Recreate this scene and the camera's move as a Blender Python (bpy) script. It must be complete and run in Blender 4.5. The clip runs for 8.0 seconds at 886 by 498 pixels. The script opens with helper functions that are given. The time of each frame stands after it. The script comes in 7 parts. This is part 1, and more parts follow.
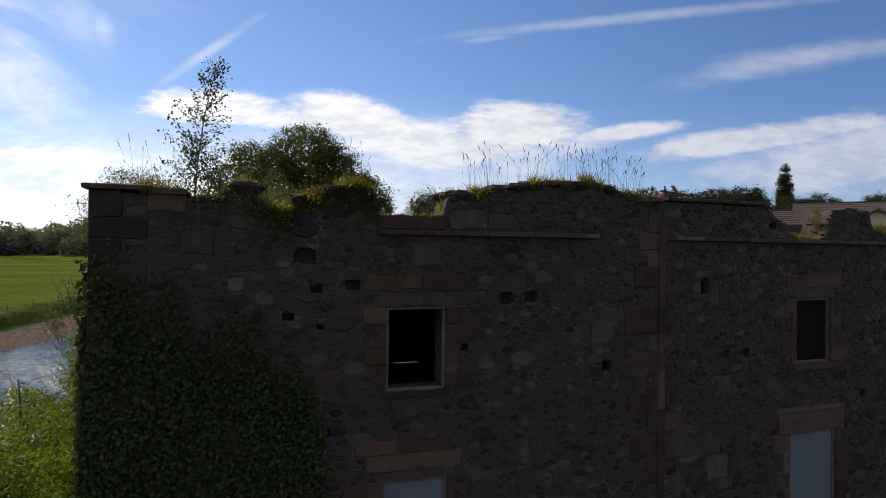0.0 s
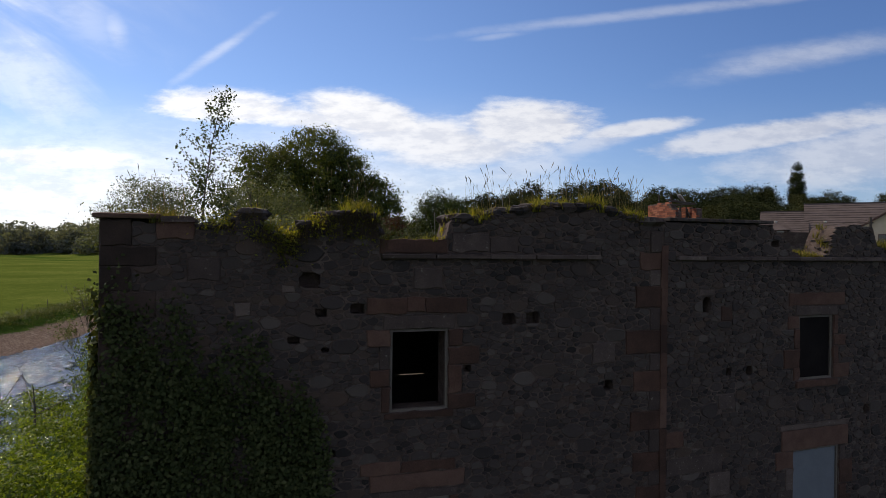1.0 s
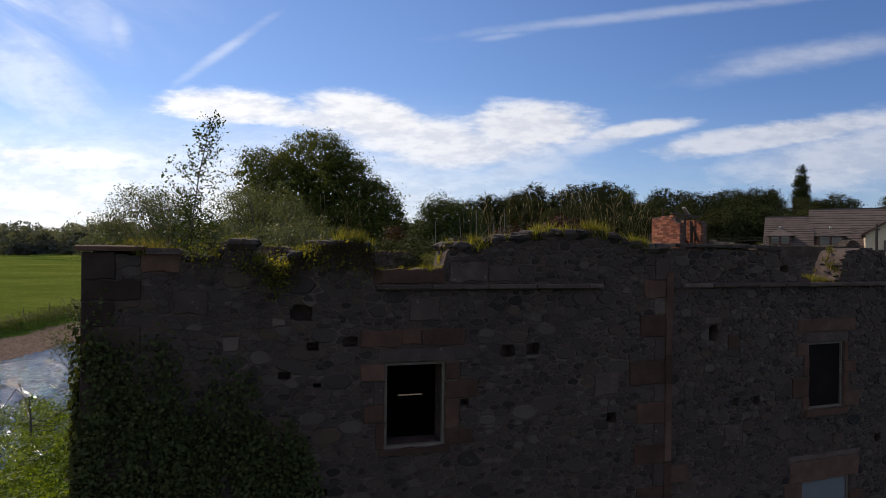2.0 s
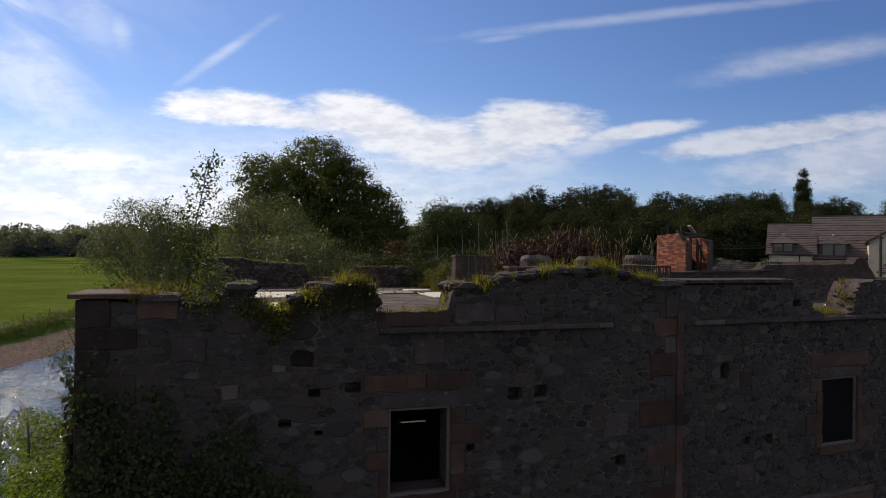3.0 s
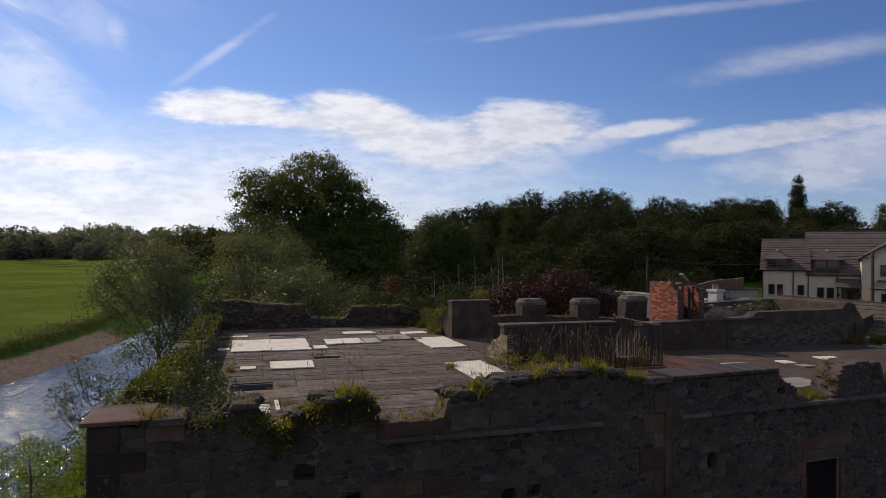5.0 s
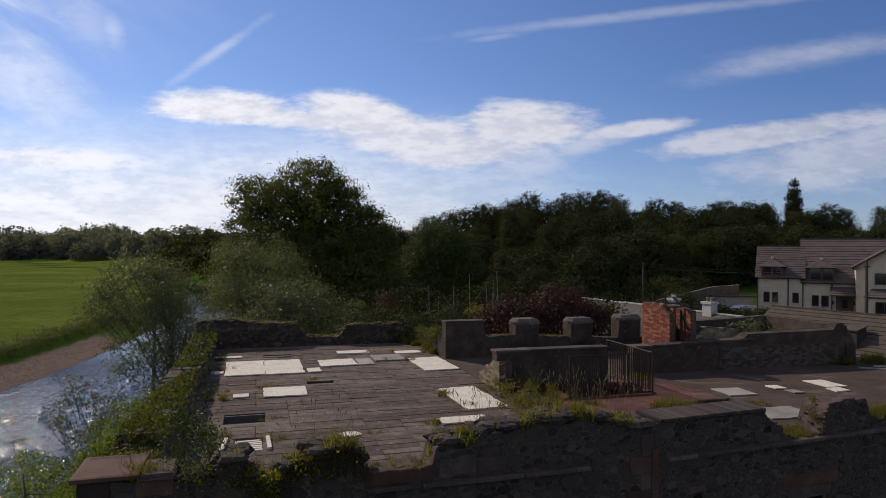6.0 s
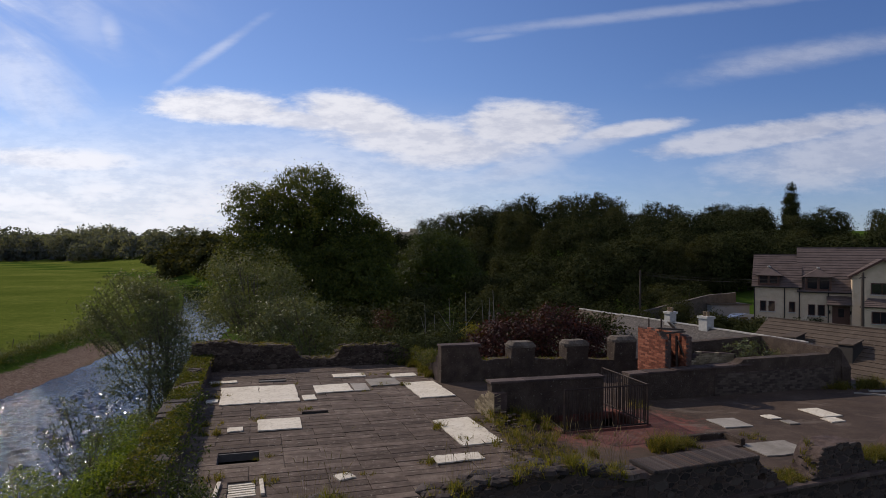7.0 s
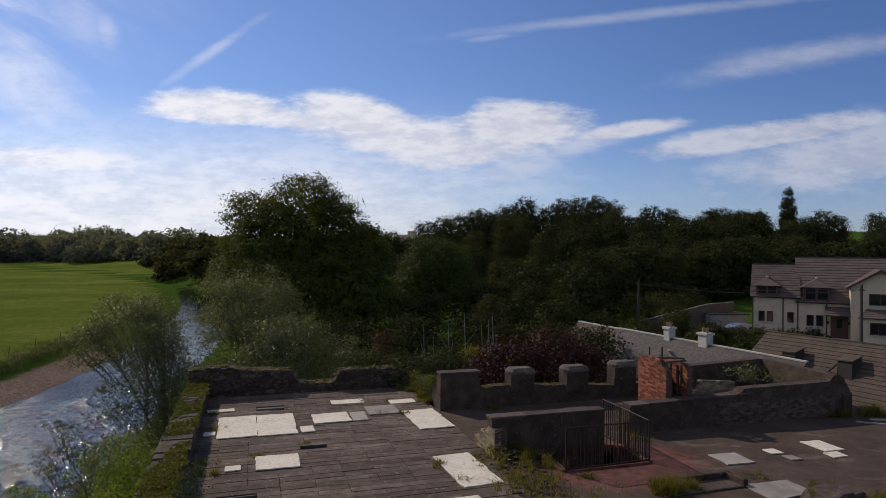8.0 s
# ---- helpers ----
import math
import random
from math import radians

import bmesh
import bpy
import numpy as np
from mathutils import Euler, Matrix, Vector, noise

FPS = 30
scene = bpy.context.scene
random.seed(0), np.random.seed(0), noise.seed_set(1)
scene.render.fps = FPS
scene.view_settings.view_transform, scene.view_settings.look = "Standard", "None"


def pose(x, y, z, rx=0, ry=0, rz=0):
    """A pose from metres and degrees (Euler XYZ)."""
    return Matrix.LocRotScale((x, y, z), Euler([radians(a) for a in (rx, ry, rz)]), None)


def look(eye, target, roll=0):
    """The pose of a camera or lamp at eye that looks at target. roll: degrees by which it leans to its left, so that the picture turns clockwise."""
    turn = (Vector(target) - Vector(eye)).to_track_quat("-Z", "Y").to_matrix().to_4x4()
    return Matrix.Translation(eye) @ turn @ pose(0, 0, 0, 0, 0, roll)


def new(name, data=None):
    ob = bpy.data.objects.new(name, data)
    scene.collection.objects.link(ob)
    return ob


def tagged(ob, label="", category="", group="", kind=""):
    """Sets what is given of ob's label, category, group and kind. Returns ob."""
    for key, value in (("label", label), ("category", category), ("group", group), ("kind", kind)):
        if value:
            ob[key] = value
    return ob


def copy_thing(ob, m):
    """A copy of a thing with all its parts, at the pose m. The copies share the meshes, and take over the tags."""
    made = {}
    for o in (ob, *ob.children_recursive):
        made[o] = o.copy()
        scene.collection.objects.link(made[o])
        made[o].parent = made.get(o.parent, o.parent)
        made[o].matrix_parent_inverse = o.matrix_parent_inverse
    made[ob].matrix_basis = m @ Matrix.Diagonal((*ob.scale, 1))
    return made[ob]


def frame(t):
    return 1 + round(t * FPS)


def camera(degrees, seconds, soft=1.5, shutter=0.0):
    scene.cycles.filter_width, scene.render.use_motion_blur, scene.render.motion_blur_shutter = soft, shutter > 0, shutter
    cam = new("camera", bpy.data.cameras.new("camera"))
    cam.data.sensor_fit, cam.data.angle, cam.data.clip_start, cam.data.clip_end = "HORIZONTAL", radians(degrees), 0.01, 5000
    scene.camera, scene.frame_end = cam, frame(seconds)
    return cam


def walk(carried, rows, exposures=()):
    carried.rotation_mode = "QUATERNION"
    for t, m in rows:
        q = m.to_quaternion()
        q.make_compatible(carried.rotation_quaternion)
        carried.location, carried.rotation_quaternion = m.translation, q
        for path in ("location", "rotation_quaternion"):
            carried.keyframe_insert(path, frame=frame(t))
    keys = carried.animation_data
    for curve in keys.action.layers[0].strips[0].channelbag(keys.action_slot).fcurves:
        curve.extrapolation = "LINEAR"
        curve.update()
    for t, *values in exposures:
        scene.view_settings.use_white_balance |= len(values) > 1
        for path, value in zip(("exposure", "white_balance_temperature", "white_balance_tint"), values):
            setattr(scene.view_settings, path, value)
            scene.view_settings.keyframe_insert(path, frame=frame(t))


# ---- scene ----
cam = camera(71.0, 8.0, 0.6)
PATH = [
    (0, (-0.106, -0.088, 7.040), (-0.065, 1.912, 7.049), 0.68),
    (0.5, (-0.115, -0.187, 7.200), (-0.087, 1.812, 7.206), 0.56),
    (1, (0.003, -0.244, 7.441), (0.012, 1.756, 7.443), 0.57),
    (1.5, (0.103, -0.113, 7.678), (0.105, 1.887, 7.680), 0.65),
    (3, (0.016, 0.376, 8.492), (0.014, 2.376, 8.500), 0.65),
    (3.5, (-0.023, 0.296, 8.956), (-0.024, 2.296, 8.964), 0.63),
    (4, (-0.025, 0.154, 9.442), (-0.024, 2.154, 9.448), 0.55),
    (4.5, (-0.015, 0.074, 9.865), (-0.011, 2.074, 9.871), 0.49),
    (6, (0.161, -0.089, 11.001), (0.176, 1.911, 11.006), 0.48),
    (6.5, (0.236, -0.096, 11.518), (0.254, 1.904, 11.523), 0.50),
    (7, (0.238, -0.055, 11.906), (0.260, 1.944, 11.911), 0.45),
    (7.5, (0.184, 0.003, 12.325), (0.211, 2.003, 12.330), 0.43),
    (8, (0.166, 0.111, 12.890), (0.196, 2.111, 12.896), 0.44),
]
walk(cam, [(t, look(eye, target, roll)) for t, eye, target, roll in PATH],
     [(0.0, 0.03, 6600, 10), (1.5, 0.0, 6520, 10), (3.5, -0.1, 6450, 11.5), (4.5, -0.16, 6400, 13), (6.5, -0.27, 6330, 14), (8.0, -0.31, 6310, 14)])

# ---- world, sun ----
SUN_AZ, SUN_EL = radians(-47.0), radians(37.0)
SKY = 0.085
sun = new("sun", bpy.data.lights.new("sun", "SUN"))
sun.data.energy, sun.data.angle, sun.data.color = 4.2, radians(0.55), (1.0, 0.86, 0.68)
TO_SUN = Vector((math.sin(SUN_AZ) * math.cos(SUN_EL), math.cos(SUN_AZ) * math.cos(SUN_EL), math.sin(SUN_EL)))
sun.matrix_world = look(TO_SUN * 60, (0, 0, 0))


class Nodes:
    """Short hand for wiring shader nodes."""

    def __init__(self, tree):
        self.tree = tree
        tree.nodes.clear()

    def add(self, kind, **ins):
        n = self.tree.nodes.new(kind)
        for k, v in ins.items():
            self.put(n.inputs[int(k[1:]) if k[0] == "i" and k[1:].isdigit() else k.replace("_", " ")], v)
        return n

    def put(self, socket, v):
        if hasattr(v, "is_output"):
            self.tree.links.new(v, socket)
        elif hasattr(v, "outputs"):
            self.tree.links.new(v.outputs[0], socket)
        else:
            socket.default_value = v

    def math(self, op, a, b=0.0, c=0.0, clamp=False):
        n = self.add("ShaderNodeMath", i0=a, i1=b, i2=c)
        n.operation, n.use_clamp = op, clamp
        return n.outputs[0]

    def vmath(self, op, a, b=(0, 0, 0)):
        n = self.add("ShaderNodeVectorMath", i0=a, i1=b)
        n.operation = op
        return n.outputs[0]

    def mix(self, fac, a, b, blend="MIX"):
        n = self.add("ShaderNodeMix")
        n.data_type, n.blend_type = "RGBA", blend
        self.put(n.inputs[0], fac), self.put(n.inputs[6], a), self.put(n.inputs[7], b)
        return n.outputs[2]

    def noise(self, vec, scale, detail=4.0, rough=0.55, distort=0.0):
        n = self.add("ShaderNodeTexNoise", Scale=scale, Detail=detail, Roughness=rough, Distortion=distort)
        if vec is not None:
            self.put(n.inputs["Vector"], vec)
        return n.outputs[0]

    def step(self, x, lo, hi):
        n = self.add("ShaderNodeMapRange")
        n.interpolation_type = "SMOOTHSTEP"
        self.put(n.inputs[0], x)
        n.inputs[1].default_value, n.inputs[2].default_value = lo, hi
        return n.outputs[0]

    def ramp(self, fac, stops):
        n = self.add("ShaderNodeValToRGB")
        el = n.color_ramp.elements
        while len(el) < len(stops):
            el.new(0.5)
        for e, (p, c) in zip(el, stops):
            e.position, e.color = p, (*c, 1)
        self.put(n.inputs[0], fac)
        return n.outputs[0]


def make_sky():
    world = bpy.data.worlds.new("world")
    scene.world = world
    world.use_nodes = True
    n = Nodes(world.node_tree)
    sky = n.add("ShaderNodeTexSky")
    sky.sky_type, sky.sun_disc, sky.sun_elevation, sky.sun_rotation = "NISHITA", False, SUN_EL, SUN_AZ
    sky.altitude, sky.air_density, sky.dust_density, sky.ozone_density = 50.0, 1.0, 0.25, 3.5
    d = n.add("ShaderNodeTexCoord").outputs["Generated"]
    xyz = n.add("ShaderNodeSeparateXYZ", i0=d)
    ahead = n.math("MAXIMUM", xyz.outputs[1], 0.03)
    px = n.math("DIVIDE", xyz.outputs[0], ahead)
    pz = n.math("DIVIDE", xyz.outputs[2], ahead)
    p = n.add("ShaderNodeCombineXYZ", i0=px, i1=pz, i2=0.0).outputs[0]
    # wind-drawn detail: stretched along the horizon
    soft = n.noise(n.vmath("MULTIPLY", p, (3.0, 9.0, 1.0)), 2.6, 7.0, 0.6)
    fine = n.noise(n.vmath("MULTIPLY", p, (10.0, 26.0, 1.0)), 3.0, 6.0, 0.65)
    wob = n.math("ADD", n.math("MULTIPLY", n.math("SUBTRACT", soft, 0.5), 1.25), n.math("MULTIPLY", n.math("SUBTRACT", fine, 0.5), 0.5))
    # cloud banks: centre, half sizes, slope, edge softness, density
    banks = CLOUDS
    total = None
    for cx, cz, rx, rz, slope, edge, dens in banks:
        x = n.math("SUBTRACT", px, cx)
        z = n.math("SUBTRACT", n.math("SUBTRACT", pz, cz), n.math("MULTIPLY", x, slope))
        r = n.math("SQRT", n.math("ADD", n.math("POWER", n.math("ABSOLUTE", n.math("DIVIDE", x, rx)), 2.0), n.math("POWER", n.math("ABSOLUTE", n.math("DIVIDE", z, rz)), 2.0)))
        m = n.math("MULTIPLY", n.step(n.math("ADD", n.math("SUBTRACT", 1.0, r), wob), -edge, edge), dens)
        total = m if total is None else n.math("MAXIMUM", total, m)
    # streaky high cloud
    along = n.math("SUBTRACT", n.math("MULTIPLY", px, 0.82), n.math("MULTIPLY", pz, 0.57))
    across = n.math("ADD", n.math("MULTIPLY", px, 0.57), n.math("MULTIPLY", pz, 0.82))
    streak = n.noise(n.add("ShaderNodeCombineXYZ", i0=n.math("MULTIPLY", along, 1.6), i1=n.math("MULTIPLY", across, 6.0), i2=0.4).outputs[0], 1.5, 7.0, 0.55, 0.6)
    wisp = n.math("MULTIPLY", n.step(streak, 0.42, 0.72), n.math("SUBTRACT", 1.0, n.step(pz, 0.42, 0.55)))
    leftness = n.step(n.math("MULTIPLY", px, -1.0), 0.30, 0.72)
    total = n.math("MAXIMUM", total, n.math("MULTIPLY", n.math("MULTIPLY", wisp, leftness), 0.52))
    # milky air low down, stronger towards the sun
    low = n.step(n.math("MULTIPLY", pz, -1.0), -0.27, -0.06)
    milk = n.math("MULTIPLY", low, n.math("ADD", 0.16, n.math("MULTIPLY", n.step(n.math("MULTIPLY", px, -1.0), -0.30, 0.24), 0.78)))
    total = n.math("MAXIMUM", total, n.math("MULTIPLY", milk, n.math("ADD", 0.55, n.math("MULTIPLY", soft, 0.75))), clamp=True)
    # unseen broken cloud added round the rest of the sky, whitening the ambient light
    ahead_only = n.step(xyz.outputs[1], 0.10, 0.40)
    cover = n.math("MULTIPLY", n.step(n.noise(n.vmath("MULTIPLY", d, (2.2, 2.2, 5.5)), 1.6, 6.0, 0.6), 0.38, 0.62), 0.8)
    total = n.add("ShaderNodeMix", i0=ahead_only, i2=cover, i3=total).outputs[0]
    glow = n.step(n.math("MULTIPLY", px, -1.0), -0.7, 0.8)
    white = n.mix(glow, (8.6, 8.7, 9.3, 1), (13.5, 13.6, 13.9, 1))
    shade = n.mix(n.step(n.math("ADD", soft, n.math("MULTIPLY", n.math("SUBTRACT", fine, 0.5), 0.7)), 0.34, 0.62), (0.80, 0.82, 0.87, 1), (1, 1, 1, 1))
    white = n.mix(1.0, white, shade, "MULTIPLY")
    away = n.step(px, -0.15, 0.75)
    blue = n.mix(1.0, sky.outputs[0], n.mix(away, (1.05, 1.13, 1.37, 1), (0.80, 0.93, 1.24, 1)), "MULTIPLY")
    col = n.mix(total, blue, white)
    bg = n.add("ShaderNodeBackground", Color=col, Strength=SKY)
    n.add("ShaderNodeOutputWorld", Surface=bg.outputs[0])


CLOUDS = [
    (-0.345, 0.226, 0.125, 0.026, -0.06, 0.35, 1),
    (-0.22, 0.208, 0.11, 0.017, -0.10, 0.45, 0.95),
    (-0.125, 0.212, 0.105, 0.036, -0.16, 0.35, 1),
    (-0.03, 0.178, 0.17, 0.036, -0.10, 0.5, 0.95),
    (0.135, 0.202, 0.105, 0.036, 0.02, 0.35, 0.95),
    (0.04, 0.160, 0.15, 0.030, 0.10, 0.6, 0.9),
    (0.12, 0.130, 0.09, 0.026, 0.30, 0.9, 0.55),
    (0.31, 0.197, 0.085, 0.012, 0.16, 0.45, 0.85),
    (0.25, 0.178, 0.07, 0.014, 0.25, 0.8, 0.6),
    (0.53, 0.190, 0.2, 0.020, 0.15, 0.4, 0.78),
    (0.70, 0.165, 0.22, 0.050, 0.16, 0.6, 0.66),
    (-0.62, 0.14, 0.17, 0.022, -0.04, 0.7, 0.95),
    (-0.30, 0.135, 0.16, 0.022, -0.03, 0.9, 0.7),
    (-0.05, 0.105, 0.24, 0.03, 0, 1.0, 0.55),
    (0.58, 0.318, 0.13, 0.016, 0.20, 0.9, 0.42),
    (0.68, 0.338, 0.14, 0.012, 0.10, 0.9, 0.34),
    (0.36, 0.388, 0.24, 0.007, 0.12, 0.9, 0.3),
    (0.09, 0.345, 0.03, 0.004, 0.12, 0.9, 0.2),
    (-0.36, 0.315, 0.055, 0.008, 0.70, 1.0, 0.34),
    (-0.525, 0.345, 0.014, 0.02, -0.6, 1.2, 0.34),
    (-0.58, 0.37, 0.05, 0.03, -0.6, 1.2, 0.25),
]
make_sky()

# ---- the mill's own axes: u along the front, v to the back ----
ORIGIN, TURN, BEND, JOINT, ROOF = Vector((-4.95, 8.246, 0.0)), 16.2, 4.4, 9.3, 6.96
MILL = pose(*ORIGIN, 0, 0, TURN)
EAST = MILL @ pose(JOINT, 0, 0, 0, 0, BEND)


def bpoint(u, v, z):
    return MILL @ Vector((u, v, z))

# ---- materials ----
def material(name):
    m = bpy.data.materials.new(name)
    m.use_nodes = True
    return m, Nodes(m.node_tree)


def finish(n, colour, rough=0.85, bump=None, strength=0.4, dist=0.02, metal=0.0, spec=0.3):
    sh = n.add("ShaderNodeBsdfPrincipled")
    n.put(sh.inputs["Base Color"], colour), n.put(sh.inputs["Roughness"], rough), n.put(sh.inputs["Metallic"], metal)
    n.put(sh.inputs["Specular IOR Level"], spec)
    if bump is not None:
        b = n.add("ShaderNodeBump", Strength=strength, Distance=dist, Height=bump)
        n.put(sh.inputs["Normal"], b.outputs[0])
    n.add("ShaderNodeOutputMaterial", Surface=sh.outputs[0])


def place(n):
    return n.add("ShaderNodeNewGeometry").outputs["Position"]


def luck(n):
    """A number of its own for each piece, whether object or loose island."""
    a = n.add("ShaderNodeObjectInfo").outputs["Random"]
    b = n.add("ShaderNodeNewGeometry").outputs["Random Per Island"]
    return n.math("FRACT", n.math("ADD", a, n.math("MULTIPLY", b, 7.31)))


def grain(name, dark, mid, light, scale=2.0, rough=0.9, strength=0.5, dist=0.02, vary=0.0, lichen=0.0, spec=0.25):
    """A mineral surface: broad stains, fine grain, a shift of tone for each piece."""
    m, n = material(name)
    p = place(n)
    big, fine = n.noise(p, scale, 5.0, 0.6), n.noise(p, scale * 14, 5.0, 0.65)
    f = n.math("ADD", n.math("MULTIPLY", big, 0.6), n.math("MULTIPLY", fine, 0.4))
    if vary:
        f = n.math("ADD", f, n.math("MULTIPLY", n.math("SUBTRACT", luck(n), 0.5), vary))
    c = n.ramp(f, [(0.3, dark), (0.5, mid), (0.72, light)])
    if lichen:
        spots = n.step(n.noise(p, scale * 5, 6.0, 0.7), 0.60, 0.68)
        c = n.mix(n.math("MULTIPLY", spots, lichen), c, (0.34, 0.33, 0.27, 1))
    finish(n, c, rough, n.math("ADD", n.math("MULTIPLY", big, 0.5), fine), strength, dist, 0.0, spec)
    return m


def stone_mix(name):
    """Whinstone rubble with the odd brown, red or pale stone."""
    m, n = material(name)
    p = place(n)
    k = luck(n)
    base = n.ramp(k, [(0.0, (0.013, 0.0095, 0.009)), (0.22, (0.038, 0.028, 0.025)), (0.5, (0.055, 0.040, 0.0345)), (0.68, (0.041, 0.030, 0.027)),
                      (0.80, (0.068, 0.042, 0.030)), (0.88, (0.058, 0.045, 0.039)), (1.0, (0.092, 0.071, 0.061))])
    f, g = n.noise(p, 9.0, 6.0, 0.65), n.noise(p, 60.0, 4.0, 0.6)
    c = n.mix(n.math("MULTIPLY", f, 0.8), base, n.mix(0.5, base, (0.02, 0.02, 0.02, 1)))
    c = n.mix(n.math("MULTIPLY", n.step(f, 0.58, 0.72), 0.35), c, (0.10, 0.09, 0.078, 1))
    finish(n, c, 0.9, n.math("ADD", f, n.math("MULTIPLY", g, 0.4)), 0.7, 0.02)
    return m


def lime_mortar():
    """Old lime pointing: dirty over most of the wall, pale where it was renewed or washed out."""
    m, n = material("lime_mortar")
    p = place(n)
    big, mid, fine = n.noise(p, 0.8, 5.0, 0.65), n.noise(p, 6.0, 5.0, 0.7), n.noise(p, 45.0, 4.0, 0.7)
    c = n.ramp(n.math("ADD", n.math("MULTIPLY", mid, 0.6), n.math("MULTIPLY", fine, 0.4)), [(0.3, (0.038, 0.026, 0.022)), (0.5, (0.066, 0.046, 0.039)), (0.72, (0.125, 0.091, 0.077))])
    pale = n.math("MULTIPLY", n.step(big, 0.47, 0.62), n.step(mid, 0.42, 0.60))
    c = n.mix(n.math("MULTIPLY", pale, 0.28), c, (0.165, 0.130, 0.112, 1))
    finish(n, c, 0.95, n.math("ADD", mid, fine), 0.6, 0.02, 0.0, 0.2)
    return m


def leafy(name, colours, trans=0.35, rough=0.6, gloss=0.15):
    """Leaves: each its own tone, part of the light passes through."""
    m, n = material(name)
    k = luck(n)
    c = n.ramp(k, [(i / max(1, len(colours) - 1), col) for i, col in enumerate(colours)])
    patch = n.noise(place(n), 0.35, 3.0, 0.6)
    c = n.mix(n.math("MULTIPLY", n.step(patch, 0.42, 0.62), 0.45), c, n.mix(1.0, c, (0.55, 0.62, 0.5, 1), "MULTIPLY"))
    sh = n.add("ShaderNodeBsdfPrincipled", Roughness=rough)
    n.put(sh.inputs["Base Color"], c), n.put(sh.inputs["Specular IOR Level"], gloss)
    tr = n.add("ShaderNodeBsdfTranslucent")
    n.put(tr.inputs["Color"], n.mix(1.0, c, (1.7, 1.5, 0.5, 1), "MULTIPLY"))
    mx = n.add("ShaderNodeMixShader", i0=trans, i1=sh.outputs[0], i2=tr.outputs[0])
    n.add("ShaderNodeOutputMaterial", Surface=mx.outputs[0])
    return m


def bark(name, dark=(0.035, 0.028, 0.022), light=(0.10, 0.085, 0.07)):
    return grain(name, dark, tuple((a + b) / 2 for a, b in zip(dark, light)), light, 6.0, 0.9, 0.8, 0.02)


def ground_material():
    """Meadow, river gravel, earth banks and yard, told apart by place and height."""
    m, n = material("ground")
    p = place(n)
    xyz = n.add("ShaderNodeSeparateXYZ", i0=p)
    z = xyz.outputs[2]
    a, b, c3 = n.noise(p, 0.03, 5.0, 0.6), n.noise(p, 0.9, 6.0, 0.7), n.noise(p, 7.0, 5.0, 0.7)
    meadow = n.ramp(n.math("ADD", n.math("MULTIPLY", a, 0.55), n.math("MULTIPLY", b, 0.45)), [(0.36, (0.062, 0.088, 0.015)), (0.5, (0.102, 0.130, 0.023)), (0.62, (0.165, 0.180, 0.042))])
    meadow = n.mix(n.math("MULTIPLY", n.step(c3, 0.35, 0.7), 0.7), meadow, (0.055, 0.070, 0.014, 1))
    tuft = n.step(n.noise(n.vmath("MULTIPLY", p, (0.06, 0.35, 1.0)), 1.0, 6.0, 0.7), 0.60, 0.68)
    meadow = n.mix(n.math("MULTIPLY", tuft, 0.5), meadow, (0.045, 0.062, 0.012, 1))
    rough_grass = n.ramp(n.math("ADD", n.math("MULTIPLY", b, 0.6), n.math("MULTIPLY", c3, 0.4)), [(0.3, (0.020, 0.040, 0.008)), (0.55, (0.050, 0.085, 0.014)), (0.75, (0.10, 0.11, 0.03))])
    pebble = n.add("ShaderNodeTexVoronoi", Scale=5.0)
    n.put(pebble.inputs["Vector"], p)
    gravel = n.ramp(n.math("ADD", n.math("MULTIPLY", pebble.outputs["Distance"], 0.5), n.math("MULTIPLY", b, 0.5)), [(0.2, (0.085, 0.056, 0.042)), (0.5, (0.17, 0.125, 0.098)), (0.8, (0.27, 0.215, 0.175))])
    edge = n.math("MULTIPLY", n.math("SUBTRACT", b, 0.5), 0.9)
    is_field = n.step(n.math("ADD", z, edge), -2.15, -1.9)
    field_side = n.step(n.math("MULTIPLY", n.math("ADD", xyz.outputs[0], n.math("MULTIPLY", xyz.outputs[1], 0.22)), -1.0), 26.0, 30.0)
    is_gravel = n.math("SUBTRACT", 1.0, n.step(n.math("ADD", z, edge), -3.25, -3.0))
    c = n.mix(n.math("MULTIPLY", is_field, field_side), rough_grass, meadow)
    nearby = n.math("SUBTRACT", 1.0, n.step(xyz.outputs[1], 96.0, 108.0))
    c = n.mix(n.math("MULTIPLY", n.math("MULTIPLY", is_gravel, field_side), nearby), c, gravel)
    finish(n, c, 1.0, n.math("ADD", c3, n.math("MULTIPLY", b, 2.0)), 0.9, 0.15, 0.0, 0.0)
    return m


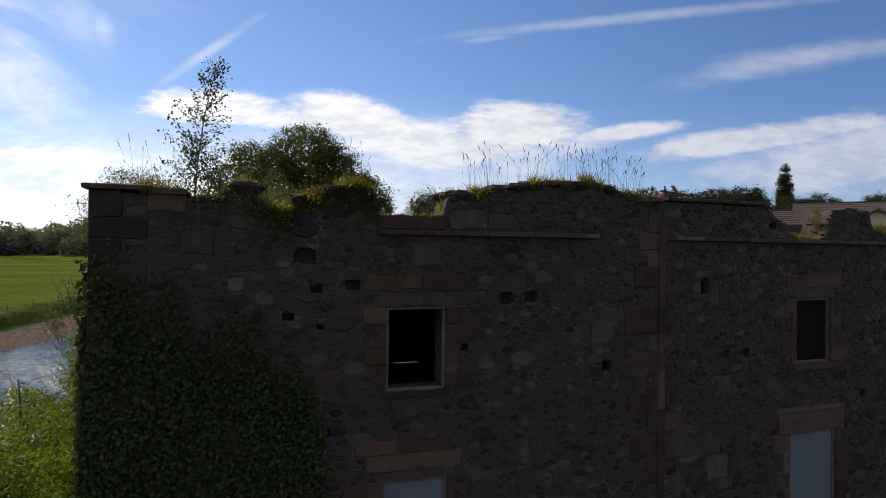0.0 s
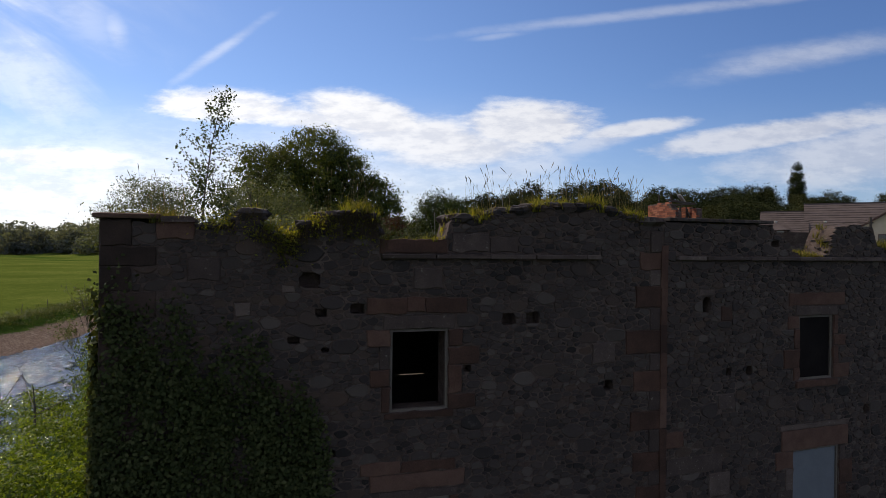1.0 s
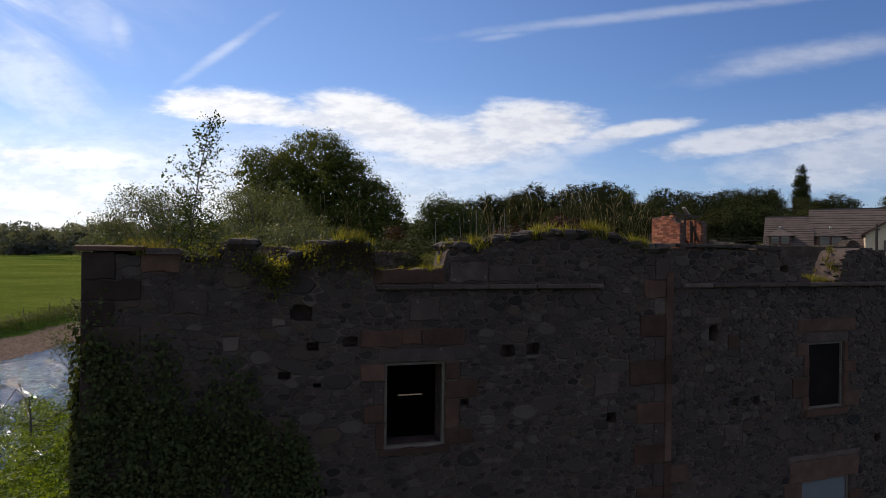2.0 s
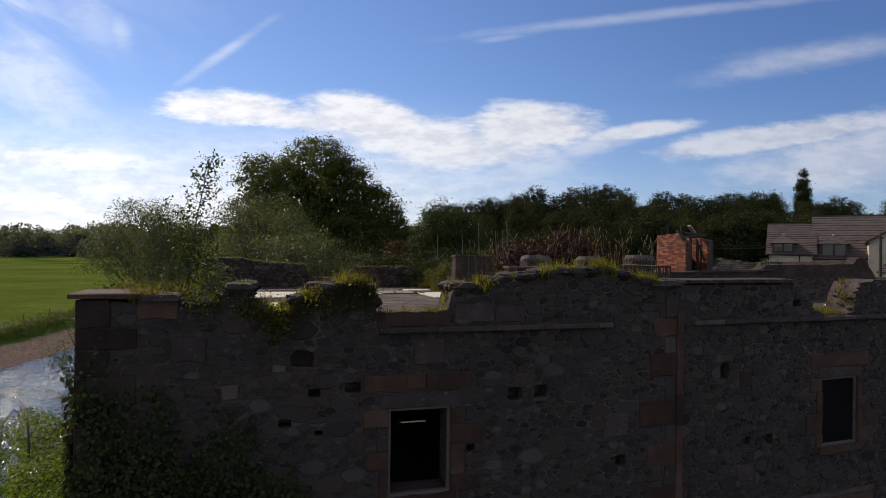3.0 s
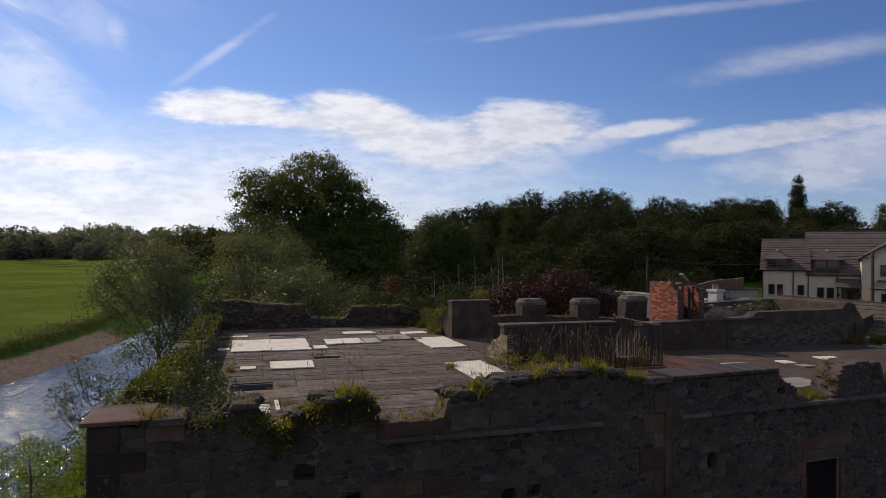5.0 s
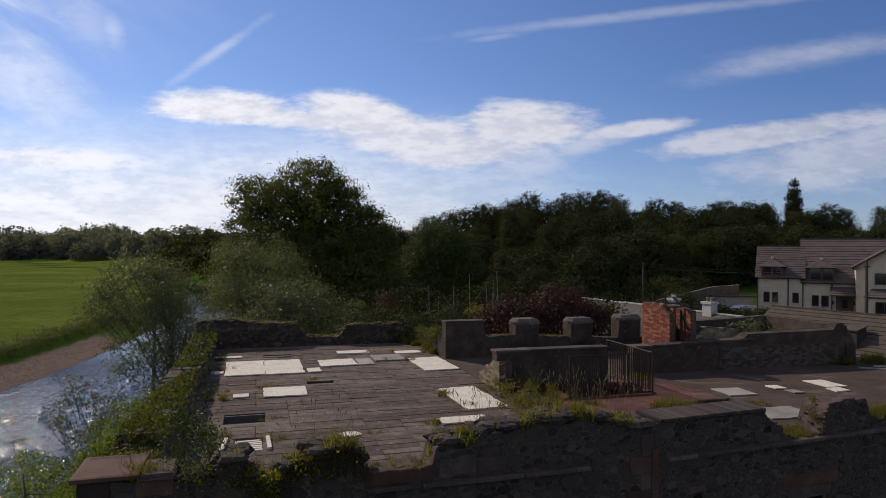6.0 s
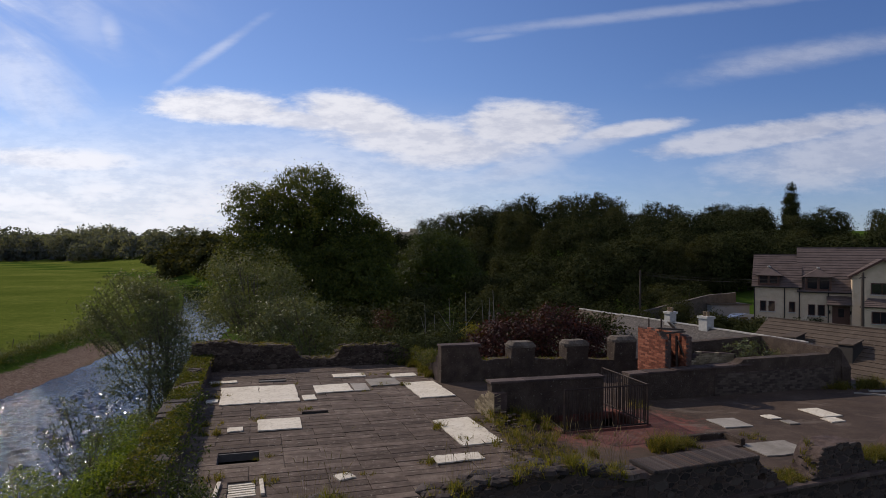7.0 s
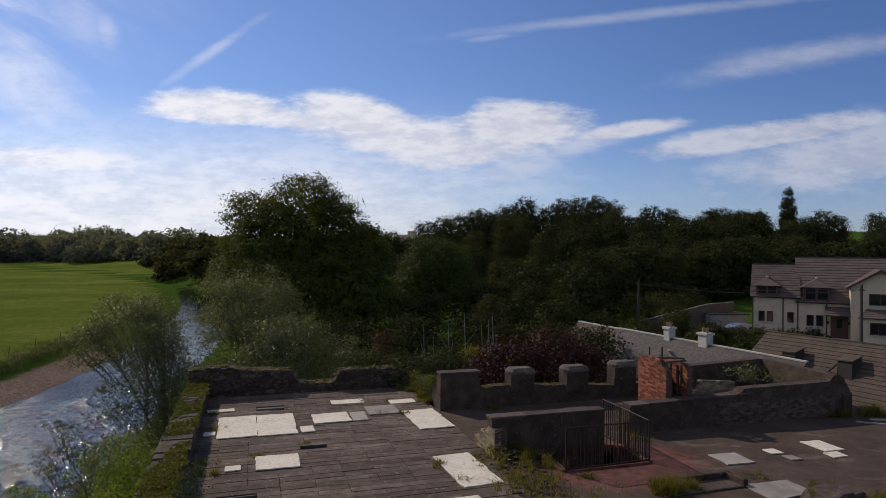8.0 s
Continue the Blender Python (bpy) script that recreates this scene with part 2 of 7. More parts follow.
def water_material():
    m, n = material("river_water")
    p = n.vmath("MULTIPLY", place(n), (1.0, 0.75, 1.0))
    ripple = n.math("ADD", n.noise(p, 1.7, 3.0, 0.6, 0.3), n.math("MULTIPLY", n.noise(p, 5.0, 3.0, 0.6), 0.45))
    sep = n.add("ShaderNodeSeparateXYZ", i0=place(n))
    flow = n.math("ADD", sep.outputs[1], n.math("MULTIPLY", n.noise(p, 0.12, 3.0, 0.5), 22.0))
    calm = n.math("SUBTRACT", 1.0, n.math("MULTIPLY", n.step(flow, 86.0, 100.0), 0.8))
    sh = n.add("ShaderNodeBsdfPrincipled")
    n.put(sh.inputs["Roughness"], n.math("ADD", 0.02, n.math("MULTIPLY", calm, 0.075)))
    n.put(sh.inputs["Base Color"], (0.004, 0.007, 0.011, 1)), n.put(sh.inputs["IOR"], 1.33), n.put(sh.inputs["Specular IOR Level"], 0.5)
    b = n.add("ShaderNodeBump", Distance=0.20, Height=ripple)
    n.put(b.inputs["Strength"], n.math("ADD", 0.03, n.math("MULTIPLY", calm, 0.72)))
    n.put(sh.inputs["Normal"], b.outputs[0])
    n.add("ShaderNodeOutputMaterial", Surface=sh.outputs[0])
    return m


def plain(name, colour, rough=0.6, wear=0.25, scale=3.0, metal=0.0, bump=0.15):
    """Paint, timber or metal with light wear."""
    m, n = material(name)
    p = place(n)
    f = n.math("ADD", n.math("MULTIPLY", n.noise(p, scale, 5.0, 0.6), 0.6), n.math("MULTIPLY", n.noise(p, scale * 12, 4.0, 0.6), 0.4))
    c = n.mix(n.math("MULTIPLY", n.step(f, 0.35, 0.65), wear), (*colour, 1), (*[x * 0.45 for x in colour], 1))
    finish(n, c, rough, f, bump, 0.01, metal, 0.4)
    return m


def deck_material():
    """Weathered grey-brown roof slabs with pale lichen flecks and damp stains."""
    m, n = material("deck_slab")
    p = place(n)
    k = luck(n)
    big, mid, fine = n.noise(p, 0.5, 5.0, 0.6), n.noise(p, 4.0, 6.0, 0.7), n.noise(p, 40.0, 4.0, 0.7)
    f = n.math("ADD", n.math("ADD", n.math("MULTIPLY", big, 0.4), n.math("MULTIPLY", mid, 0.35)), n.math("ADD", n.math("MULTIPLY", fine, 0.25), n.math("MULTIPLY", n.math("SUBTRACT", k, 0.5), 0.14)))
    c = n.ramp(f, [(0.34, (0.040, 0.028, 0.021)), (0.5, (0.086, 0.063, 0.049)), (0.64, (0.158, 0.122, 0.097))])
    speck = n.step(n.noise(p, 38.0, 6.0, 0.8), 0.57, 0.66)
    c = n.mix(n.math("MULTIPLY", speck, 0.45), c, (0.040, 0.030, 0.024, 1))
    fleck = n.step(n.noise(p, 9.0, 9.0, 0.85), 0.575, 0.63)
    c = n.mix(n.math("MULTIPLY", fleck, 0.85), c, (0.34, 0.31, 0.26, 1))
    stain = n.step(n.noise(n.vmath("MULTIPLY", p, (0.6, 2.2, 1.0)), 1.1, 6.0, 0.7), 0.50, 0.66)
    c = n.mix(n.math("MULTIPLY", stain, 0.62), c, (0.046, 0.033, 0.025, 1))
    finish(n, c, 0.9, n.math("ADD", mid, fine), 0.4, 0.01, 0.0, 0.2)
    return m


def yard_material():
    """Old asphalt on the roof with a worn red paint patch round the stairwell."""
    m, n = material("deck_asphalt")
    p = place(n)
    big, mid, fine = n.noise(p, 0.6, 5.0, 0.6), n.noise(p, 3.5, 6.0, 0.7), n.noise(p, 50.0, 4.0, 0.7)
    f = n.math("ADD", n.math("MULTIPLY", big, 0.5), n.math("ADD", n.math("MULTIPLY", mid, 0.3), n.math("MULTIPLY", fine, 0.2)))
    c = n.ramp(f, [(0.32, (0.031, 0.020, 0.014)), (0.5, (0.058, 0.040, 0.029)), (0.7, (0.100, 0.074, 0.056))])
    speck = n.step(n.noise(p, 26.0, 8.0, 0.85), 0.56, 0.66)
    c = n.mix(n.math("MULTIPLY", speck, 0.75), c, (0.20, 0.165, 0.13, 1))
    worn = n.step(n.noise(n.vmath("MULTIPLY", p, (0.7, 1.5, 1.0)), 0.9, 7.0, 0.75, 0.8), 0.54, 0.64)
    c = n.mix(n.math("MULTIPLY", worn, 0.7), c, (0.125, 0.100, 0.080, 1))
    crack = n.step(n.noise(n.vmath("MULTIPLY", p, (0.5, 1.6, 1.0)), 1.3, 7.0, 0.75), 0.52, 0.66)
    c = n.mix(n.math("MULTIPLY", crack, 0.65), c, (0.030, 0.022, 0.017, 1))
    d = n.vmath("SUBTRACT", p, (*bpoint(12.6, 6.0, ROOF),))
    d = n.vmath("MULTIPLY", d, (1 / 2.7, 1 / 2.3, 1.0))
    ln = n.add("ShaderNodeVectorMath", i0=d)
    ln.operation = "LENGTH"
    red = n.math("MULTIPLY", n.step(fine, 0.36, 0.60), 1.0)
    red = n.math("MULTIPLY", red, n.step(n.math("ADD", n.math("SUBTRACT", 1.0, ln.outputs["Value"]), n.math("MULTIPLY", n.math("SUBTRACT", mid, 0.5), 1.5)), -0.05, 0.35))
    c = n.mix(n.math("MULTIPLY", red, 0.52), c, n.ramp(mid, [(0.35, (0.13, 0.030, 0.024)), (0.65, (0.30, 0.060, 0.050))]))
    finish(n, c, 0.9, n.math("ADD", mid, fine), 0.35, 0.01, 0.0, 0.2)
    return m


def board_material():
    """Bleached sheet material: brown water stains, dark spots, scuffs along the sheet."""
    m, n = material("weathered_board")
    p = place(n)
    a, b, f = n.noise(p, 1.6, 6.0, 0.65), n.noise(p, 9.0, 6.0, 0.7), n.noise(p, 55.0, 4.0, 0.7)
    c = n.ramp(n.math("ADD", n.math("MULTIPLY", a, 0.6), n.math("MULTIPLY", f, 0.4)), [(0.3, (0.42, 0.37, 0.29)), (0.5, (0.58, 0.535, 0.44)), (0.7, (0.66, 0.62, 0.53))])
    c = n.mix(n.math("MULTIPLY", n.step(b, 0.50, 0.66), 0.6), c, (0.25, 0.20, 0.14, 1))
    c = n.mix(n.math("MULTIPLY", n.step(n.noise(p, 20.0, 6.0, 0.85), 0.60, 0.66), 0.8), c, (0.12, 0.095, 0.07, 1))
    finish(n, c, 0.8, n.math("ADD", b, f), 0.3, 0.005, 0.0, 0.2)
    return m

# ---- building helpers ----
def mesh_of(name, verts, faces, mat, smooth=False):
    me = bpy.data.meshes.new(name)
    me.from_pydata([tuple(v) for v in verts], [], faces)
    me.materials.append(mat)
    if smooth:
        me.polygons.foreach_set("use_smooth", [True] * len(me.polygons))
    me.update()
    return me


def obj(name, me, parent=None, m=None, label=""):
    ob = new(name, me)
    if parent is not None:
        ob.parent = parent
    if m is not None:
        ob.matrix_basis = m
    return tagged(ob, label)


class Shape:
    """Collects vertices and faces of one mesh."""

    def __init__(self):
        self.v, self.f = [], []

    def poly(self, *pts):
        k = len(self.v)
        self.v += [tuple(p) for p in pts]
        self.f.append(tuple(range(k, k + len(pts))))

    def hexa(self, p):
        """Eight corners: four below, four above, each ring anticlockwise."""
        k = len(self.v)
        self.v += [tuple(q) for q in p]
        for q in ((3, 2, 1, 0), (4, 5, 6, 7), (0, 1, 5, 4), (1, 2, 6, 5), (2, 3, 7, 6), (3, 0, 4, 7)):
            self.f.append(tuple(k + i for i in q))

    def box(self, x0, x1, y0, y1, z0, z1, m=None, jit=0.0, rnd=random):
        p = [(x, y, z) for z in (z0, z1) for x, y in ((x0, y0), (x1, y0), (x1, y1), (x0, y1))]
        if jit:
            p = [tuple(c + rnd.uniform(-jit, jit) for c in q) for q in p]
        if m is not None:
            p = [m @ Vector(q) for q in p]
        self.hexa(p)

    def bevel_box(self, x0, x1, y0, y1, z0, z1, b=0.01, m=None, jit=0.0, rnd=random):
        """A box whose top edge is chamfered."""
        k = len(self.v)
        rings = [(0, z0), (0, z1 - b), (b, z1)]
        for inset, z in rings:
            for x, y in ((x0 + inset, y0 + inset), (x1 - inset, y0 + inset), (x1 - inset, y1 - inset), (x0 + inset, y1 - inset)):
                q = Vector((x + rnd.uniform(-jit, jit), y + rnd.uniform(-jit, jit), z + rnd.uniform(-jit, jit) * 0.5))
                self.v.append(tuple(m @ q if m is not None else q))
        for r in range(2):
            for i in range(4):
                j = (i + 1) % 4
                self.f.append((k + 4 * r + i, k + 4 * r + j, k + 4 * r + 4 + j, k + 4 * r + 4 + i))
        self.f += [(k + 3, k + 2, k + 1, k), (k + 8, k + 9, k + 10, k + 11)]

    def tube(self, path, radii, sides=6, cap=True):
        """A round bar along points."""
        k0 = len(self.v)
        pts = [Vector(p) for p in path]
        for i, p in enumerate(pts):
            d = (pts[min(i + 1, len(pts) - 1)] - pts[max(i - 1, 0)]).normalized()
            a = d.orthogonal().normalized()
            b = d.cross(a)
            r = radii[i] if hasattr(radii, "__len__") else radii
            for s in range(sides):
                w = 2 * math.pi * s / sides
                self.v.append(tuple(p + r * (math.cos(w) * a + math.sin(w) * b)))
        for i in range(len(pts) - 1):
            for s in range(sides):
                t = (s + 1) % sides
                self.f.append((k0 + i * sides + s, k0 + i * sides + t, k0 + (i + 1) * sides + t, k0 + (i + 1) * sides + s))
        if cap:
            self.f.append(tuple(k0 + s for s in reversed(range(sides))))
            self.f.append(tuple(k0 + (len(pts) - 1) * sides + s for s in range(sides)))

    def lump(self, c, r, rnd, flat=0.6):
        """A rough stone: an eight-sided, flattened, uneven ball."""
        k = len(self.v)
        turn = rnd.uniform(0, 6.28)
        for h, w in ((-0.85, 0.6), (-0.1, 1.0), (0.55, 0.8)):
            for i in range(7):
                a = turn + i * 2 * math.pi / 7
                q = rnd.uniform(0.75, 1.15) * w
                self.v.append((c[0] + r * q * math.cos(a) * 1.2, c[1] + r * q * math.sin(a), c[2] + r * flat * (h + rnd.uniform(-0.15, 0.15))))
        self.v.append((c[0], c[1], c[2] + r * flat * 0.8))
        for ring in range(2):
            for i in range(7):
                j = (i + 1) % 7
                self.f.append((k + 7 * ring + i, k + 7 * ring + j, k + 7 * ring + 7 + j, k + 7 * ring + 7 + i))
        for i in range(7):
            self.f.append((k + 14 + i, k + 14 + (i + 1) % 7, k + 21))
        self.f.append(tuple(k + i for i in reversed(range(7))))

    def mesh(self, name, mat, smooth=False):
        return mesh_of(name, self.v, self.f, mat, smooth)


def part(name, shape, mat, parent, label="", m=None, smooth=False):
    return obj(name, shape.mesh(name, mat, smooth), parent, m, label)


def thing(name, label, category, m=None, group="", kind=""):
    """An empty that carries the parts of one thing."""
    ob = new(name)
    if m is not None:
        ob.matrix_basis = m
    return tagged(ob, label, category, group, kind)


def lerp_profile(prof, x):
    return float(np.interp(x, [p[0] for p in prof], [p[1] for p in prof]))


def ragged(prof, amp, seed, freq=2.3):
    """A broken wall top: the profile with uneven stones."""
    def top(x):
        k = noise.noise(Vector((x * freq, seed * 7.7, 0.3))) + 0.6 * noise.noise(Vector((x * freq * 3.1, seed * 3.1, 1.7)))
        return lerp_profile(prof, x) + amp * k
    return top


def wall_shape(x0, x1, y0, y1, z0, top, openings=(), step=0.16, y_amp=0.0, seed=0):
    """A wall along x with thickness y0..y1, a top given as a function, and real openings (xa, xb, za, zb)."""
    s = Shape()
    cuts = {round(x0, 4), round(x1, 4)}
    for a, b, _, _ in openings:
        cuts |= {round(c, 4) for c in (a, b) if x0 < c < x1}
    marks = sorted(cuts)
    xs = []
    for a, b in zip(marks, marks[1:]):
        k = max(1, round((b - a) / step))
        xs += [a + (b - a) * i / k for i in range(k)]
    xs.append(marks[-1])
    tops = [top(x) for x in xs]
    spans = []
    for i in range(len(xs) - 1):
        mid, free = (xs[i] + xs[i + 1]) / 2, [(z0, None)]
        for a, b, za, zb in sorted(openings, key=lambda o: o[2]):
            if a < mid < b:
                lo, hi = free.pop()
                if za > lo:
                    free.append((lo, za))
                if zb is not None and zb < max(tops):
                    free.append((zb, hi))
        spans.append(free)
    for i, free in enumerate(spans):
        xa, xb = xs[i], xs[i + 1]
        for lo, hi in free:
            ta, tb = (tops[i], tops[i + 1]) if hi is None else (hi, hi)
            s.poly((xa, y0, lo), (xb, y0, lo), (xb, y0, tb), (xa, y0, ta))
            s.poly((xb, y1, lo), (xa, y1, lo), (xa, y1, ta), (xb, y1, tb))
            s.poly((xa, y0, ta), (xb, y0, tb), (xb, y1, tb), (xa, y1, ta))
            s.poly((xa, y1, lo), (xb, y1, lo), (xb, y0, lo), (xa, y0, lo))
            if i == 0 or (lo, hi) not in spans[i - 1]:
                s.poly((xa, y1, lo), (xa, y0, lo), (xa, y0, ta), (xa, y1, ta))
            if i == len(spans) - 1 or (lo, hi) not in spans[i + 1]:
                s.poly((xb, y0, lo), (xb, y1, lo), (xb, y1, tb), (xb, y0, tb))
    return s


def clip_poly(poly, px, pz, nx, nz):
    """The part of a convex outline on the inner side of a line through (px, pz) with outward normal (nx, nz)."""
    out = []
    for i, a in enumerate(poly):
        b = poly[(i + 1) % len(poly)]
        da, db = (a[0] - px) * nx + (a[1] - pz) * nz, (b[0] - px) * nx + (b[1] - pz) * nz
        if da <= 0:
            out.append(a)
        if da * db < 0:
            t = da / (da - db)
            out.append((a[0] + (b[0] - a[0]) * t, a[1] + (b[1] - a[1]) * t))
    return out


def poly_area(p):
    return abs(sum(p[i][0] * p[(i + 1) % len(p)][1] - p[(i + 1) % len(p)][0] * p[i][1] for i in range(len(p)))) / 2 if len(p) > 2 else 0.0


def rubble_outlines(x0, x1, z0, top, rects, rounds, rnd, flat=0.56):
    """Random rubble: stones of mixed size packed close, trimmed to dressed blocks (rects) and round holes."""
    ztop = max(top(x0 + (x1 - x0) * i / 80) for i in range(81))
    grid, seeds = {}, []
    area = (x1 - x0) * flat * (ztop - z0)
    for r, tries in ((0.13, 0.8), (0.095, 3.5), (0.068, 16), (0.047, 80), (0.031, 240), (0.021, 420)):
        for _ in range(int(area * tries)):
            x, z = rnd.uniform(x0 * flat, x1 * flat), rnd.uniform(z0, ztop)
            ix, iz = int(x * 2.5), int(z * 2.5)
            near = [q for a in (-1, 0, 1) for b in (-1, 0, 1) for q in grid.get((ix + a, iz + b), ())]
            if all((x - q[0]) ** 2 + (z - q[1]) ** 2 > ((r + q[2]) * 0.93) ** 2 for q in near):
                q = (x, z, r * rnd.uniform(.9, 1.1))
                grid.setdefault((ix, iz), []).append(q)
                seeds.append(q)
    cells = []
    for x, z, r in seeds:
        ix, iz = int(x * 2.5), int(z * 2.5)
        poly = [(x - .36, z - .30), (x + .36, z - .30), (x + .36, z + .30), (x - .36, z + .30)]
        gap = rnd.choice((0.002, 0.003, 0.005, 0.008))
        for a in (-1, 0, 1):
            for b in (-1, 0, 1):
                for q in grid.get((ix + a, iz + b), ()):
                    dx, dz = q[0] - x, q[1] - z
                    d = math.hypot(dx, dz)
                    if 1e-6 < d < 0.62:
                        t = (d * d + r * r - q[2] * q[2]) / (2 * d) - gap
                        poly = clip_poly(poly, x + dx / d * t, z + dz / d * t, dx / d, dz / d)
        poly = [(px / flat, pz) for px, pz in poly]
        cx, cz = x / flat, z
        poly = clip_poly(clip_poly(poly, x0, 0, -1, 0), x1, 0, 1, 0)
        poly = clip_poly(poly, 0, top(min(max(cx, x0), x1)) - 0.015, 0, 1)
        for ex, ez, ra, rb in rounds:
            a = math.atan2((cz - ez) / rb, (cx - ex) / ra)
            nx, nz = -math.cos(a) / ra, -math.sin(a) / rb
            k = math.hypot(nx, nz)
            poly = clip_poly(poly, ex + ra * math.cos(a), ez + rb * math.sin(a), nx / k, nz / k) if abs(cx - ex) < .7 and abs(cz - ez) < .7 else poly
        for q in rects:
            if not poly:
                break
            xs, zs = [p[0] for p in poly], [p[1] for p in poly]
            if min(xs) < q[1] and max(xs) > q[0] and min(zs) < q[3] and max(zs) > q[2]:
                g = 0.004
                cut = [clip_poly(poly, q[0] - g, 0, 1, 0), clip_poly(poly, q[1] + g, 0, -1, 0), clip_poly(poly, 0, q[2] - g, 0, 1), clip_poly(poly, 0, q[3] + g, 0, -1)]
                poly = max(cut, key=poly_area)
        if poly_area(poly) > 0.0010:
            cells.append((poly, r))
    return cells


def rubble_stone(s, poly, proud, rnd, back=0.03):
    """One rubble stone set in a wall face (the face looks to -y): worn outline, tilted, domed front."""
    ring = []
    for i, a in enumerate(poly):
        b = poly[(i + 1) % len(poly)]
        if math.hypot(b[0] - a[0], b[1] - a[1]) < 0.012:
            continue
        for t in (rnd.uniform(.10, .30), rnd.uniform(.70, .90)):
            ring.append((a[0] + (b[0] - a[0]) * t, a[1] + (b[1] - a[1]) * t))
    n = len(ring)
    if n < 5:
        return
    cx, cz = sum(p[0] for p in ring) / n, sum(p[1] for p in ring) / n
    tx, tz = rnd.uniform(-.09, .09), rnd.uniform(-.09, .09)
    shrink = rnd.choice((0.86, 0.92, 0.95, 0.97, 0.985))
    ring = [(cx + (x - cx) * shrink + rnd.gauss(0, .0025), cz + (z - cz) * shrink + rnd.gauss(0, .0025)) for x, z in ring]
    k = len(s.v)
    s.v += [(x, back, z) for x, z in ring]
    s.v += [(x, -proud * 0.35, z) for x, z in ring]
    s.v += [(cx + (x - cx) * .90, -proud * rnd.uniform(.7, 1.2) + tx * (x - cx) + tz * (z - cz), cz + (z - cz) * .88) for x, z in ring]
    for r in range(2):
        for i in range(n):
            q = (i + 1) % n
            s.f.append((k + n * r + i, k + n * r + q, k + n * r + n + q, k + n * r + n + i))
    s.f.append(tuple(k + 2 * n + i for i in range(n)))


def slab(s, pts, z0, z1, b=0.006):
    """A flat piece with any convex-like outline and a softened top edge."""
    n, k = len(pts), len(s.v)
    cx, cy = sum(p[0] for p in pts) / n, sum(p[1] for p in pts) / n
    s.v += [(x, y, z0) for x, y in pts] + [(x, y, z1 - b) for x, y in pts]
    for x, y in pts:
        d = math.hypot(x - cx, y - cy) + 1e-6
        s.v.append((x - (x - cx) / d * b, y - (y - cy) / d * b, z1))
    for r in range(2):
        for i in range(n):
            j = (i + 1) % n
            s.f.append((k + n * r + i, k + n * r + j, k + n * r + n + j, k + n * r + n + i))
    s.f += [tuple(k + i for i in reversed(range(n))), tuple(k + 2 * n + i for i in range(n))]


def worn_outline(w, d, rnd, step=0.22, jit=0.012):
    """A sheet's outline with nibbled edges."""
    cs = [(-w / 2, -d / 2), (w / 2, -d / 2), (w / 2, d / 2), (-w / 2, d / 2)]
    out = []
    for i, a in enumerate(cs):
        b = cs[(i + 1) % 4]
        n = max(1, round(math.hypot(b[0] - a[0], b[1] - a[1]) / step))
        for j in range(n):
            t = (j + (rnd.uniform(-.25, .25) if j else 0)) / n
            out.append((a[0] + (b[0] - a[0]) * t + rnd.gauss(0, jit), a[1] + (b[1] - a[1]) * t + rnd.gauss(0, jit)))
    return out

# ---- land ----
M_GROUND, M_WATER = ground_material(), water_material()
RIVER = [(-300, 30), (-100, -8), (-40, -18), (0, -25), (20, -31), (40, -36), (60, -39), (80, -40), (100, -43), (130, -50), (165, -60), (200, -73), (260, -100), (340, -152), (450, -246), (673, -432), (1000, -760), (4000, -3600)]


def river_x(y):
    return np.interp(y, [r[0] for r in RIVER], [r[1] for r in RIVER])


def smooth(x, a, b):
    t = np.clip((np.asarray(x, float) - a) / (b - a), 0, 1)
    return t * t * (3 - 2 * t)


def land(x, y):
    x, y = np.asarray(x, float), np.asarray(y, float)
    s = (x - river_x(y)) * 0.95
    bed = -5.2
    left = bed + smooth(-s, 4.5, 6.8) * 0.85 + smooth(-s, 6.5, 11.5) * 1.15 + smooth(-s, 11.2, 13.5) * 1.4
    wide = 4.5 * (1 - smooth(y, 55, 85))
    right = bed + smooth(s, 5.0 + wide, 7.0 + wide) * 0.9 + smooth(s, 7.0 + wide, 21.0) * 5.4
    z = np.where(s < 0, left, right)
    z = z + np.where(s > 0, smooth(x, 8, 36) * 3.8 * smooth(y, 22, 60), 0)
    z = z + np.where(s > 0, smooth(y, 70, 170) * 7 * smooth(s, 30, 90), 0)
    z = z + smooth(y, 520, 2000) * 42 + smooth(x, 120, 900) * 25
    return z


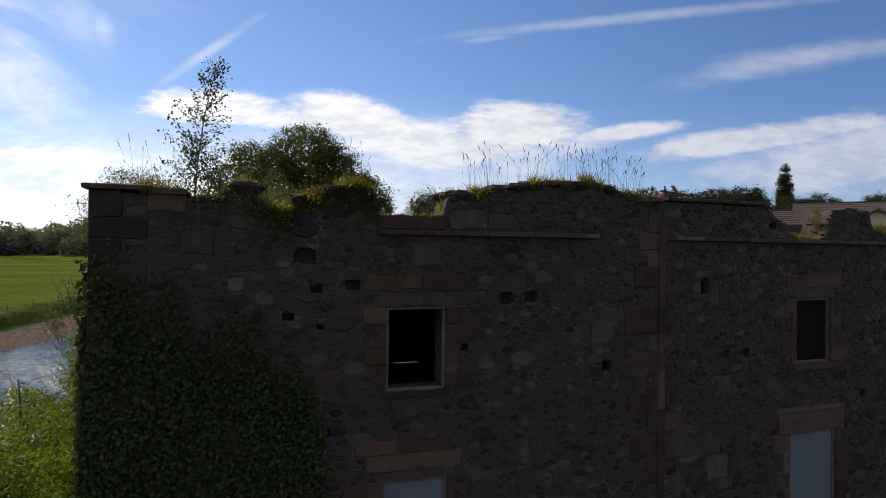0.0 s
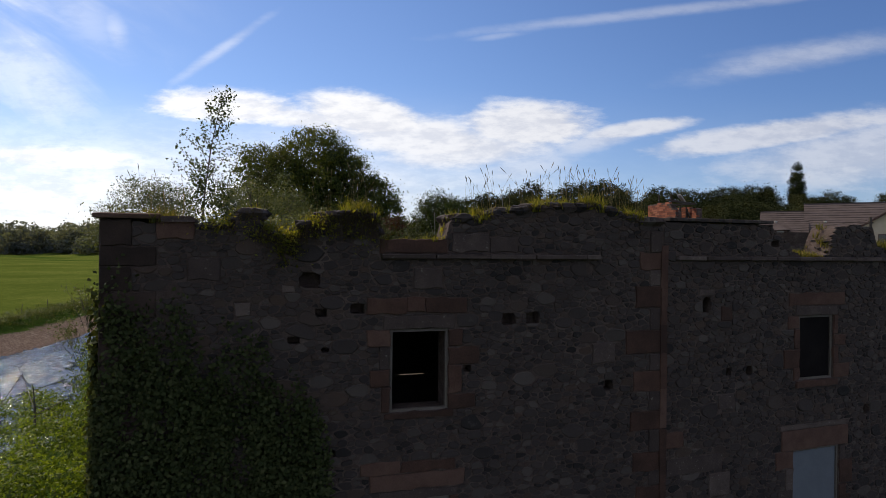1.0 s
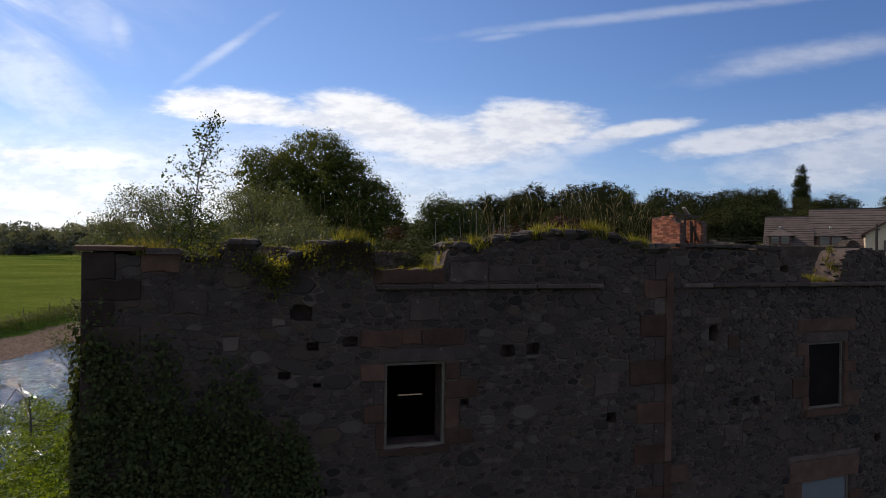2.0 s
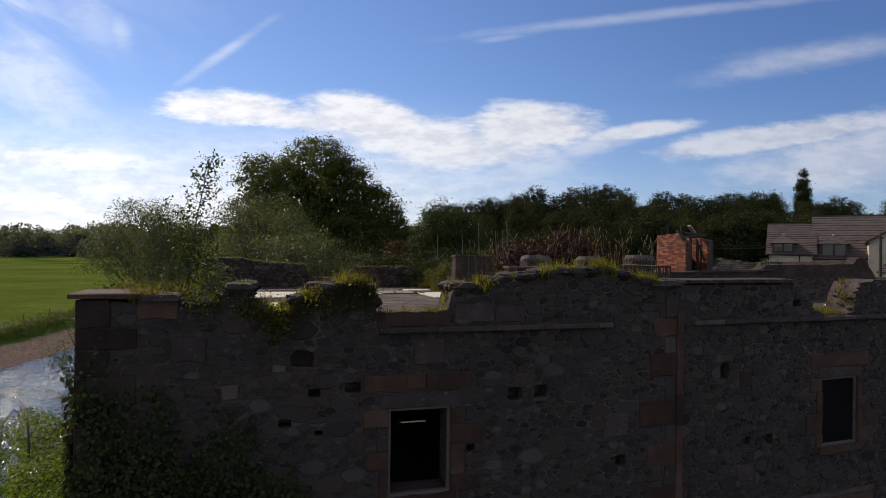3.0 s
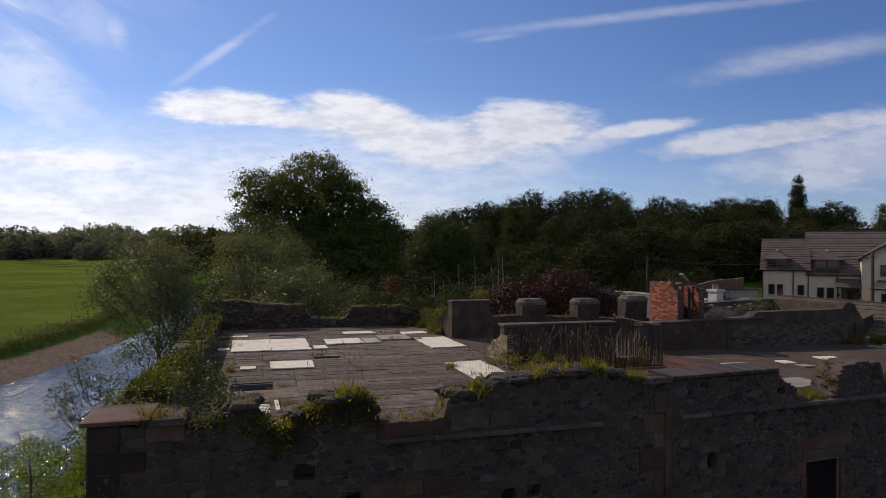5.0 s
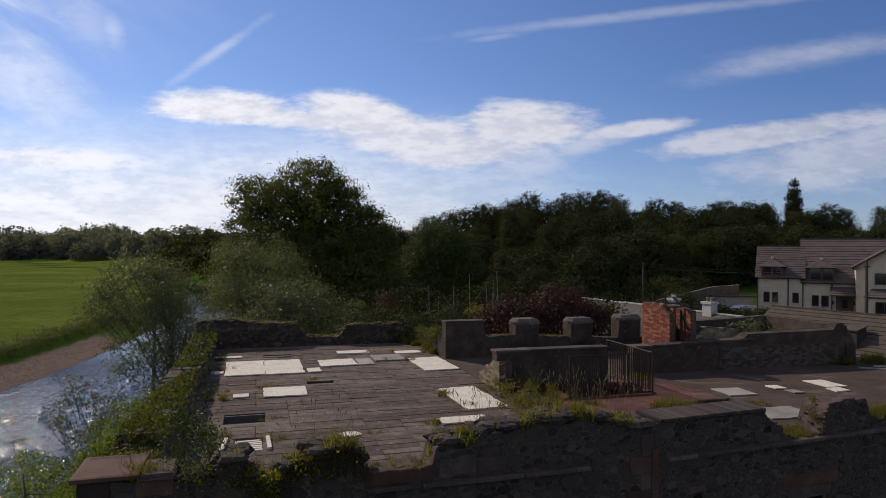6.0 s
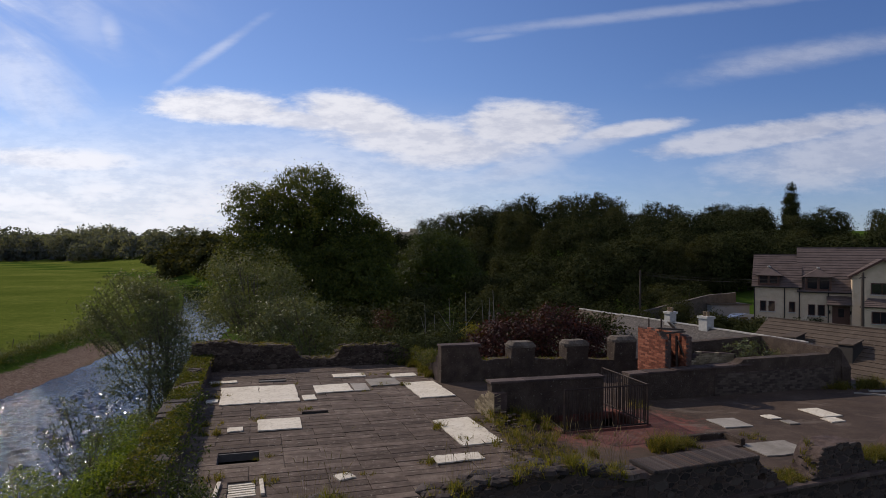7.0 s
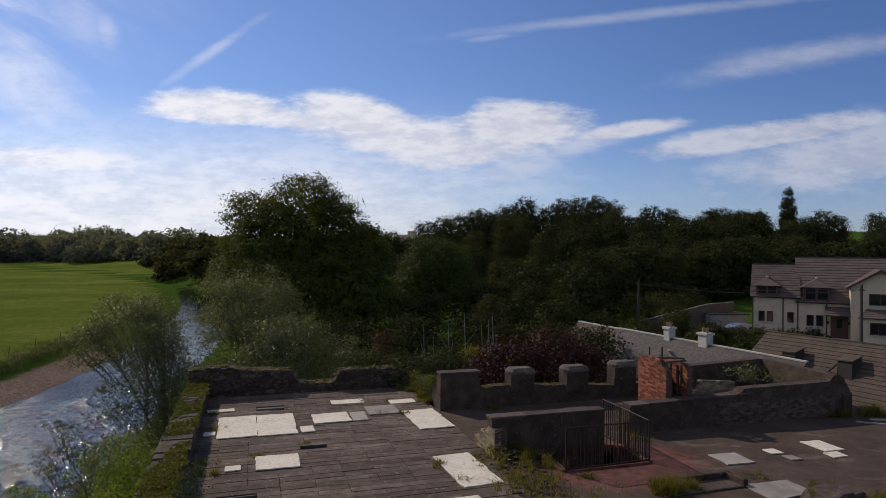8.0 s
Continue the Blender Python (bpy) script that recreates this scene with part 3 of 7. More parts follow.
def make_land():
    def axis(lo, a, b, hi, d):
        mid = list(np.arange(a, b + 1e-6, d))
        out, q, stp = [], b, d
        while q < hi:
            stp *= 1.18
            q += stp
            out.append(q)
        back, q, stp = [], a, d
        while q > lo:
            stp *= 1.18
            q -= stp
            back.append(q)
        return np.array(back[::-1] + mid + out)
    xs, ys = axis(-3500, -75, 60, 3500, 1.5), axis(-300, 0, 200, 4000, 1.5)
    gx, gy = np.meshgrid(xs, ys)
    gz = land(gx, gy)
    near = np.exp(-((gx / 150) ** 2 + ((gy - 60) / 200) ** 2))
    bumps = np.array([noise.noise(Vector((a * 0.23, b * 0.23, 0.0))) for a, b in zip(gx.ravel(), gy.ravel())]).reshape(gx.shape)
    gz = gz + bumps * 0.16 * near
    w, h = len(xs), len(ys)
    v = np.stack([gx.ravel(), gy.ravel(), gz.ravel()], 1)
    i = (np.arange(h - 1)[:, None] * w + np.arange(w - 1)[None, :]).ravel()
    f = np.stack([i, i + 1, i + w + 1, i + w], 1)
    me = mesh_of("ground", v.tolist(), f.tolist(), M_GROUND, True)
    tagged(obj("ground", me), "green meadow, gravel river bar and grassy banks", "ground", kind="structure")
    # water: rippled where it is near, plain further off
    ys = np.concatenate([np.arange(-120, 20, 4.0), np.arange(20, 62, 0.2), np.arange(62, 112, 0.3), np.arange(112, 200, 1.0), np.arange(200, 345, 5.0)])
    ts = np.linspace(-9, 13, 104)
    gx, gy = river_x(ys)[:, None] + ts[None, :], np.repeat(ys[:, None], len(ts), 1)
    gz = np.full(gx.shape, -4.4)
    rng = np.random.default_rng(41)
    fast = 0.10 + 0.90 * (1 - smooth(gy + 3 * np.sin(gx * 0.4) + 2 * np.sin(gx * 1.1 + gy * 0.6), 66, 78)) * (0.55 + 0.45 * smooth(np.sin(gy * 0.9 + gx * 0.3) + np.sin(gx * 0.7 - gy * 0.4), -0.6, 0.6))
    for _ in range(46):
        lam = rng.uniform(0.6, 1.6)
        a = rng.uniform(0, 2 * math.pi)
        gz += 0.0105 * lam * np.sin((gx * math.cos(a) + gy * math.sin(a)) * 2 * math.pi / lam + rng.uniform(0, 6.28)) * fast
    w, h = len(ts), len(ys)
    i = (np.arange(h - 1)[:, None] * w + np.arange(w - 1)[None, :]).ravel()
    f = np.stack([i, i + 1, i + w + 1, i + w], 1)
    me = mesh_of("river_water", np.stack([gx.ravel(), gy.ravel(), gz.ravel()], 1).tolist(), f.tolist(), M_WATER, True)
    tagged(obj("river_water", me), "shallow rippling river glittering in the sun", "river", kind="structure")


make_land()

# ---- the ruined mill ----
M_STONE = stone_mix("rubble_stone")
M_MORTAR = lime_mortar()
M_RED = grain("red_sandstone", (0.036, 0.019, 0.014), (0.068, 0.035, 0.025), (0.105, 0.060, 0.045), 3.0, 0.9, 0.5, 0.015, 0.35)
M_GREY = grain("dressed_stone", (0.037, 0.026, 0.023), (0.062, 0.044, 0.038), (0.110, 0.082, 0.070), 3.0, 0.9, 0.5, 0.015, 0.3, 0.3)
# corner stones, darker than the other red sandstone
M_CORNER = grain("dark_sandstone", (0.022, 0.014, 0.011), (0.038, 0.024, 0.019), (0.062, 0.040, 0.032), 3.0, 0.9, 0.5, 0.015, 0.4)
# pier caps: lichen, and sunlight on the tops put into a paler colour
M_CAP = grain("pale_lit_cap", (0.055, 0.043, 0.034), (0.105, 0.086, 0.068), (0.19, 0.165, 0.13), 3.0, 0.92, 0.8, 0.03, 0.0, 0.5)
M_RENDER = grain("cement_render", (0.030, 0.020, 0.015), (0.060, 0.043, 0.032), (0.120, 0.091, 0.070), 2.2, 0.92, 1.0, 0.06, 0.0, 0.45)
M_BACKSTONE = grain("back_rubble", (0.034, 0.024, 0.018), (0.060, 0.044, 0.034), (0.11, 0.085, 0.066), 2.4, 0.95, 0.8, 0.03, 0.5, 0.4)
# pale brick with the yard wall's shade put into its colour
M_SHADEBRICK = grain("shaded_pale_brick", (0.040, 0.030, 0.023), (0.068, 0.053, 0.041), (0.11, 0.088, 0.070), 4.0, 0.9, 0.5, 0.01, 0.4)
M_DECK, M_YARD = deck_material(), yard_material()
M_BOARD = board_material()
M_GREYBOARD = grain("grey_board", (0.17, 0.155, 0.13), (0.25, 0.23, 0.20), (0.33, 0.31, 0.27), 2.2, 0.85, 0.3, 0.006, 0.25)
M_FRAMEWOOD = plain("window_timber", (0.125, 0.102, 0.085), 0.7, 0.6)
# near-black opaque pane with hardly any reflection
M_PANE = grain("dark_pane", (0.006, 0.005, 0.005), (0.010, 0.008, 0.008), (0.016, 0.013, 0.012), 2.0, 0.8, 0.1, 0.005, 0.0, 0.0, 0.05)
M_SHEET = plain("painted_sheet", (0.13, 0.14, 0.16), 0.55, 0.3)
M_IRON = plain("rusty_iron", (0.040, 0.026, 0.020), 0.75, 0.5, 6.0, 0.3)
M_BRICK = grain("red_brick", (0.11, 0.036, 0.020), (0.19, 0.060, 0.033), (0.27, 0.105, 0.062), 4.0, 0.9, 0.5, 0.01, 0.5)
M_PALEBRICK = grain("pale_brick", (0.11, 0.085, 0.050), (0.18, 0.145, 0.088), (0.27, 0.22, 0.145), 4.0, 0.9, 0.5, 0.01, 0.4)
M_POLE = plain("pole_timber", (0.055, 0.042, 0.032), 0.85, 0.4)
M_DARK = plain("old_plaster", (0.10, 0.095, 0.09), 0.95, 0.5, 1.0)
BASE, EDGE = 0.4, 0.27


def dressed(parent, name, mat, x0, x1, z0, z1, proud=0.03, rnd=random):
    """A squared block in a wall face."""
    s = Shape()
    g = 0.006
    w, h = x1 - x0 - 2 * g, z1 - z0 - 2 * g
    t = Shape()
    slab(t, worn_outline(w, h, rnd, 0.13, 0.009), -0.04, proud * rnd.uniform(.55, 1.0), 0.014)
    m = pose((x0 + x1) / 2, 0, (z0 + z1) / 2, 90, 0, rnd.uniform(-.5, .5))
    s.v, s.f = [tuple(m @ Vector(p)) for p in t.v], t.f
    return part(name, s, mat, parent)


def surround(parent, x0, x1, z0, z1, rnd, lintel=0.26, sill=0.12, reach=0.28, mats=None):
    """Blocks round an opening: long and short jamb stones, lintel in pieces, sill. Returns the rectangles used."""
    mats = mats or [M_RED, M_RED, M_GREY]
    used = []
    n = max(2, round((z1 - z0) / 0.34))
    for side in (0, 1):
        cuts = [z0] + [z0 + (z1 - z0) * (i + rnd.uniform(-.28, .28)) / n for i in range(1, n)] + [z1]
        for i in range(n):
            a, b = cuts[i], cuts[i + 1]
            w = reach * (1.6 if (i + side) % 2 else 0.75) * rnd.uniform(.6, 1.25)
            r = (x0 - w, x0, a, b) if side == 0 else (x1, x1 + w, a, b)
            dressed(parent, "jamb_stone", mats[rnd.randrange(len(mats))], *r, rnd=rnd)
            used.append(r)
    if lintel:
        r = (x0 - 0.12, x1 + 0.12, z1, z1 + lintel)
        dressed(parent, "lintel", M_GREY, *r, rnd=rnd)
        used.append(r)
    if sill:
        r = (x0 - 0.10, x1 + 0.10, z0 - sill, z0)
        dressed(parent, "sill", M_RED, *r, proud=0.06, rnd=rnd)
        used.append(r)
    return used


def casement(name, m, x0, x1, z0, z1, depth=0.025, boards=None, label=""):
    """A bare timber frame in an opening, with a sheet behind it where the opening is closed."""
    w = thing(name, label, "window", m, "mill windows")
    t = 0.042
    for nm, a, b, c, d in (("frame_jamb", x0, x0 + t, z0, z1), ("frame_jamb", x1 - t, x1, z0, z1), ("frame_head", x0 + t, x1 - t, z1 - t, z1), ("frame_sill", x0 + t, x1 - t, z0, z0 + t)):
        s = Shape()
        s.box(a, b, depth, depth + 0.07, c, d)
        part(nm, s, M_FRAMEWOOD, w)
    if boards:
        s = Shape()
        s.box(x0 + t + 0.003, x1 - t - 0.003, depth + 0.03, depth + 0.05, z0 + t, z1 - t)
        part("sheet", s, boards, w)
    return w


def fill_rubble(wall, x0, x1, z0, top, avoid, rounds, rnd, near, proud=0.016, m=None, mat=None):
    """Rubble stones of a wall face: those in the stretch 'near' as pieces, the others as one part."""
    rest, count = Shape(), 0
    for poly, r in rubble_outlines(x0, x1, z0, top, avoid, rounds, rnd):
        if near[0] < poly[0][0] < near[1] and near[2] < poly[0][1] < near[3] and count < 300 and r > 0.08:
            s = Shape()
            rubble_stone(s, poly, proud * rnd.uniform(.5, 1.4), rnd)
            if s.f:
                part("stone", s, mat or M_STONE, wall, "", m)
                count += 1
        else:
            rubble_stone(rest, poly, proud * rnd.uniform(.4, 1.4), rnd)
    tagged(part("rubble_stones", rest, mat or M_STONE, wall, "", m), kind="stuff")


def hollow(holes):
    """Round mouths for the put-log holes."""
    return [((a + b) / 2, (c + d) / 2, (b - a) * .5, (d - c) * .52) for a, b, c, d in holes]


FRONT_TOP = [(0, 7.81), (1.45, 7.79), (1.6, 7.72), (2.02, 7.68), (2.08, 7.90), (2.36, 7.96), (2.42, 7.74), (2.62, 7.60), (2.95, 7.62), (3.02, 7.82), (3.28, 7.78), (3.36, 7.96), (3.98, 7.98), (4.08, 7.90), (4.18, 7.60),
             (5.28, 7.60), (5.32, 7.95), (5.8, 7.98), (6.3, 8.08), (6.9, 8.15), (7.8, 8.20), (8.4, 8.08), (8.9, 7.98), (9.4, 7.93)]
EAST_TOP = [(0, 8.0), (2.62, 8.0), (2.70, 7.86), (2.95, 7.72), (3.15, 7.50), (3.6, 7.36), (4.15, 7.36), (4.25, 7.75), (4.4, 8.0), (4.8, 8.06), (5.45, 8.02), (5.6, 7.62), (6.6, 7.5), (7.0, 7.9), (14.5, 7.9)]


def front_wall(name, m, length, prof, openings, holes, blocks, rnd, seed, start, label, amp=0.05):
    """One stretch of the front: outer leaf with put-log holes, inner leaf, dressed stones and rubble."""
    top = ragged(prof, amp, seed)
    low = lambda x: top(x) - 0.03
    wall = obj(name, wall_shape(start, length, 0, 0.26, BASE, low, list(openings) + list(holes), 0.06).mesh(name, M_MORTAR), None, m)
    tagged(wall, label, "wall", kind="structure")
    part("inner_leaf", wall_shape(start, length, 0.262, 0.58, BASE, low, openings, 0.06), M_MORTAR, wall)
    used = [(a, b, c, d) for a, b, c, d in openings]
    for kind, mat, x0, x1, z0, z1 in blocks:
        dressed(wall, kind, mat, x0, x1, z0, z1, rnd=rnd)
        used.append((x0, x1, z0, z1))
    return wall, top, used


def mill_front():
    rnd = random.Random(11)
    win, lower = (4.36, 5.31, 4.88, 6.18), (4.32, 5.36, 2.05, 3.50)
    holes = [(6.22, 6.47, 6.20, 6.40), (3.72, 3.95, 6.44, 6.60), (8.12, 8.32, 5.02, 5.20), (2.96, 3.28, 6.84, 7.08), (3.2, 3.38, 6.40, 6.53), (6.66, 6.90, 6.22, 6.42), (5.56, 5.70, 5.46, 5.58), (3.3, 3.42, 5.86, 5.94), (2.8, 2.98, 6.0, 6.12), (3.42, 3.52, 4.26, 4.38)]
    blocks = [("lintel", M_RED, 3.98, 4.62, 6.42, 6.68), ("lintel", M_RED, 4.62, 4.92, 6.44, 6.69), ("lintel", M_RED, 4.92, 5.62, 6.42, 6.68),
              ("block", M_GREY, 2.04, 2.26, 6.44, 6.64), ("block", M_GREY, 4.72, 5.2, 6.82, 7.16), ("block", M_GREY, 2.70, 2.90, 6.78, 6.88),
              ("block", M_RED, 4.05, 5.6, 3.66, 3.92), ("block", M_RED, 3.9, 4.55, 3.92, 4.12), ("block", M_RED, 4.55, 5.45, 3.92, 4.10),
              ("block", M_GREY, 7.9, 8.35, 5.5, 5.86), ("block", M_GREY, 1.4, 1.85, 6.95, 7.3)]
    # corner stones at the free end and at the joint
    z, k = 2.2, 0
    while z < 7.7:
        h = rnd.uniform(.28, .38)
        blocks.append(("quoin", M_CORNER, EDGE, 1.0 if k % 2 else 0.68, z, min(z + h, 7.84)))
        z, k = z + h, k + 1
    z, k = 1.4, 0
    while z < 7.75:
        h = rnd.uniform(.26, .42)
        blocks.append(("quoin", M_RED if k % 2 else M_GREY, 9.3 - (rnd.uniform(.45, .75) if k % 2 else 0.26), 9.285, z, min(z + h, 7.8)))
        z, k = z + h, k + 1
    # parapet stones over the string course
    for a, b, c, d in ((4.18, 5.28, 7.38, 7.6), (1.0, 1.5, 7.55, 7.86), (5.36, 6.0, 7.4, 7.72), (6.0, 6.5, 7.4, 7.66)):
        blocks.append(("block", M_GREY if a > 5 or a < 1 else M_RED, a, b, c, d))
    wall, top, used = front_wall("wall_front", MILL, 9.3, FRONT_TOP, [win, lower], holes, blocks, rnd, 1, EDGE, "dark whinstone rubble wall with red sandstone dressings and broken top", 0.075)
    used += surround(wall, *win, rnd, 0.22, 0.10, 0.30)
    used += surround(wall, *lower, rnd, 0.15, 0.10, 0.30)
    used.append((4.2, 8.02, 7.29, 7.37))
    s = Shape()
    rnd2 = random.Random(5)
    x = 4.2
    while x < 8.0:
        w = min(rnd2.uniform(.5, 1.1), 8.02 - x)
        s.bevel_box(x, x + w - 0.008, 7.295, 7.365, -0.04, 0.10 + rnd2.uniform(-.01, .01), 0.012, pose(0, 0, 0, 90, 0, 0), 0.006, rnd2)
        x += w
    part("string_course", s, M_GREY, wall, "weathered projecting string course")
    fill_rubble(wall, EDGE, 9.3, 1.6, top, used, hollow(holes), rnd, (2.6, 8.2, 4.6, 6.9))
    casement("window", MILL, *win, label="empty timber window frame in dark stone wall")
    casement("window", MILL, *lower, boards=M_SHEET, label="ground floor window closed with blue-grey painted sheets")
    return wall


def mill_east():
    rnd = random.Random(23)
    win, door = (3.36, 4.30, 4.92, 6.20), (3.22, 4.50, 1.35, 3.55)
    small = (0.92, 1.12, 6.32, 6.62)
    holes = [small, (1.98, 2.14, 5.1, 5.28), (5.2, 5.4, 4.1, 4.3), (1.5, 1.62, 5.12, 5.28), (2.6, 2.8, 7.55, 7.68)]
    blocks = [("lintel", M_RED, 3.05, 4.62, 6.40, 6.66), ("lintel", M_RED, 2.9, 4.75, 3.55, 3.95), ("block", M_GREY, 2.86, 4.78, 3.96, 4.06),
              ("block", M_GREY, 0.1, 1.42, 3.40, 3.72), ("block", M_RED, 0.02, 0.5, 3.9, 4.2), ("block", M_GREY, 1.1, 1.6, 2.9, 3.35), ("block", M_GREY, 1.3, 1.7, 4.5, 4.8),
              ("block", M_RED, 1.35, 1.62, 6.15, 6.42), ("block", M_GREY, 0.82, 1.2, 6.64, 6.76)]
    wall, top, used = front_wall("wall_front_east", EAST, 15.0, EAST_TOP, [win, door], holes, blocks, rnd, 2, 0.0, "dark rubble stone wall of the later wing with broken parapet", 0.035)
    used += surround(wall, *win, rnd, 0.20, 0.14, 0.26, [M_RED])
    used += surround(wall, *door, rnd, 0.0, 0.0, 0.24, [M_RED, M_GREY])
    s = Shape()
    x = 0.3
    while x < 15:
        w = rnd.uniform(.6, 1.1)
        s.bevel_box(x, x + w - 0.008, 7.29, 7.36, -0.04, 0.10 + rnd.uniform(-.01, .01), 0.012, pose(0, 0, 0, 90, 0, 0), 0.006, rnd)
        x += w
    part("string_course", s, M_GREY, wall, "weathered projecting string course")
    used.append((0.3, 15, 7.285, 7.365))
    fill_rubble(wall, 0.02, 8.0, 1.6, top, used, hollow(holes), rnd, (0.2, 6.0, 4.3, 7.2))
    # tiled coping on the parapet
    s = Shape()
    x = 0.1
    while x < 2.55:
        s.bevel_box(x, x + 0.075, -0.07, 0.62, 8.0, 8.06, 0.012, None, 0.004, rnd)
        x += 0.08
    part("coping", s, M_STONE, wall, "worn ribbed coping of thin stones")
    # rain pipe scar at the joint
    s = Shape()
    z = 1.2
    while z < 6.9:
        h = rnd.uniform(.5, .9)
        s.box(-0.05, 0.08, -0.042, 0.04, z, z + h - 0.01, None, 0.012, rnd)
        z += h
    part("corner_strip", s, M_RED, wall, "narrow reddish dressed strip")
    casement("window", EAST, *win, boards=M_PANE, label="pale timber window frame with a dark pane")
    casement("door", EAST, *door, boards=M_SHEET, label="doorway closed with blue-grey painted sheets")
    return wall


def loose_top(parent, m_pts, rnd, mat, r=(0.06, 0.16)):
    """Loose stones bedded on a wall top."""
    s = Shape()
    for p in m_pts:
        q = rnd.uniform(*r)
        s.lump((p[0], p[1], p[2] + q * 0.25), q, rnd)
    return tagged(part("loose_stones", s, mat, parent, "broken stones loosened from the wall head"), kind="stuff")


def mill_other_walls():
    """Left parapet wall, back walls, inner walls on the roof."""
    rnd = random.Random(37)
    # left wall: along v
    ML = MILL @ pose(EDGE, 0, 0, 0, 0, 90)
    prof = [(0, 7.92), (0.9, 7.92), (1.1, 7.55), (2.2, 7.45), (2.4, 7.70), (3.3, 7.72), (5.2, 7.55), (9, 7.5), (13, 7.5), (17.2, 7.55), (17.9, 7.95)]
    top = ragged(prof, 0.05, 3)
    wl = obj("wall_river_side", wall_shape(0.6, 17.9, -0.75, 0.0, -1.5, top).mesh("wall_river_side", M_MORTAR), None, ML)
    tagged(wl, "mossy rubble gable wall above the river", "wall", kind="structure")
    s = Shape()
    for i in range(34):
        v = 0.95 + i * 0.5
        w = rnd.uniform(.4, .56)
        zt = min(top(v), top(v + w)) - 0.04
        s.bevel_box(v, v + w, 0.0 - 0.80 + rnd.uniform(-.04, .1), 0.03, zt, zt + 0.10 + rnd.uniform(-.02, .03), 0.02, None, 0.02, rnd)
    part("coping", s, M_STONE, wl, "uneven coping stones with moss")
    # flat cap stone on the corner
    cap = thing("corner_cap_stone", "flat red sandstone cap on the wall corner", "stone", MILL)
    s = Shape()
    s.bevel_box(EDGE - 0.07, 1.05, -0.09, 0.85, 7.83, 7.91, 0.02, None, 0.014, rnd)
    part("slab", s, M_RED, cap)
    s = Shape()
    s.bevel_box(1.05, 1.50, -0.07, 0.6, 7.80, 7.88, 0.025, None, 0.02, rnd)
    part("slab", s, M_GREY, cap)

    def simple(name, m, x0, x1, y0, y1, prof, amp, seed, mat, label, z0=BASE, openings=()):
        t = ragged(prof, amp, seed, 4.5)
        ob = obj(name, wall_shape(x0, x1, y0, y1, z0, t, openings).mesh(name, mat), None, m)
        return tagged(ob, label, "wall", kind="structure"), t

    back, back_top = simple("wall_back", MILL, EDGE, 9.5, 17.2, 17.9, [(0, 8.05), (1.6, 8.12), (2.7, 7.95), (4.2, 7.88), (4.5, 7.34), (5.95, 7.27), (6.25, 7.78), (8.6, 7.80), (9.3, 7.5)], 0.06, 4, M_RENDER, "rendered back parapet with broken top")
    fill_rubble(back, EDGE, 9.5, 6.9, back_top, [], [], rnd, (0, 0, 0, 0), 0.03, pose(0, 17.2, 0), M_BACKSTONE)
    ret, _ = simple("wall_return", MILL @ pose(9.5, 0, 0, 0, 0, 90), 13.3, 17.2, -0.4, 0.1, [(13.3, 8.1), (14.0, 7.7), (15.5, 7.4), (17.2, 7.5)], 0.12, 5, M_MORTAR, "crumbling return wall overgrown with grass")
    crown, _ = simple("wall_crenellated", MILL, 9.35, 19.5, 12.8, 13.25, [(9.35, 8.3), (10.9, 8.32), (10.95, 7.72), (12.1, 7.76), (16.5, 7.5), (19.5, 7.5)], 0.05, 6, M_RENDER, "rendered rear parapet with square piers")
    pier = thing("parapet_pier", "square rendered pier with a worn cap", "pier", MILL @ pose(12.65, 13.0, 7.4), "parapet piers")
    s = Shape()
    s.bevel_box(-0.5, 0.5, -0.26, 0.30, 0, 0.80, 0.06, None, 0.035, rnd)
    part("shaft", s, M_RENDER, pier)
    s = Shape()
    slab(s, worn_outline(1.0, .60, rnd, .16, .03), 0.76, 0.98, 0.13)
    for _ in range(16):
        s.lump((rnd.uniform(-.42, .42), rnd.uniform(-.2, .22), .93), rnd.uniform(.05, .11), rnd)
    part("cap", s, M_CAP, pier, "paler lichened cap with sunlit tone")
    copy_thing(pier, MILL @ pose(15.0, 13.0, 7.38, 0, 0, 3))
    copy_thing(pier, MILL @ pose(17.2, 13.0, 7.46, 0, 0, -2))
    s = Shape()
    s.bevel_box(9.33, 10.93, 12.76, 13.3, 8.28, 8.36, 0.02, None, 0.01, rnd)
    part("coping", s, M_GREY, crown)
    # stairwell wall and the long wall behind the yard
    inner, _ = simple("wall_stairwell", MILL, 9.3, 13.0, 7.5, 7.85, [(9.3, 8.06), (13.0, 8.0)], 0.006, 7, M_RENDER, "rendered stairwell wall with pale coping", ROOF - 3)
    s = Shape()
    x = 9.26
    while x < 13:
        w = rnd.uniform(.8, 1.2)
        s.bevel_box(x, min(x + w, 13.03) - 0.006, 7.46, 7.89, 8.03, 8.09, 0.01, None, 0.006, rnd)
        x += w
    part("coping", s, M_GREY, inner)
    yard, _ = simple("wall_yard", MILL, 14.5, 23.6, 8.4, 8.8, [(14.5, 7.86), (18.9, 7.99), (19.1, 8.16), (23.0, 8.20), (23.1, 8.38), (23.35, 8.48), (23.6, 8.3)], 0.012, 8, M_RENDER, "long rendered wall, part bare pale brick")
    s = Shape()
    x = 14.5
    while x < 19.4:
        w = rnd.uniform(.7, 1.1)
        s.bevel_box(x, min(x + w, 19.4) - 0.006, 8.35, 8.85, lerp_profile([(14.5, 7.86), (19.4, 7.98)], x) - 0.02, lerp_profile([(14.5, 7.90), (19.4, 8.03)], x), 0.012, None, 0.006, rnd)
        x += w
    part("coping", s, M_GREY, yard)
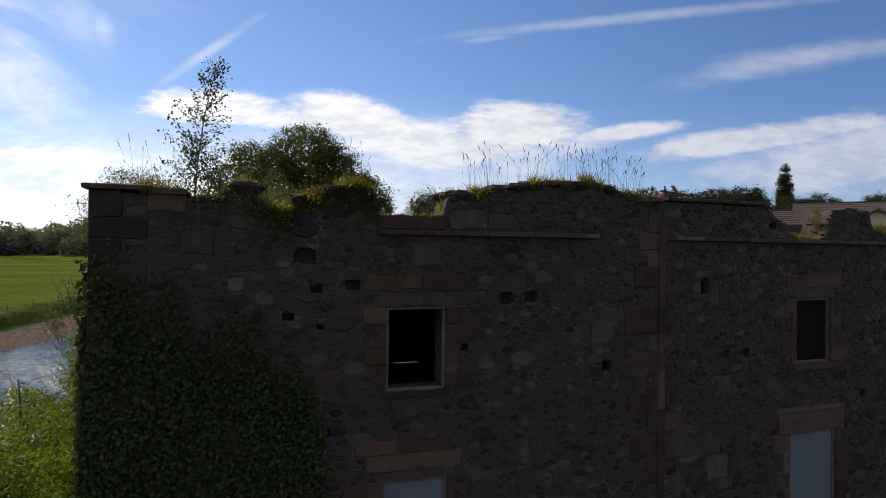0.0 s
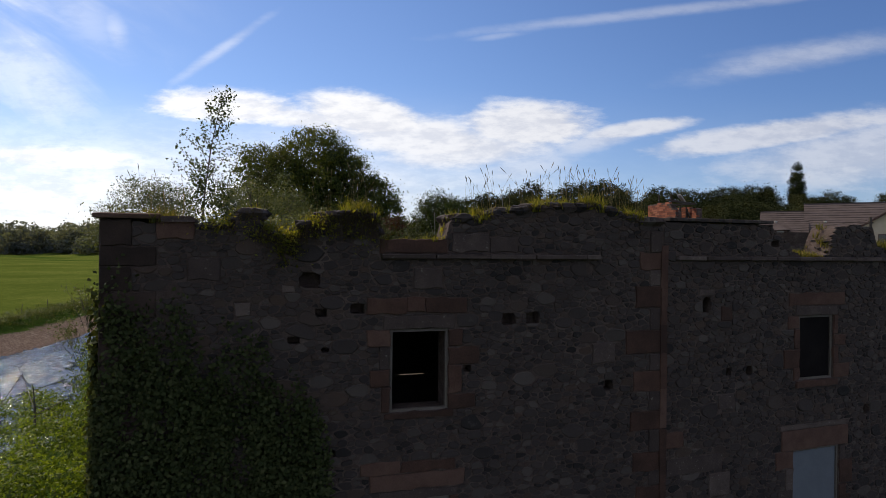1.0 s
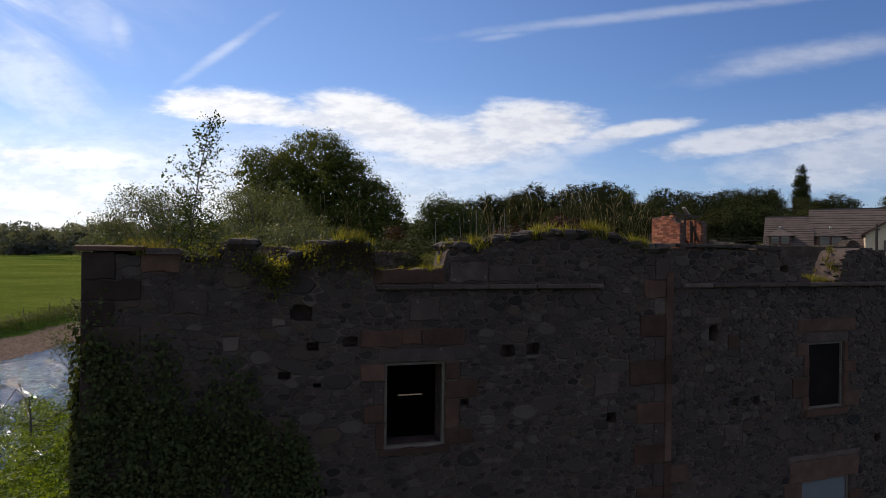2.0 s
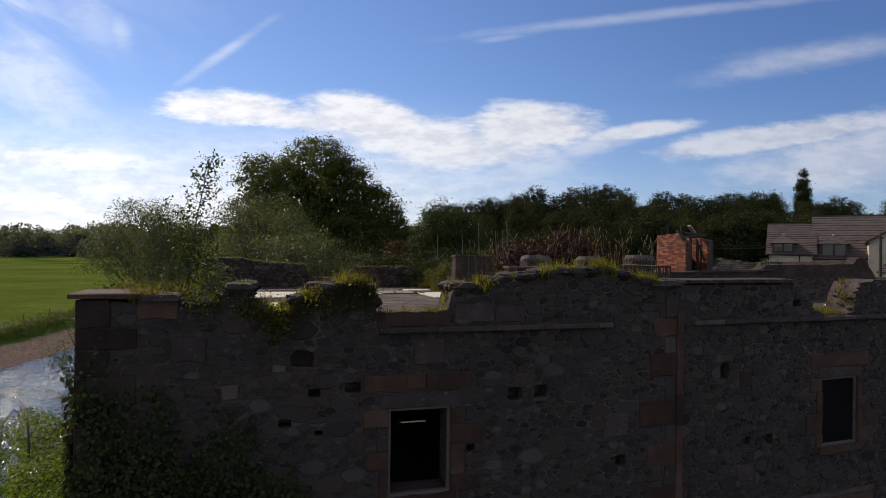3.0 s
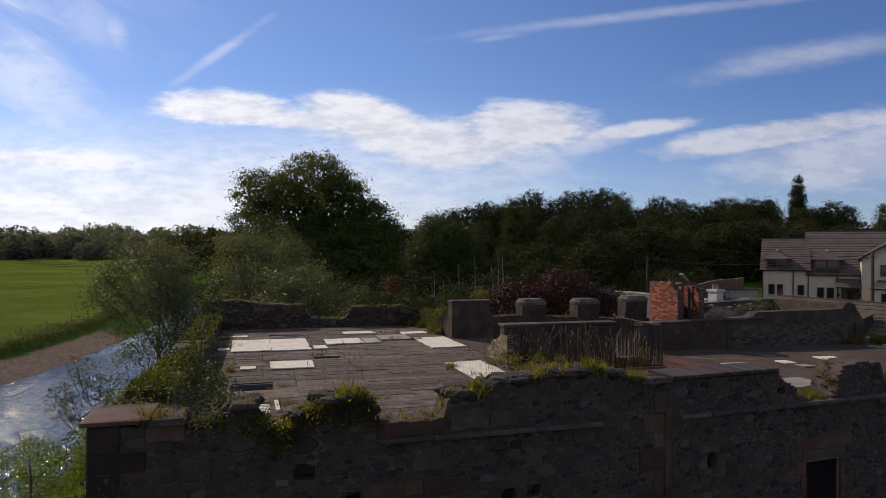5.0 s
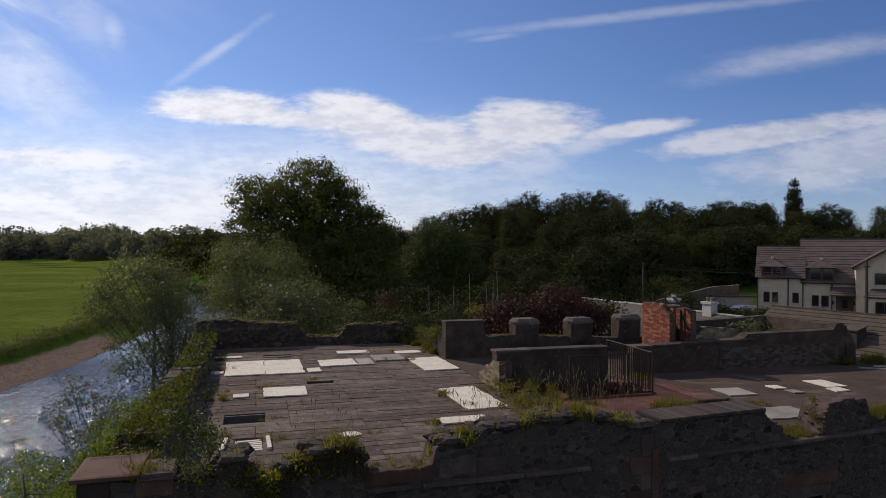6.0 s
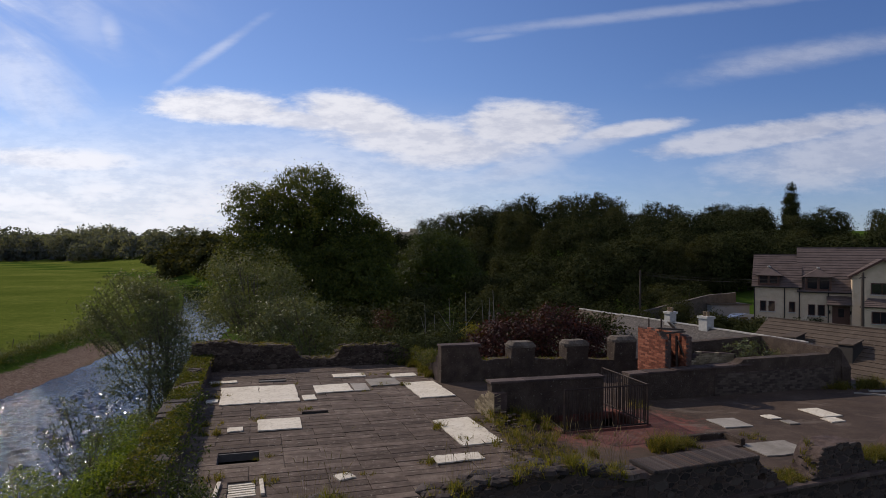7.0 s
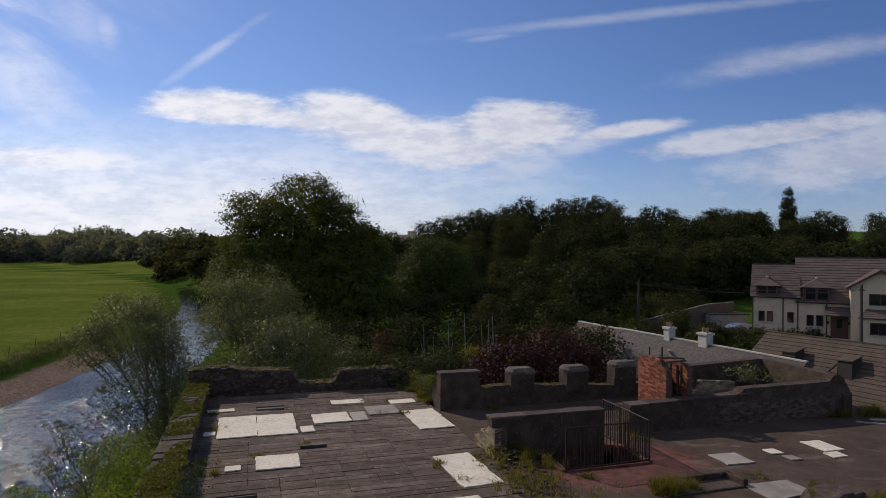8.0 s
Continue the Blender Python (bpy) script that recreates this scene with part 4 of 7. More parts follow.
    tagged(brick_wall(yard, M_SHADEBRICK, pose(17.9, 8.385, ROOF), 5.3, 0.80, 18, 0.02, lambda x: 0.80), kind="stuff")
    simple("wall_far_room", MILL, 18.9, 24.3, 13.0, 13.4, [(16.5, 8.0), (20.6, 8.06), (24.3, 8.21)], 0.01, 9, M_RENDER, "dark rendered rear wall of the roofless room")
    simple("wall_side_room", MILL @ pose(23.62, 8.82, 0, 0, 0, 80.5), -0.5, 4.3, -0.35, 0.0, [(-0.5, 7.7), (0, 8.3), (4.3, 8.21)], 0.02, 10, M_RENDER, "sunlit rendered side wall")
    simple("wall_east_end", MILL @ pose(25.2, 4.5, 0, 0, 0, 90), 0.0, 13.0, -0.5, 0.0, [(0, 6.9), (13.0, 6.9)], 0.02, 12, M_MORTAR, "plain end wall")
    return wl, back, top


def deck():
    """Roof: planked slab field with holes on the older part, asphalt on the rest, floor below."""
    rnd = random.Random(51)
    gaps = [(1.86, 2.80, 5.75, 6.50), (4.07, 4.86, 9.60, 10.02), (2.84, 3.84, 14.58, 14.92), (2.16, 2.72, 3.62, 4.42)]
    well = (10.75, 13.35, 5.85, 7.5)
    # concrete under the planks, cut for the gaps
    def field(x0, x1, y0, y1, cuts, za, zb):
        s = Shape()
        xs = sorted({x0, x1, *[c for g in cuts for c in g[:2]]})
        ys = sorted({y0, y1, *[c for g in cuts for c in g[2:]]})
        for a, b in zip(xs, xs[1:]):
            for c, d in zip(ys, ys[1:]):
                mx, my = (a + b) / 2, (c + d) / 2
                if any(g[0] < mx < g[1] and g[2] < my < g[3] for g in cuts):
                    continue
                s.box(a, b, c, d, za, zb)
        return s

    def welded(name, shape, mat):
        me = shape.mesh(name, mat)
        bm = bmesh.new()
        bm.from_mesh(me)
        bmesh.ops.remove_doubles(bm, verts=bm.verts, dist=1e-4)
        bm.verts.index_update()
        seen = {}
        for f in bm.faces:
            seen.setdefault(tuple(sorted(v.index for v in f.verts)), []).append(f)
        bmesh.ops.delete(bm, geom=[f for fs in seen.values() if len(fs) > 1 for f in fs], context="FACES_ONLY")
        bm.to_mesh(me)
        bm.free()
        return me
    base = obj("roof_deck", welded("roof_deck", field(0.6, 9.3, 0.5, 17.3, gaps, ROOF - 0.22, ROOF - 0.035), M_DARK), None, MILL)
    tagged(base, "weathered flat roof laid with rows of concrete slabs", "roof", kind="structure")
    row, rest, count = 0.6, Shape(), 0
    cols = [0.95]
    while cols[-1] < 9.0:
        cols.append(min(cols[-1] + rnd.uniform(.76, .9), 9.29))
    cols[-1] = 9.29
    while row < 17.15:
        d = rnd.uniform(0.27, 0.33)
        c, e = row, row + d
        k = 0
        while k < len(cols) - 1:
            n = min(rnd.choice((1, 1, 2, 2, 3)), len(cols) - 1 - k)
            piece = [(cols[k], cols[k + n])]
            k += n
            for g in gaps:
                if c < g[3] - 0.08 and e > g[2] + 0.08:
                    nxt = []
                    for p, q in piece:
                        if p < g[0]:
                            nxt.append((p, min(q, g[0])))
                        if q > g[1]:
                            nxt.append((max(p, g[1]), q))
                    piece = [t for t in nxt if t[1] - t[0] > 0.05]
            for p, q in piece:
                near = 2.5 < row < 13.5 and count < 300
                s = Shape() if near else rest
                h = rnd.uniform(-0.009, 0.006)
                s.bevel_box(p + 0.005, q - 0.005, c + 0.006, e - 0.006, ROOF - 0.034, ROOF + h, 0.008, None, 0.005, rnd)
                if near:
                    part("slab", s, M_DECK, base)
                    count += 1
        row += d
    tagged(part("slab_rows", rest, M_DECK, base), kind="stuff")
    yard = obj("roof_yard", welded("roof_yard", field(9.3, 25.2, 0.5, 13.2, [well], ROOF - 0.22, ROOF), M_YARD), None, MILL)
    tagged(yard, "flat asphalt roof with red paint worn round the stairwell", "roof", kind="structure")
    # floor below and the inner sides of the stairwell
    fl = obj("floor", field(0.5, 25.0, 0.58, 17.2, [], 3.85, 4.1).mesh("floor", M_DARK), None, MILL)
    tagged(fl, "dusty concrete upper floor", "floor", kind="structure")
    s = Shape()
    for i in range(12):
        s.box(10.9, 13.2, 7.3 - 0.12 * i - 0.13, 7.3 - 0.12 * i, ROOF - 2.8, ROOF - 0.5 - 0.18 * i)
    st = thing("stair", "concrete stair going down through the roof", "stair", MILL)
    part("flight", s, M_RENDER, st)
    s = Shape()
    for a, b, c, e in ((10.6, 10.75, 5.8, 7.5), (13.35, 13.5, 5.8, 7.5), (10.75, 13.35, 5.7, 5.85)):
        s.box(a, b, c, e, ROOF - 2.8, ROOF + 0.06)
    part("kerb", s, M_YARD, st, "low kerb painted red")


def boards():
    """Loose boards lying over the holes in the roof."""
    rnd = random.Random(61)
    white = [(2.22, 12.56, 1.24, 2.52, 2), (3.47, 12.52, 1.24, 2.5, 1), (5.34, 12.84, 1.26, 1.24, 2), (4.43, 11.66, .44, .66, 2), (8.57, 11.86, 1.2, 2.5, 3), (3.36, 8.66, 1.18, 1.14, 1),
             (2.19, 8.42, .42, .40, 0), (8.24, 6.68, 1.1, 2.42, 6), (7.33, 4.62, 1.22, .50, 4), (6.23, 15.0, 1.25, .62, 1), (8.29, 14.5, 1.0, .58, 1), (1.58, 14.83, .94, .38, 6), (1.38, 11.9, .36, .38, 8), (4.56, 4.12, .36, .36, 40)]
    grey = [(6.32, 12.8, .56, 1.14, 0), (7.28, 13.45, 1.15, 1.2, 0), (15.85, 5.4, .9, .85, -6), (17.62, 5.0, .34, .4, -8), (15.3, 3.15, 1.4, .95, -4)]
    east = [(17.55, 5.6, .4, .44, -3), (19.45, 5.62, .72, .95, -4), (19.1, 4.85, .5, .42, -6), (24.0, 6.4, .9, .6, 4), (11.7, 11.2, .8, .35, 4), (17.0, 11.0, .7, .3, 2)]
    for mat, rows, col in ((M_BOARD, white + east, "pale"), (M_GREYBOARD, grey, "grey")):
        for u, v, w, d, a in rows:
            t = thing("loose_board", f"{col} weathered sheet of board lying flat on the roof", "board", MILL @ pose(u, v, ROOF + 0.008, rnd.uniform(-.4, .4), rnd.uniform(-.4, .4), a * 0.5), "loose boards on the roof")
            s = Shape()
            slab(s, worn_outline(w, d, rnd), 0.0, 0.03, 0.005)
            part("sheet", s, mat, t)
    # bare laths across the nearest hole
    t = thing("lath_panel", "pale broken laths bared in a hole of the roof", "timber", MILL @ pose(2.44, 4.02, ROOF - 0.05, 0, 0, 1))
    for k in range(6):
        s = Shape()
        s.bevel_box(-.27, .27, -.34 + .125 * k, -.26 + .125 * k, 0, .03, .005, None, .008, rnd)
        part("lath", s, M_BOARD, t)
    # lengths of timber fallen by the yard's far end
    for u, v, l, a in ((23.6, 6.9, 1.6, -38), (24.3, 7.3, 1.1, -20), (24.5, 5.6, 1.3, 65)):
        t = thing("timber_batten", "grey weathered batten lying on the asphalt roof", "timber", MILL @ pose(u, v, ROOF + 0.008, 0, 0, a), "battens")
        s = Shape()
        s.bevel_box(-l / 2, l / 2, -.045, .045, 0, .05, .008, None, .008, rnd)
        part("bar", s, M_GREYBOARD, t)
    # small battens beside the near hole
    t = thing("timber_batten", "split pale batten beside a hole", "timber", MILL @ pose(2.84, 3.95, ROOF + 0.01, 0, 0, 2), "battens")
    s = Shape()
    s.bevel_box(-0.04, 0.04, -0.42, 0.42, 0, 0.05, 0.006, None, 0.006, rnd)
    part("bar", s, M_BOARD, t)
    copy_thing(t, MILL @ pose(1.95, 4.0, ROOF + 0.01, 0, 0, -5))


def railing():
    """Rusty railing round the stairwell: rails, posts and close bars."""
    t = thing("stair_railing", "rusty iron railing with close upright bars", "railing", MILL)
    pts = [(10.84, 6.9), (10.74, 5.75), (13.4, 5.82), (13.47, 7.4), (13.49, 8.38)]
    for i, (a, b) in enumerate(zip(pts, pts[1:])):
        d = Vector((b[0] - a[0], b[1] - a[1], 0))
        for z in (0.08, 1.18) if i else (0.08,):
            s = Shape()
            s.tube([(a[0], a[1], ROOF + z), (b[0], b[1], ROOF + z)], 0.022, 6)
            part("rail", s, M_IRON, t)
        n = round(d.length / 0.115)
        for k in range(1, n):
            q = Vector((a[0], a[1], ROOF)) + d * k / n
            if i == 3 and k > n * 0.8 or i == 0 and k % 3:
                continue
            hi = 1.18 if i else 0.35 + 0.5 * k / n
            s = Shape()
            s.tube([(q.x, q.y, ROOF + 0.08), (q.x, q.y, ROOF + hi)], 0.015, 5)
            part("bar", s, M_IRON, t)
    for a, top in zip(pts, (0.45, 1.2, 1.2, 1.2, 1.2)):
        s = Shape()
        s.tube([(a[0], a[1], ROOF - 0.02), (a[0], a[1], ROOF + top)], 0.03, 6)
        part("post", s, M_IRON, t)


def trough():
    """Low kerbed bed on the yard with weeds in it."""
    rnd = random.Random(71)
    t = thing("kerbed_bed", "low dark concrete kerb round a weedy bed", "planter", MILL @ pose(12.25, 3.5, ROOF, 0, 0, 1))
    for a, b, c, d in ((0, 2.45, .60, .74), (2.31, 2.45, .0, .60)):
        s = Shape()
        s.bevel_box(a, b, c, d, 0, .20, .02, None, .012, rnd)
        part("kerb", s, M_RENDER, t)
    s = Shape()
    s.bevel_box(.0, 2.31, .0, .60, 0, .05, .02, None, .01, rnd)
    part("soil", s, M_MORTAR, t)


def brick_wall(parent, mat, m, length, height, seed, thick=0.215, drop=None, mortar=None):
    """Brickwork in running bond with recessed joints."""
    rnd = random.Random(seed)
    s = Shape()
    top = drop or (lambda x: height)
    core = wall_shape(0, length, 0.012, thick, 0, lambda x: max(0.05, top(x) - 0.02), (), 0.2)
    part("mortar_core", core, mortar or M_MORTAR, parent, "", m)
    z, k = 0.0, 0
    while z < height:
        x = -0.112 if k % 2 else 0.0
        while x < length:
            a, b = max(x, 0), min(x + 0.215, length)
            x += 0.225
            if b - a < 0.03 or z + 0.065 > top((a + b) / 2):
                continue
            o = rnd.uniform(-.004, .004)
            s.box(a, b, o, thick * 0.5, z, z + 0.065, None, 0.003, rnd)
        z, k = z + 0.075, k + 1
    return part("bricks", s, mat, parent, "", m)


def brick_stack():
    """Open-fronted remnant of a brick chimney: two cheeks, a back, old pipes and fallen planks."""
    t = thing("brick_stack", "broken red brick chimney stack with iron pipes", "chimney", MILL @ pose(16.2, 8.82, ROOF))
    rg = lambda prof, seed: ragged(prof, 0.035, seed, 4)
    tagged(brick_wall(t, M_BRICK, pose(0, 1.6, 0, 0, 0, -90), 1.6, 2.3, 3, 0.22, rg([(0, 2.24), (1.18, 2.24), (1.24, 2.08), (1.42, 2.0), (1.6, 1.9)], 21)), kind="stuff")
    tagged(brick_wall(t, M_BRICK, pose(0.86, 1.6, 0, 0, 0, -90), 1.6, 2.2, 4, 0.22, rg([(0, 2.15), (1.0, 2.12), (1.6, 2.02)], 22)), kind="stuff")
    tagged(brick_wall(t, M_BRICK, pose(0.23, 1.37, 0), 0.62, 2.2, 6, 0.22, rg([(0, 2.05), (.62, 1.85)], 24)), kind="stuff")
    for x, y, z, r in ((.30, .12, 2.06, .03), (.42, .30, 2.1, .04), (.52, .10, 2.05, .028), (.66, .22, 2.0, .03), (.12, 1.1, 2.55, .025), (.5, .9, 2.56, .03)):
        s = Shape()
        s.tube([(x, y, 0), (x + .01, y, z * .5), (x, y + .01, z)], r, 7)
        part("pipe", s, M_IRON, t)
    for m, l, w, mat in ((pose(.45, .35, 2.22, 0, 5, 4), 1.15, .09, M_POLE), (pose(.62, .5, 2.36, 0, 28, 30), .55, .12, M_GREYBOARD), (pose(.40, .15, 2.12, 0, -4, -8), .95, .07, M_POLE), (pose(.72, .12, 1.55, 0, 62, 10), .7, .05, M_POLE)):
        s = Shape()
        s.bevel_box(-l / 2, l / 2, -w / 2, w / 2, 0, .06, .008, m, .004)
        part("plank", s, mat, t)
    # tumbled pale brickwork beside it
    w = thing("brick_remnant", "tumbled pale brick wall remnant with grass on top", "wall", MILL @ pose(17.5, 9.1, ROOF, 0, 0, 2))
    tagged(brick_wall(w, M_PALEBRICK, pose(0, 0, 0), 1.9, 1.6, 8, 0.22, lambda x: min(1.46, 1.0 + 1.6 * x) - 0.09 * x), kind="stuff")
    # the brick end of the stairwell wall
    e = thing("brick_pier", "crumbling pale brick end of the stairwell wall", "wall", MILL @ pose(9.28, 8.9, ROOF, 0, 0, -90))
    tagged(brick_wall(e, M_PALEBRICK, pose(0, 0, 0), 1.65, 0.9, 9, 0.4, lambda x: min(0.85, 0.30 + 0.45 * x)), kind="stuff")


WALL_FRONT, WALL_EAST = mill_front(), mill_east()
WALL_LEFT, WALL_BACK, LEFT_TOP = mill_other_walls()
deck()
boards()
railing()
trough()
brick_stack()

# ---- plants ----
def cards(name, centre, size, mat, rng, aspect=0.55, face=None, wild=1.0):
    """Many small leaves, one four-cornered blade each."""
    n = len(centre)
    a = rng.normal(size=(n, 3))
    if face is not None:
        nrm = np.asarray(face, float).reshape(-1, 3) + wild * rng.normal(size=(n, 3)) * 0.45
    else:
        nrm = rng.normal(size=(n, 3))
    nrm /= np.linalg.norm(nrm, axis=1, keepdims=True)
    a -= nrm * np.sum(a * nrm, 1, keepdims=True)
    a /= np.linalg.norm(a, axis=1, keepdims=True) + 1e-9
    b = np.cross(nrm, a)
    s = (np.asarray(size) * rng.uniform(0.6, 1.3, n))[:, None]
    bow = nrm * s * 0.18
    v = np.stack([centre - a * s + 0, centre + b * s * aspect + bow, centre + a * s, centre - b * s * aspect + bow], 1).reshape(-1, 3)
    me = bpy.data.meshes.new(name)
    me.vertices.add(4 * n), me.loops.add(4 * n), me.polygons.add(n)
    me.vertices.foreach_set("co", v.astype(np.float32).ravel())
    me.loops.foreach_set("vertex_index", np.arange(4 * n, dtype=np.int32))
    me.polygons.foreach_set("loop_start", np.arange(0, 4 * n, 4, dtype=np.int32))
    me.materials.append(mat)
    me.update(calc_edges=True)
    me.validate()
    return me


def clumped(lobes, clumps, leaves, spread, rng, hollow=0.55, droop=0.0):
    """Leaf places: clumps over the outer part of some lobes, with gaps between them."""
    lob = np.array(lobes, float)
    wt = (lob[:, 3] * lob[:, 4] * lob[:, 5]) ** (2 / 3)
    pick = rng.choice(len(lob), clumps, p=wt / wt.sum())
    d = rng.normal(size=(clumps, 3))
    d /= np.linalg.norm(d, axis=1, keepdims=True)
    d[:, 2] = np.where(d[:, 2] < -0.55, -d[:, 2], d[:, 2])
    r = rng.uniform(hollow, 1.06, clumps) ** 0.7
    c = lob[pick, :3] + d * lob[pick, 3:] * r[:, None]
    k = np.repeat(np.arange(clumps), leaves)
    sp = spread * rng.uniform(0.6, 1.4, clumps)[k]
    off = rng.normal(size=(len(k), 3)) * sp[:, None] * np.array([1, 1, 0.6])
    out = 0.75 * d[k] + 0.55 * off / (sp[:, None] * 1.2) + np.array([0, 0, 0.30])
    off[:, 2] -= droop * np.linalg.norm(off[:, :2], axis=1)
    return c[k] + off, c, out / np.linalg.norm(out, axis=1, keepdims=True)


def woody(s, base, tips, height, r0, rng, bends=0.06, lean=0.0):
    """Trunk with a crook or two, and a limb to each tip."""
    base = np.array(base, float)
    trunk = [base + np.array([lean * t * t + rng.normal() * bends * height * 0.3 * t, rng.normal() * bends * height * 0.3 * t, height * t]) for t in (0, .3, .6, 1.0)]
    s.tube(trunk, [r0, r0 * .8, r0 * .6, r0 * .25], 7)
    for tip in tips:
        f = rng.uniform(0.35, 0.95)
        i = f * 3
        j = min(2, int(i))
        st = trunk[j] + (trunk[j + 1] - trunk[j]) * (i - j)
        tip = np.array(tip, float)
        mid = st + (tip - st) * 0.5 + rng.normal(size=3) * 0.08 * np.linalg.norm(tip - st) + np.array([0, 0, 0.08 * np.linalg.norm(tip - st)])
        q = r0 * (0.45 - 0.25 * f)
        s.tube([st, mid, tip], [q, q * .6, q * .15], 5, False)


def tree(name, label, base, lobes, clumps, leaves, leaf, spread, mat, wood, seed, r0=0.25, height=None, limbs=14, hollow=0.55, droop=0.0, aspect=0.55, m=None, group="", category="tree", twigs=0, lean=0.0, wild=1.0, heart=0):
    rng = np.random.default_rng(seed)
    t = thing(name, label, category, m, group)
    pts, cen, out = clumped(lobes, clumps, leaves, spread, rng, hollow, droop)
    size = np.full(len(pts), leaf)
    if heart:
        lob = np.array(lobes, float)
        wt = lob[:, 3] * lob[:, 4] * lob[:, 5]
        pick = rng.choice(len(lob), heart, p=wt / wt.sum())
        d = rng.normal(size=(heart, 3))
        d /= np.linalg.norm(d, axis=1, keepdims=True)
        pts = np.concatenate([pts, lob[pick, :3] + d * lob[pick, 3:] * rng.uniform(.45, .84, heart)[:, None]])
        out, size = np.concatenate([out, d]), np.concatenate([size, np.full(heart, leaf * 2.6)])
    obj("crown", cards("crown", pts, size, mat, rng, aspect, out, wild), t)
    s = Shape()
    top = max(l[2] + l[5] for l in lobes)
    woody(s, base, cen[rng.choice(len(cen), min(limbs, len(cen)), replace=False)], (height or (top - base[2]) * 0.75), r0, rng, 0.06, lean)
    for k in rng.choice(len(cen), min(twigs, len(cen)), replace=False):
        a = cen[k]
        b = np.array([base[0], base[1], base[2] + (a[2] - base[2]) * 0.55])
        b = a + (b - a) * 0.35
        s.tube([b, a, a + (a - b) * 0.25 + rng.normal(size=3) * 0.1], [r0 * .16, r0 * .1, r0 * .04], 4, False)
    part("trunk", s, wood, t)
    return t


def blades(name, spots, mat, rng, parent=None, count=26, height=0.3, spread=0.10, width=0.009, lean=0.35, m=None):
    """Grass tufts: bent, tapering blades."""
    v, f = [], []
    for x, y, z, q in spots:
        for _ in range(int(count * q)):
            a = rng.uniform(0, 2 * math.pi)
            r = spread * math.sqrt(rng.uniform())* (0.6 + q * 0.5)
            h = height * q * rng.uniform(0.45, 1.25)
            b = np.array([x + r * math.cos(a), y + r * math.sin(a), z - 0.03])
            d = rng.normal(size=2) * lean
            w = rng.normal(size=2)
            w = w / (np.linalg.norm(w) + 1e-6) * width * rng.uniform(.7, 1.4)
            k = len(v)
            for t, ws in ((0, 1.0), (0.5, 0.8)):
                c = b + np.array([d[0] * h * t * t, d[1] * h * t * t, h * t])
                v += [(c[0] - w[0] * ws, c[1] - w[1] * ws, c[2]), (c[0] + w[0] * ws, c[1] + w[1] * ws, c[2])]
            tip = b + np.array([d[0] * h, d[1] * h, h * (1 - 0.25 * min(1.5, float(np.dot(d, d))))])
            v.append(tuple(tip))
            f += [(k, k + 1, k + 3, k + 2), (k + 2, k + 3, k + 4)]
    me = mesh_of(name, v, f, mat)
    return obj(name, me, parent, m)


M_BARK = bark("bark")
M_TWIG = bark("willow_bark", (0.045, 0.038, 0.03), (0.11, 0.095, 0.075))
M_DEADWOOD = bark("bleached_bark", (0.10, 0.09, 0.075), (0.24, 0.22, 0.19))
M_OAK = leafy("broad_leaf", [(0.030, 0.044, 0.010), (0.050, 0.068, 0.013), (0.078, 0.096, 0.018), (0.115, 0.120, 0.026)], 0.40)
M_WILLOW = leafy("willow_leaf", [(0.056, 0.072, 0.037), (0.078, 0.097, 0.049), (0.106, 0.124, 0.065), (0.135, 0.150, 0.086)], 0.34, 0.5, 0.16)
M_FRESH = leafy("fresh_leaf", [(0.036, 0.058, 0.009), (0.075, 0.115, 0.015), (0.12, 0.17, 0.022), (0.16, 0.21, 0.032)], 0.45)
M_PLUM = leafy("purple_leaf", [(0.020, 0.010, 0.010), (0.040, 0.014, 0.014), (0.065, 0.022, 0.018)], 0.25)
M_RUST = leafy("rusty_leaf", [(0.045, 0.020, 0.010), (0.075, 0.034, 0.016)], 0.2)
M_YELLOW = leafy("yellow_leaf", [(0.09, 0.09, 0.012), (0.17, 0.155, 0.018)], 0.35)
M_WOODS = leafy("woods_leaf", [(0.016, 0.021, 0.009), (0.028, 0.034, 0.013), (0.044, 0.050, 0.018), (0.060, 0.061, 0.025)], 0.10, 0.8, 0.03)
M_BIRCH = leafy("birch_leaf", [(0.022, 0.036, 0.010), (0.040, 0.058, 0.014), (0.070, 0.088, 0.020)], 0.22, 0.6, 0.1)
M_HAZEL = leafy("hazel_leaf", [(0.032, 0.036, 0.016), (0.050, 0.054, 0.022), (0.072, 0.072, 0.032)], 0.22, 0.8, 0.03)
# distance haze is mixed into these pale blue-grey leaf colours
M_HAZED = leafy("hazed_leaf", [(0.110, 0.128, 0.142), (0.118, 0.135, 0.145), (0.132, 0.138, 0.142)], 0.45, 0.9, 0.0)
M_IVY = leafy("ivy_leaf", [(0.026, 0.034, 0.014), (0.045, 0.056, 0.021), (0.072, 0.078, 0.032)], 0.18, 0.75, 0.06)
M_GRASS = leafy("grass_blade", [(0.050, 0.058, 0.012), (0.085, 0.092, 0.018), (0.135, 0.125, 0.03), (0.19, 0.15, 0.065)], 0.5)
M_LUSH = leafy("lush_blade", [(0.085, 0.098, 0.018), (0.14, 0.15, 0.026), (0.22, 0.20, 0.05)], 0.6)
M_STRAW = leafy("dry_stem", [(0.16, 0.13, 0.07), (0.26, 0.21, 0.12)], 0.4)
M_DRY = leafy("dead_blade", [(0.045, 0.034, 0.020), (0.080, 0.060, 0.032)], 0.25, 0.9, 0.0)
M_MOSS = leafy("moss_weed", [(0.040, 0.055, 0.010), (0.075, 0.090, 0.014), (0.13, 0.12, 0.03)], 0.35)


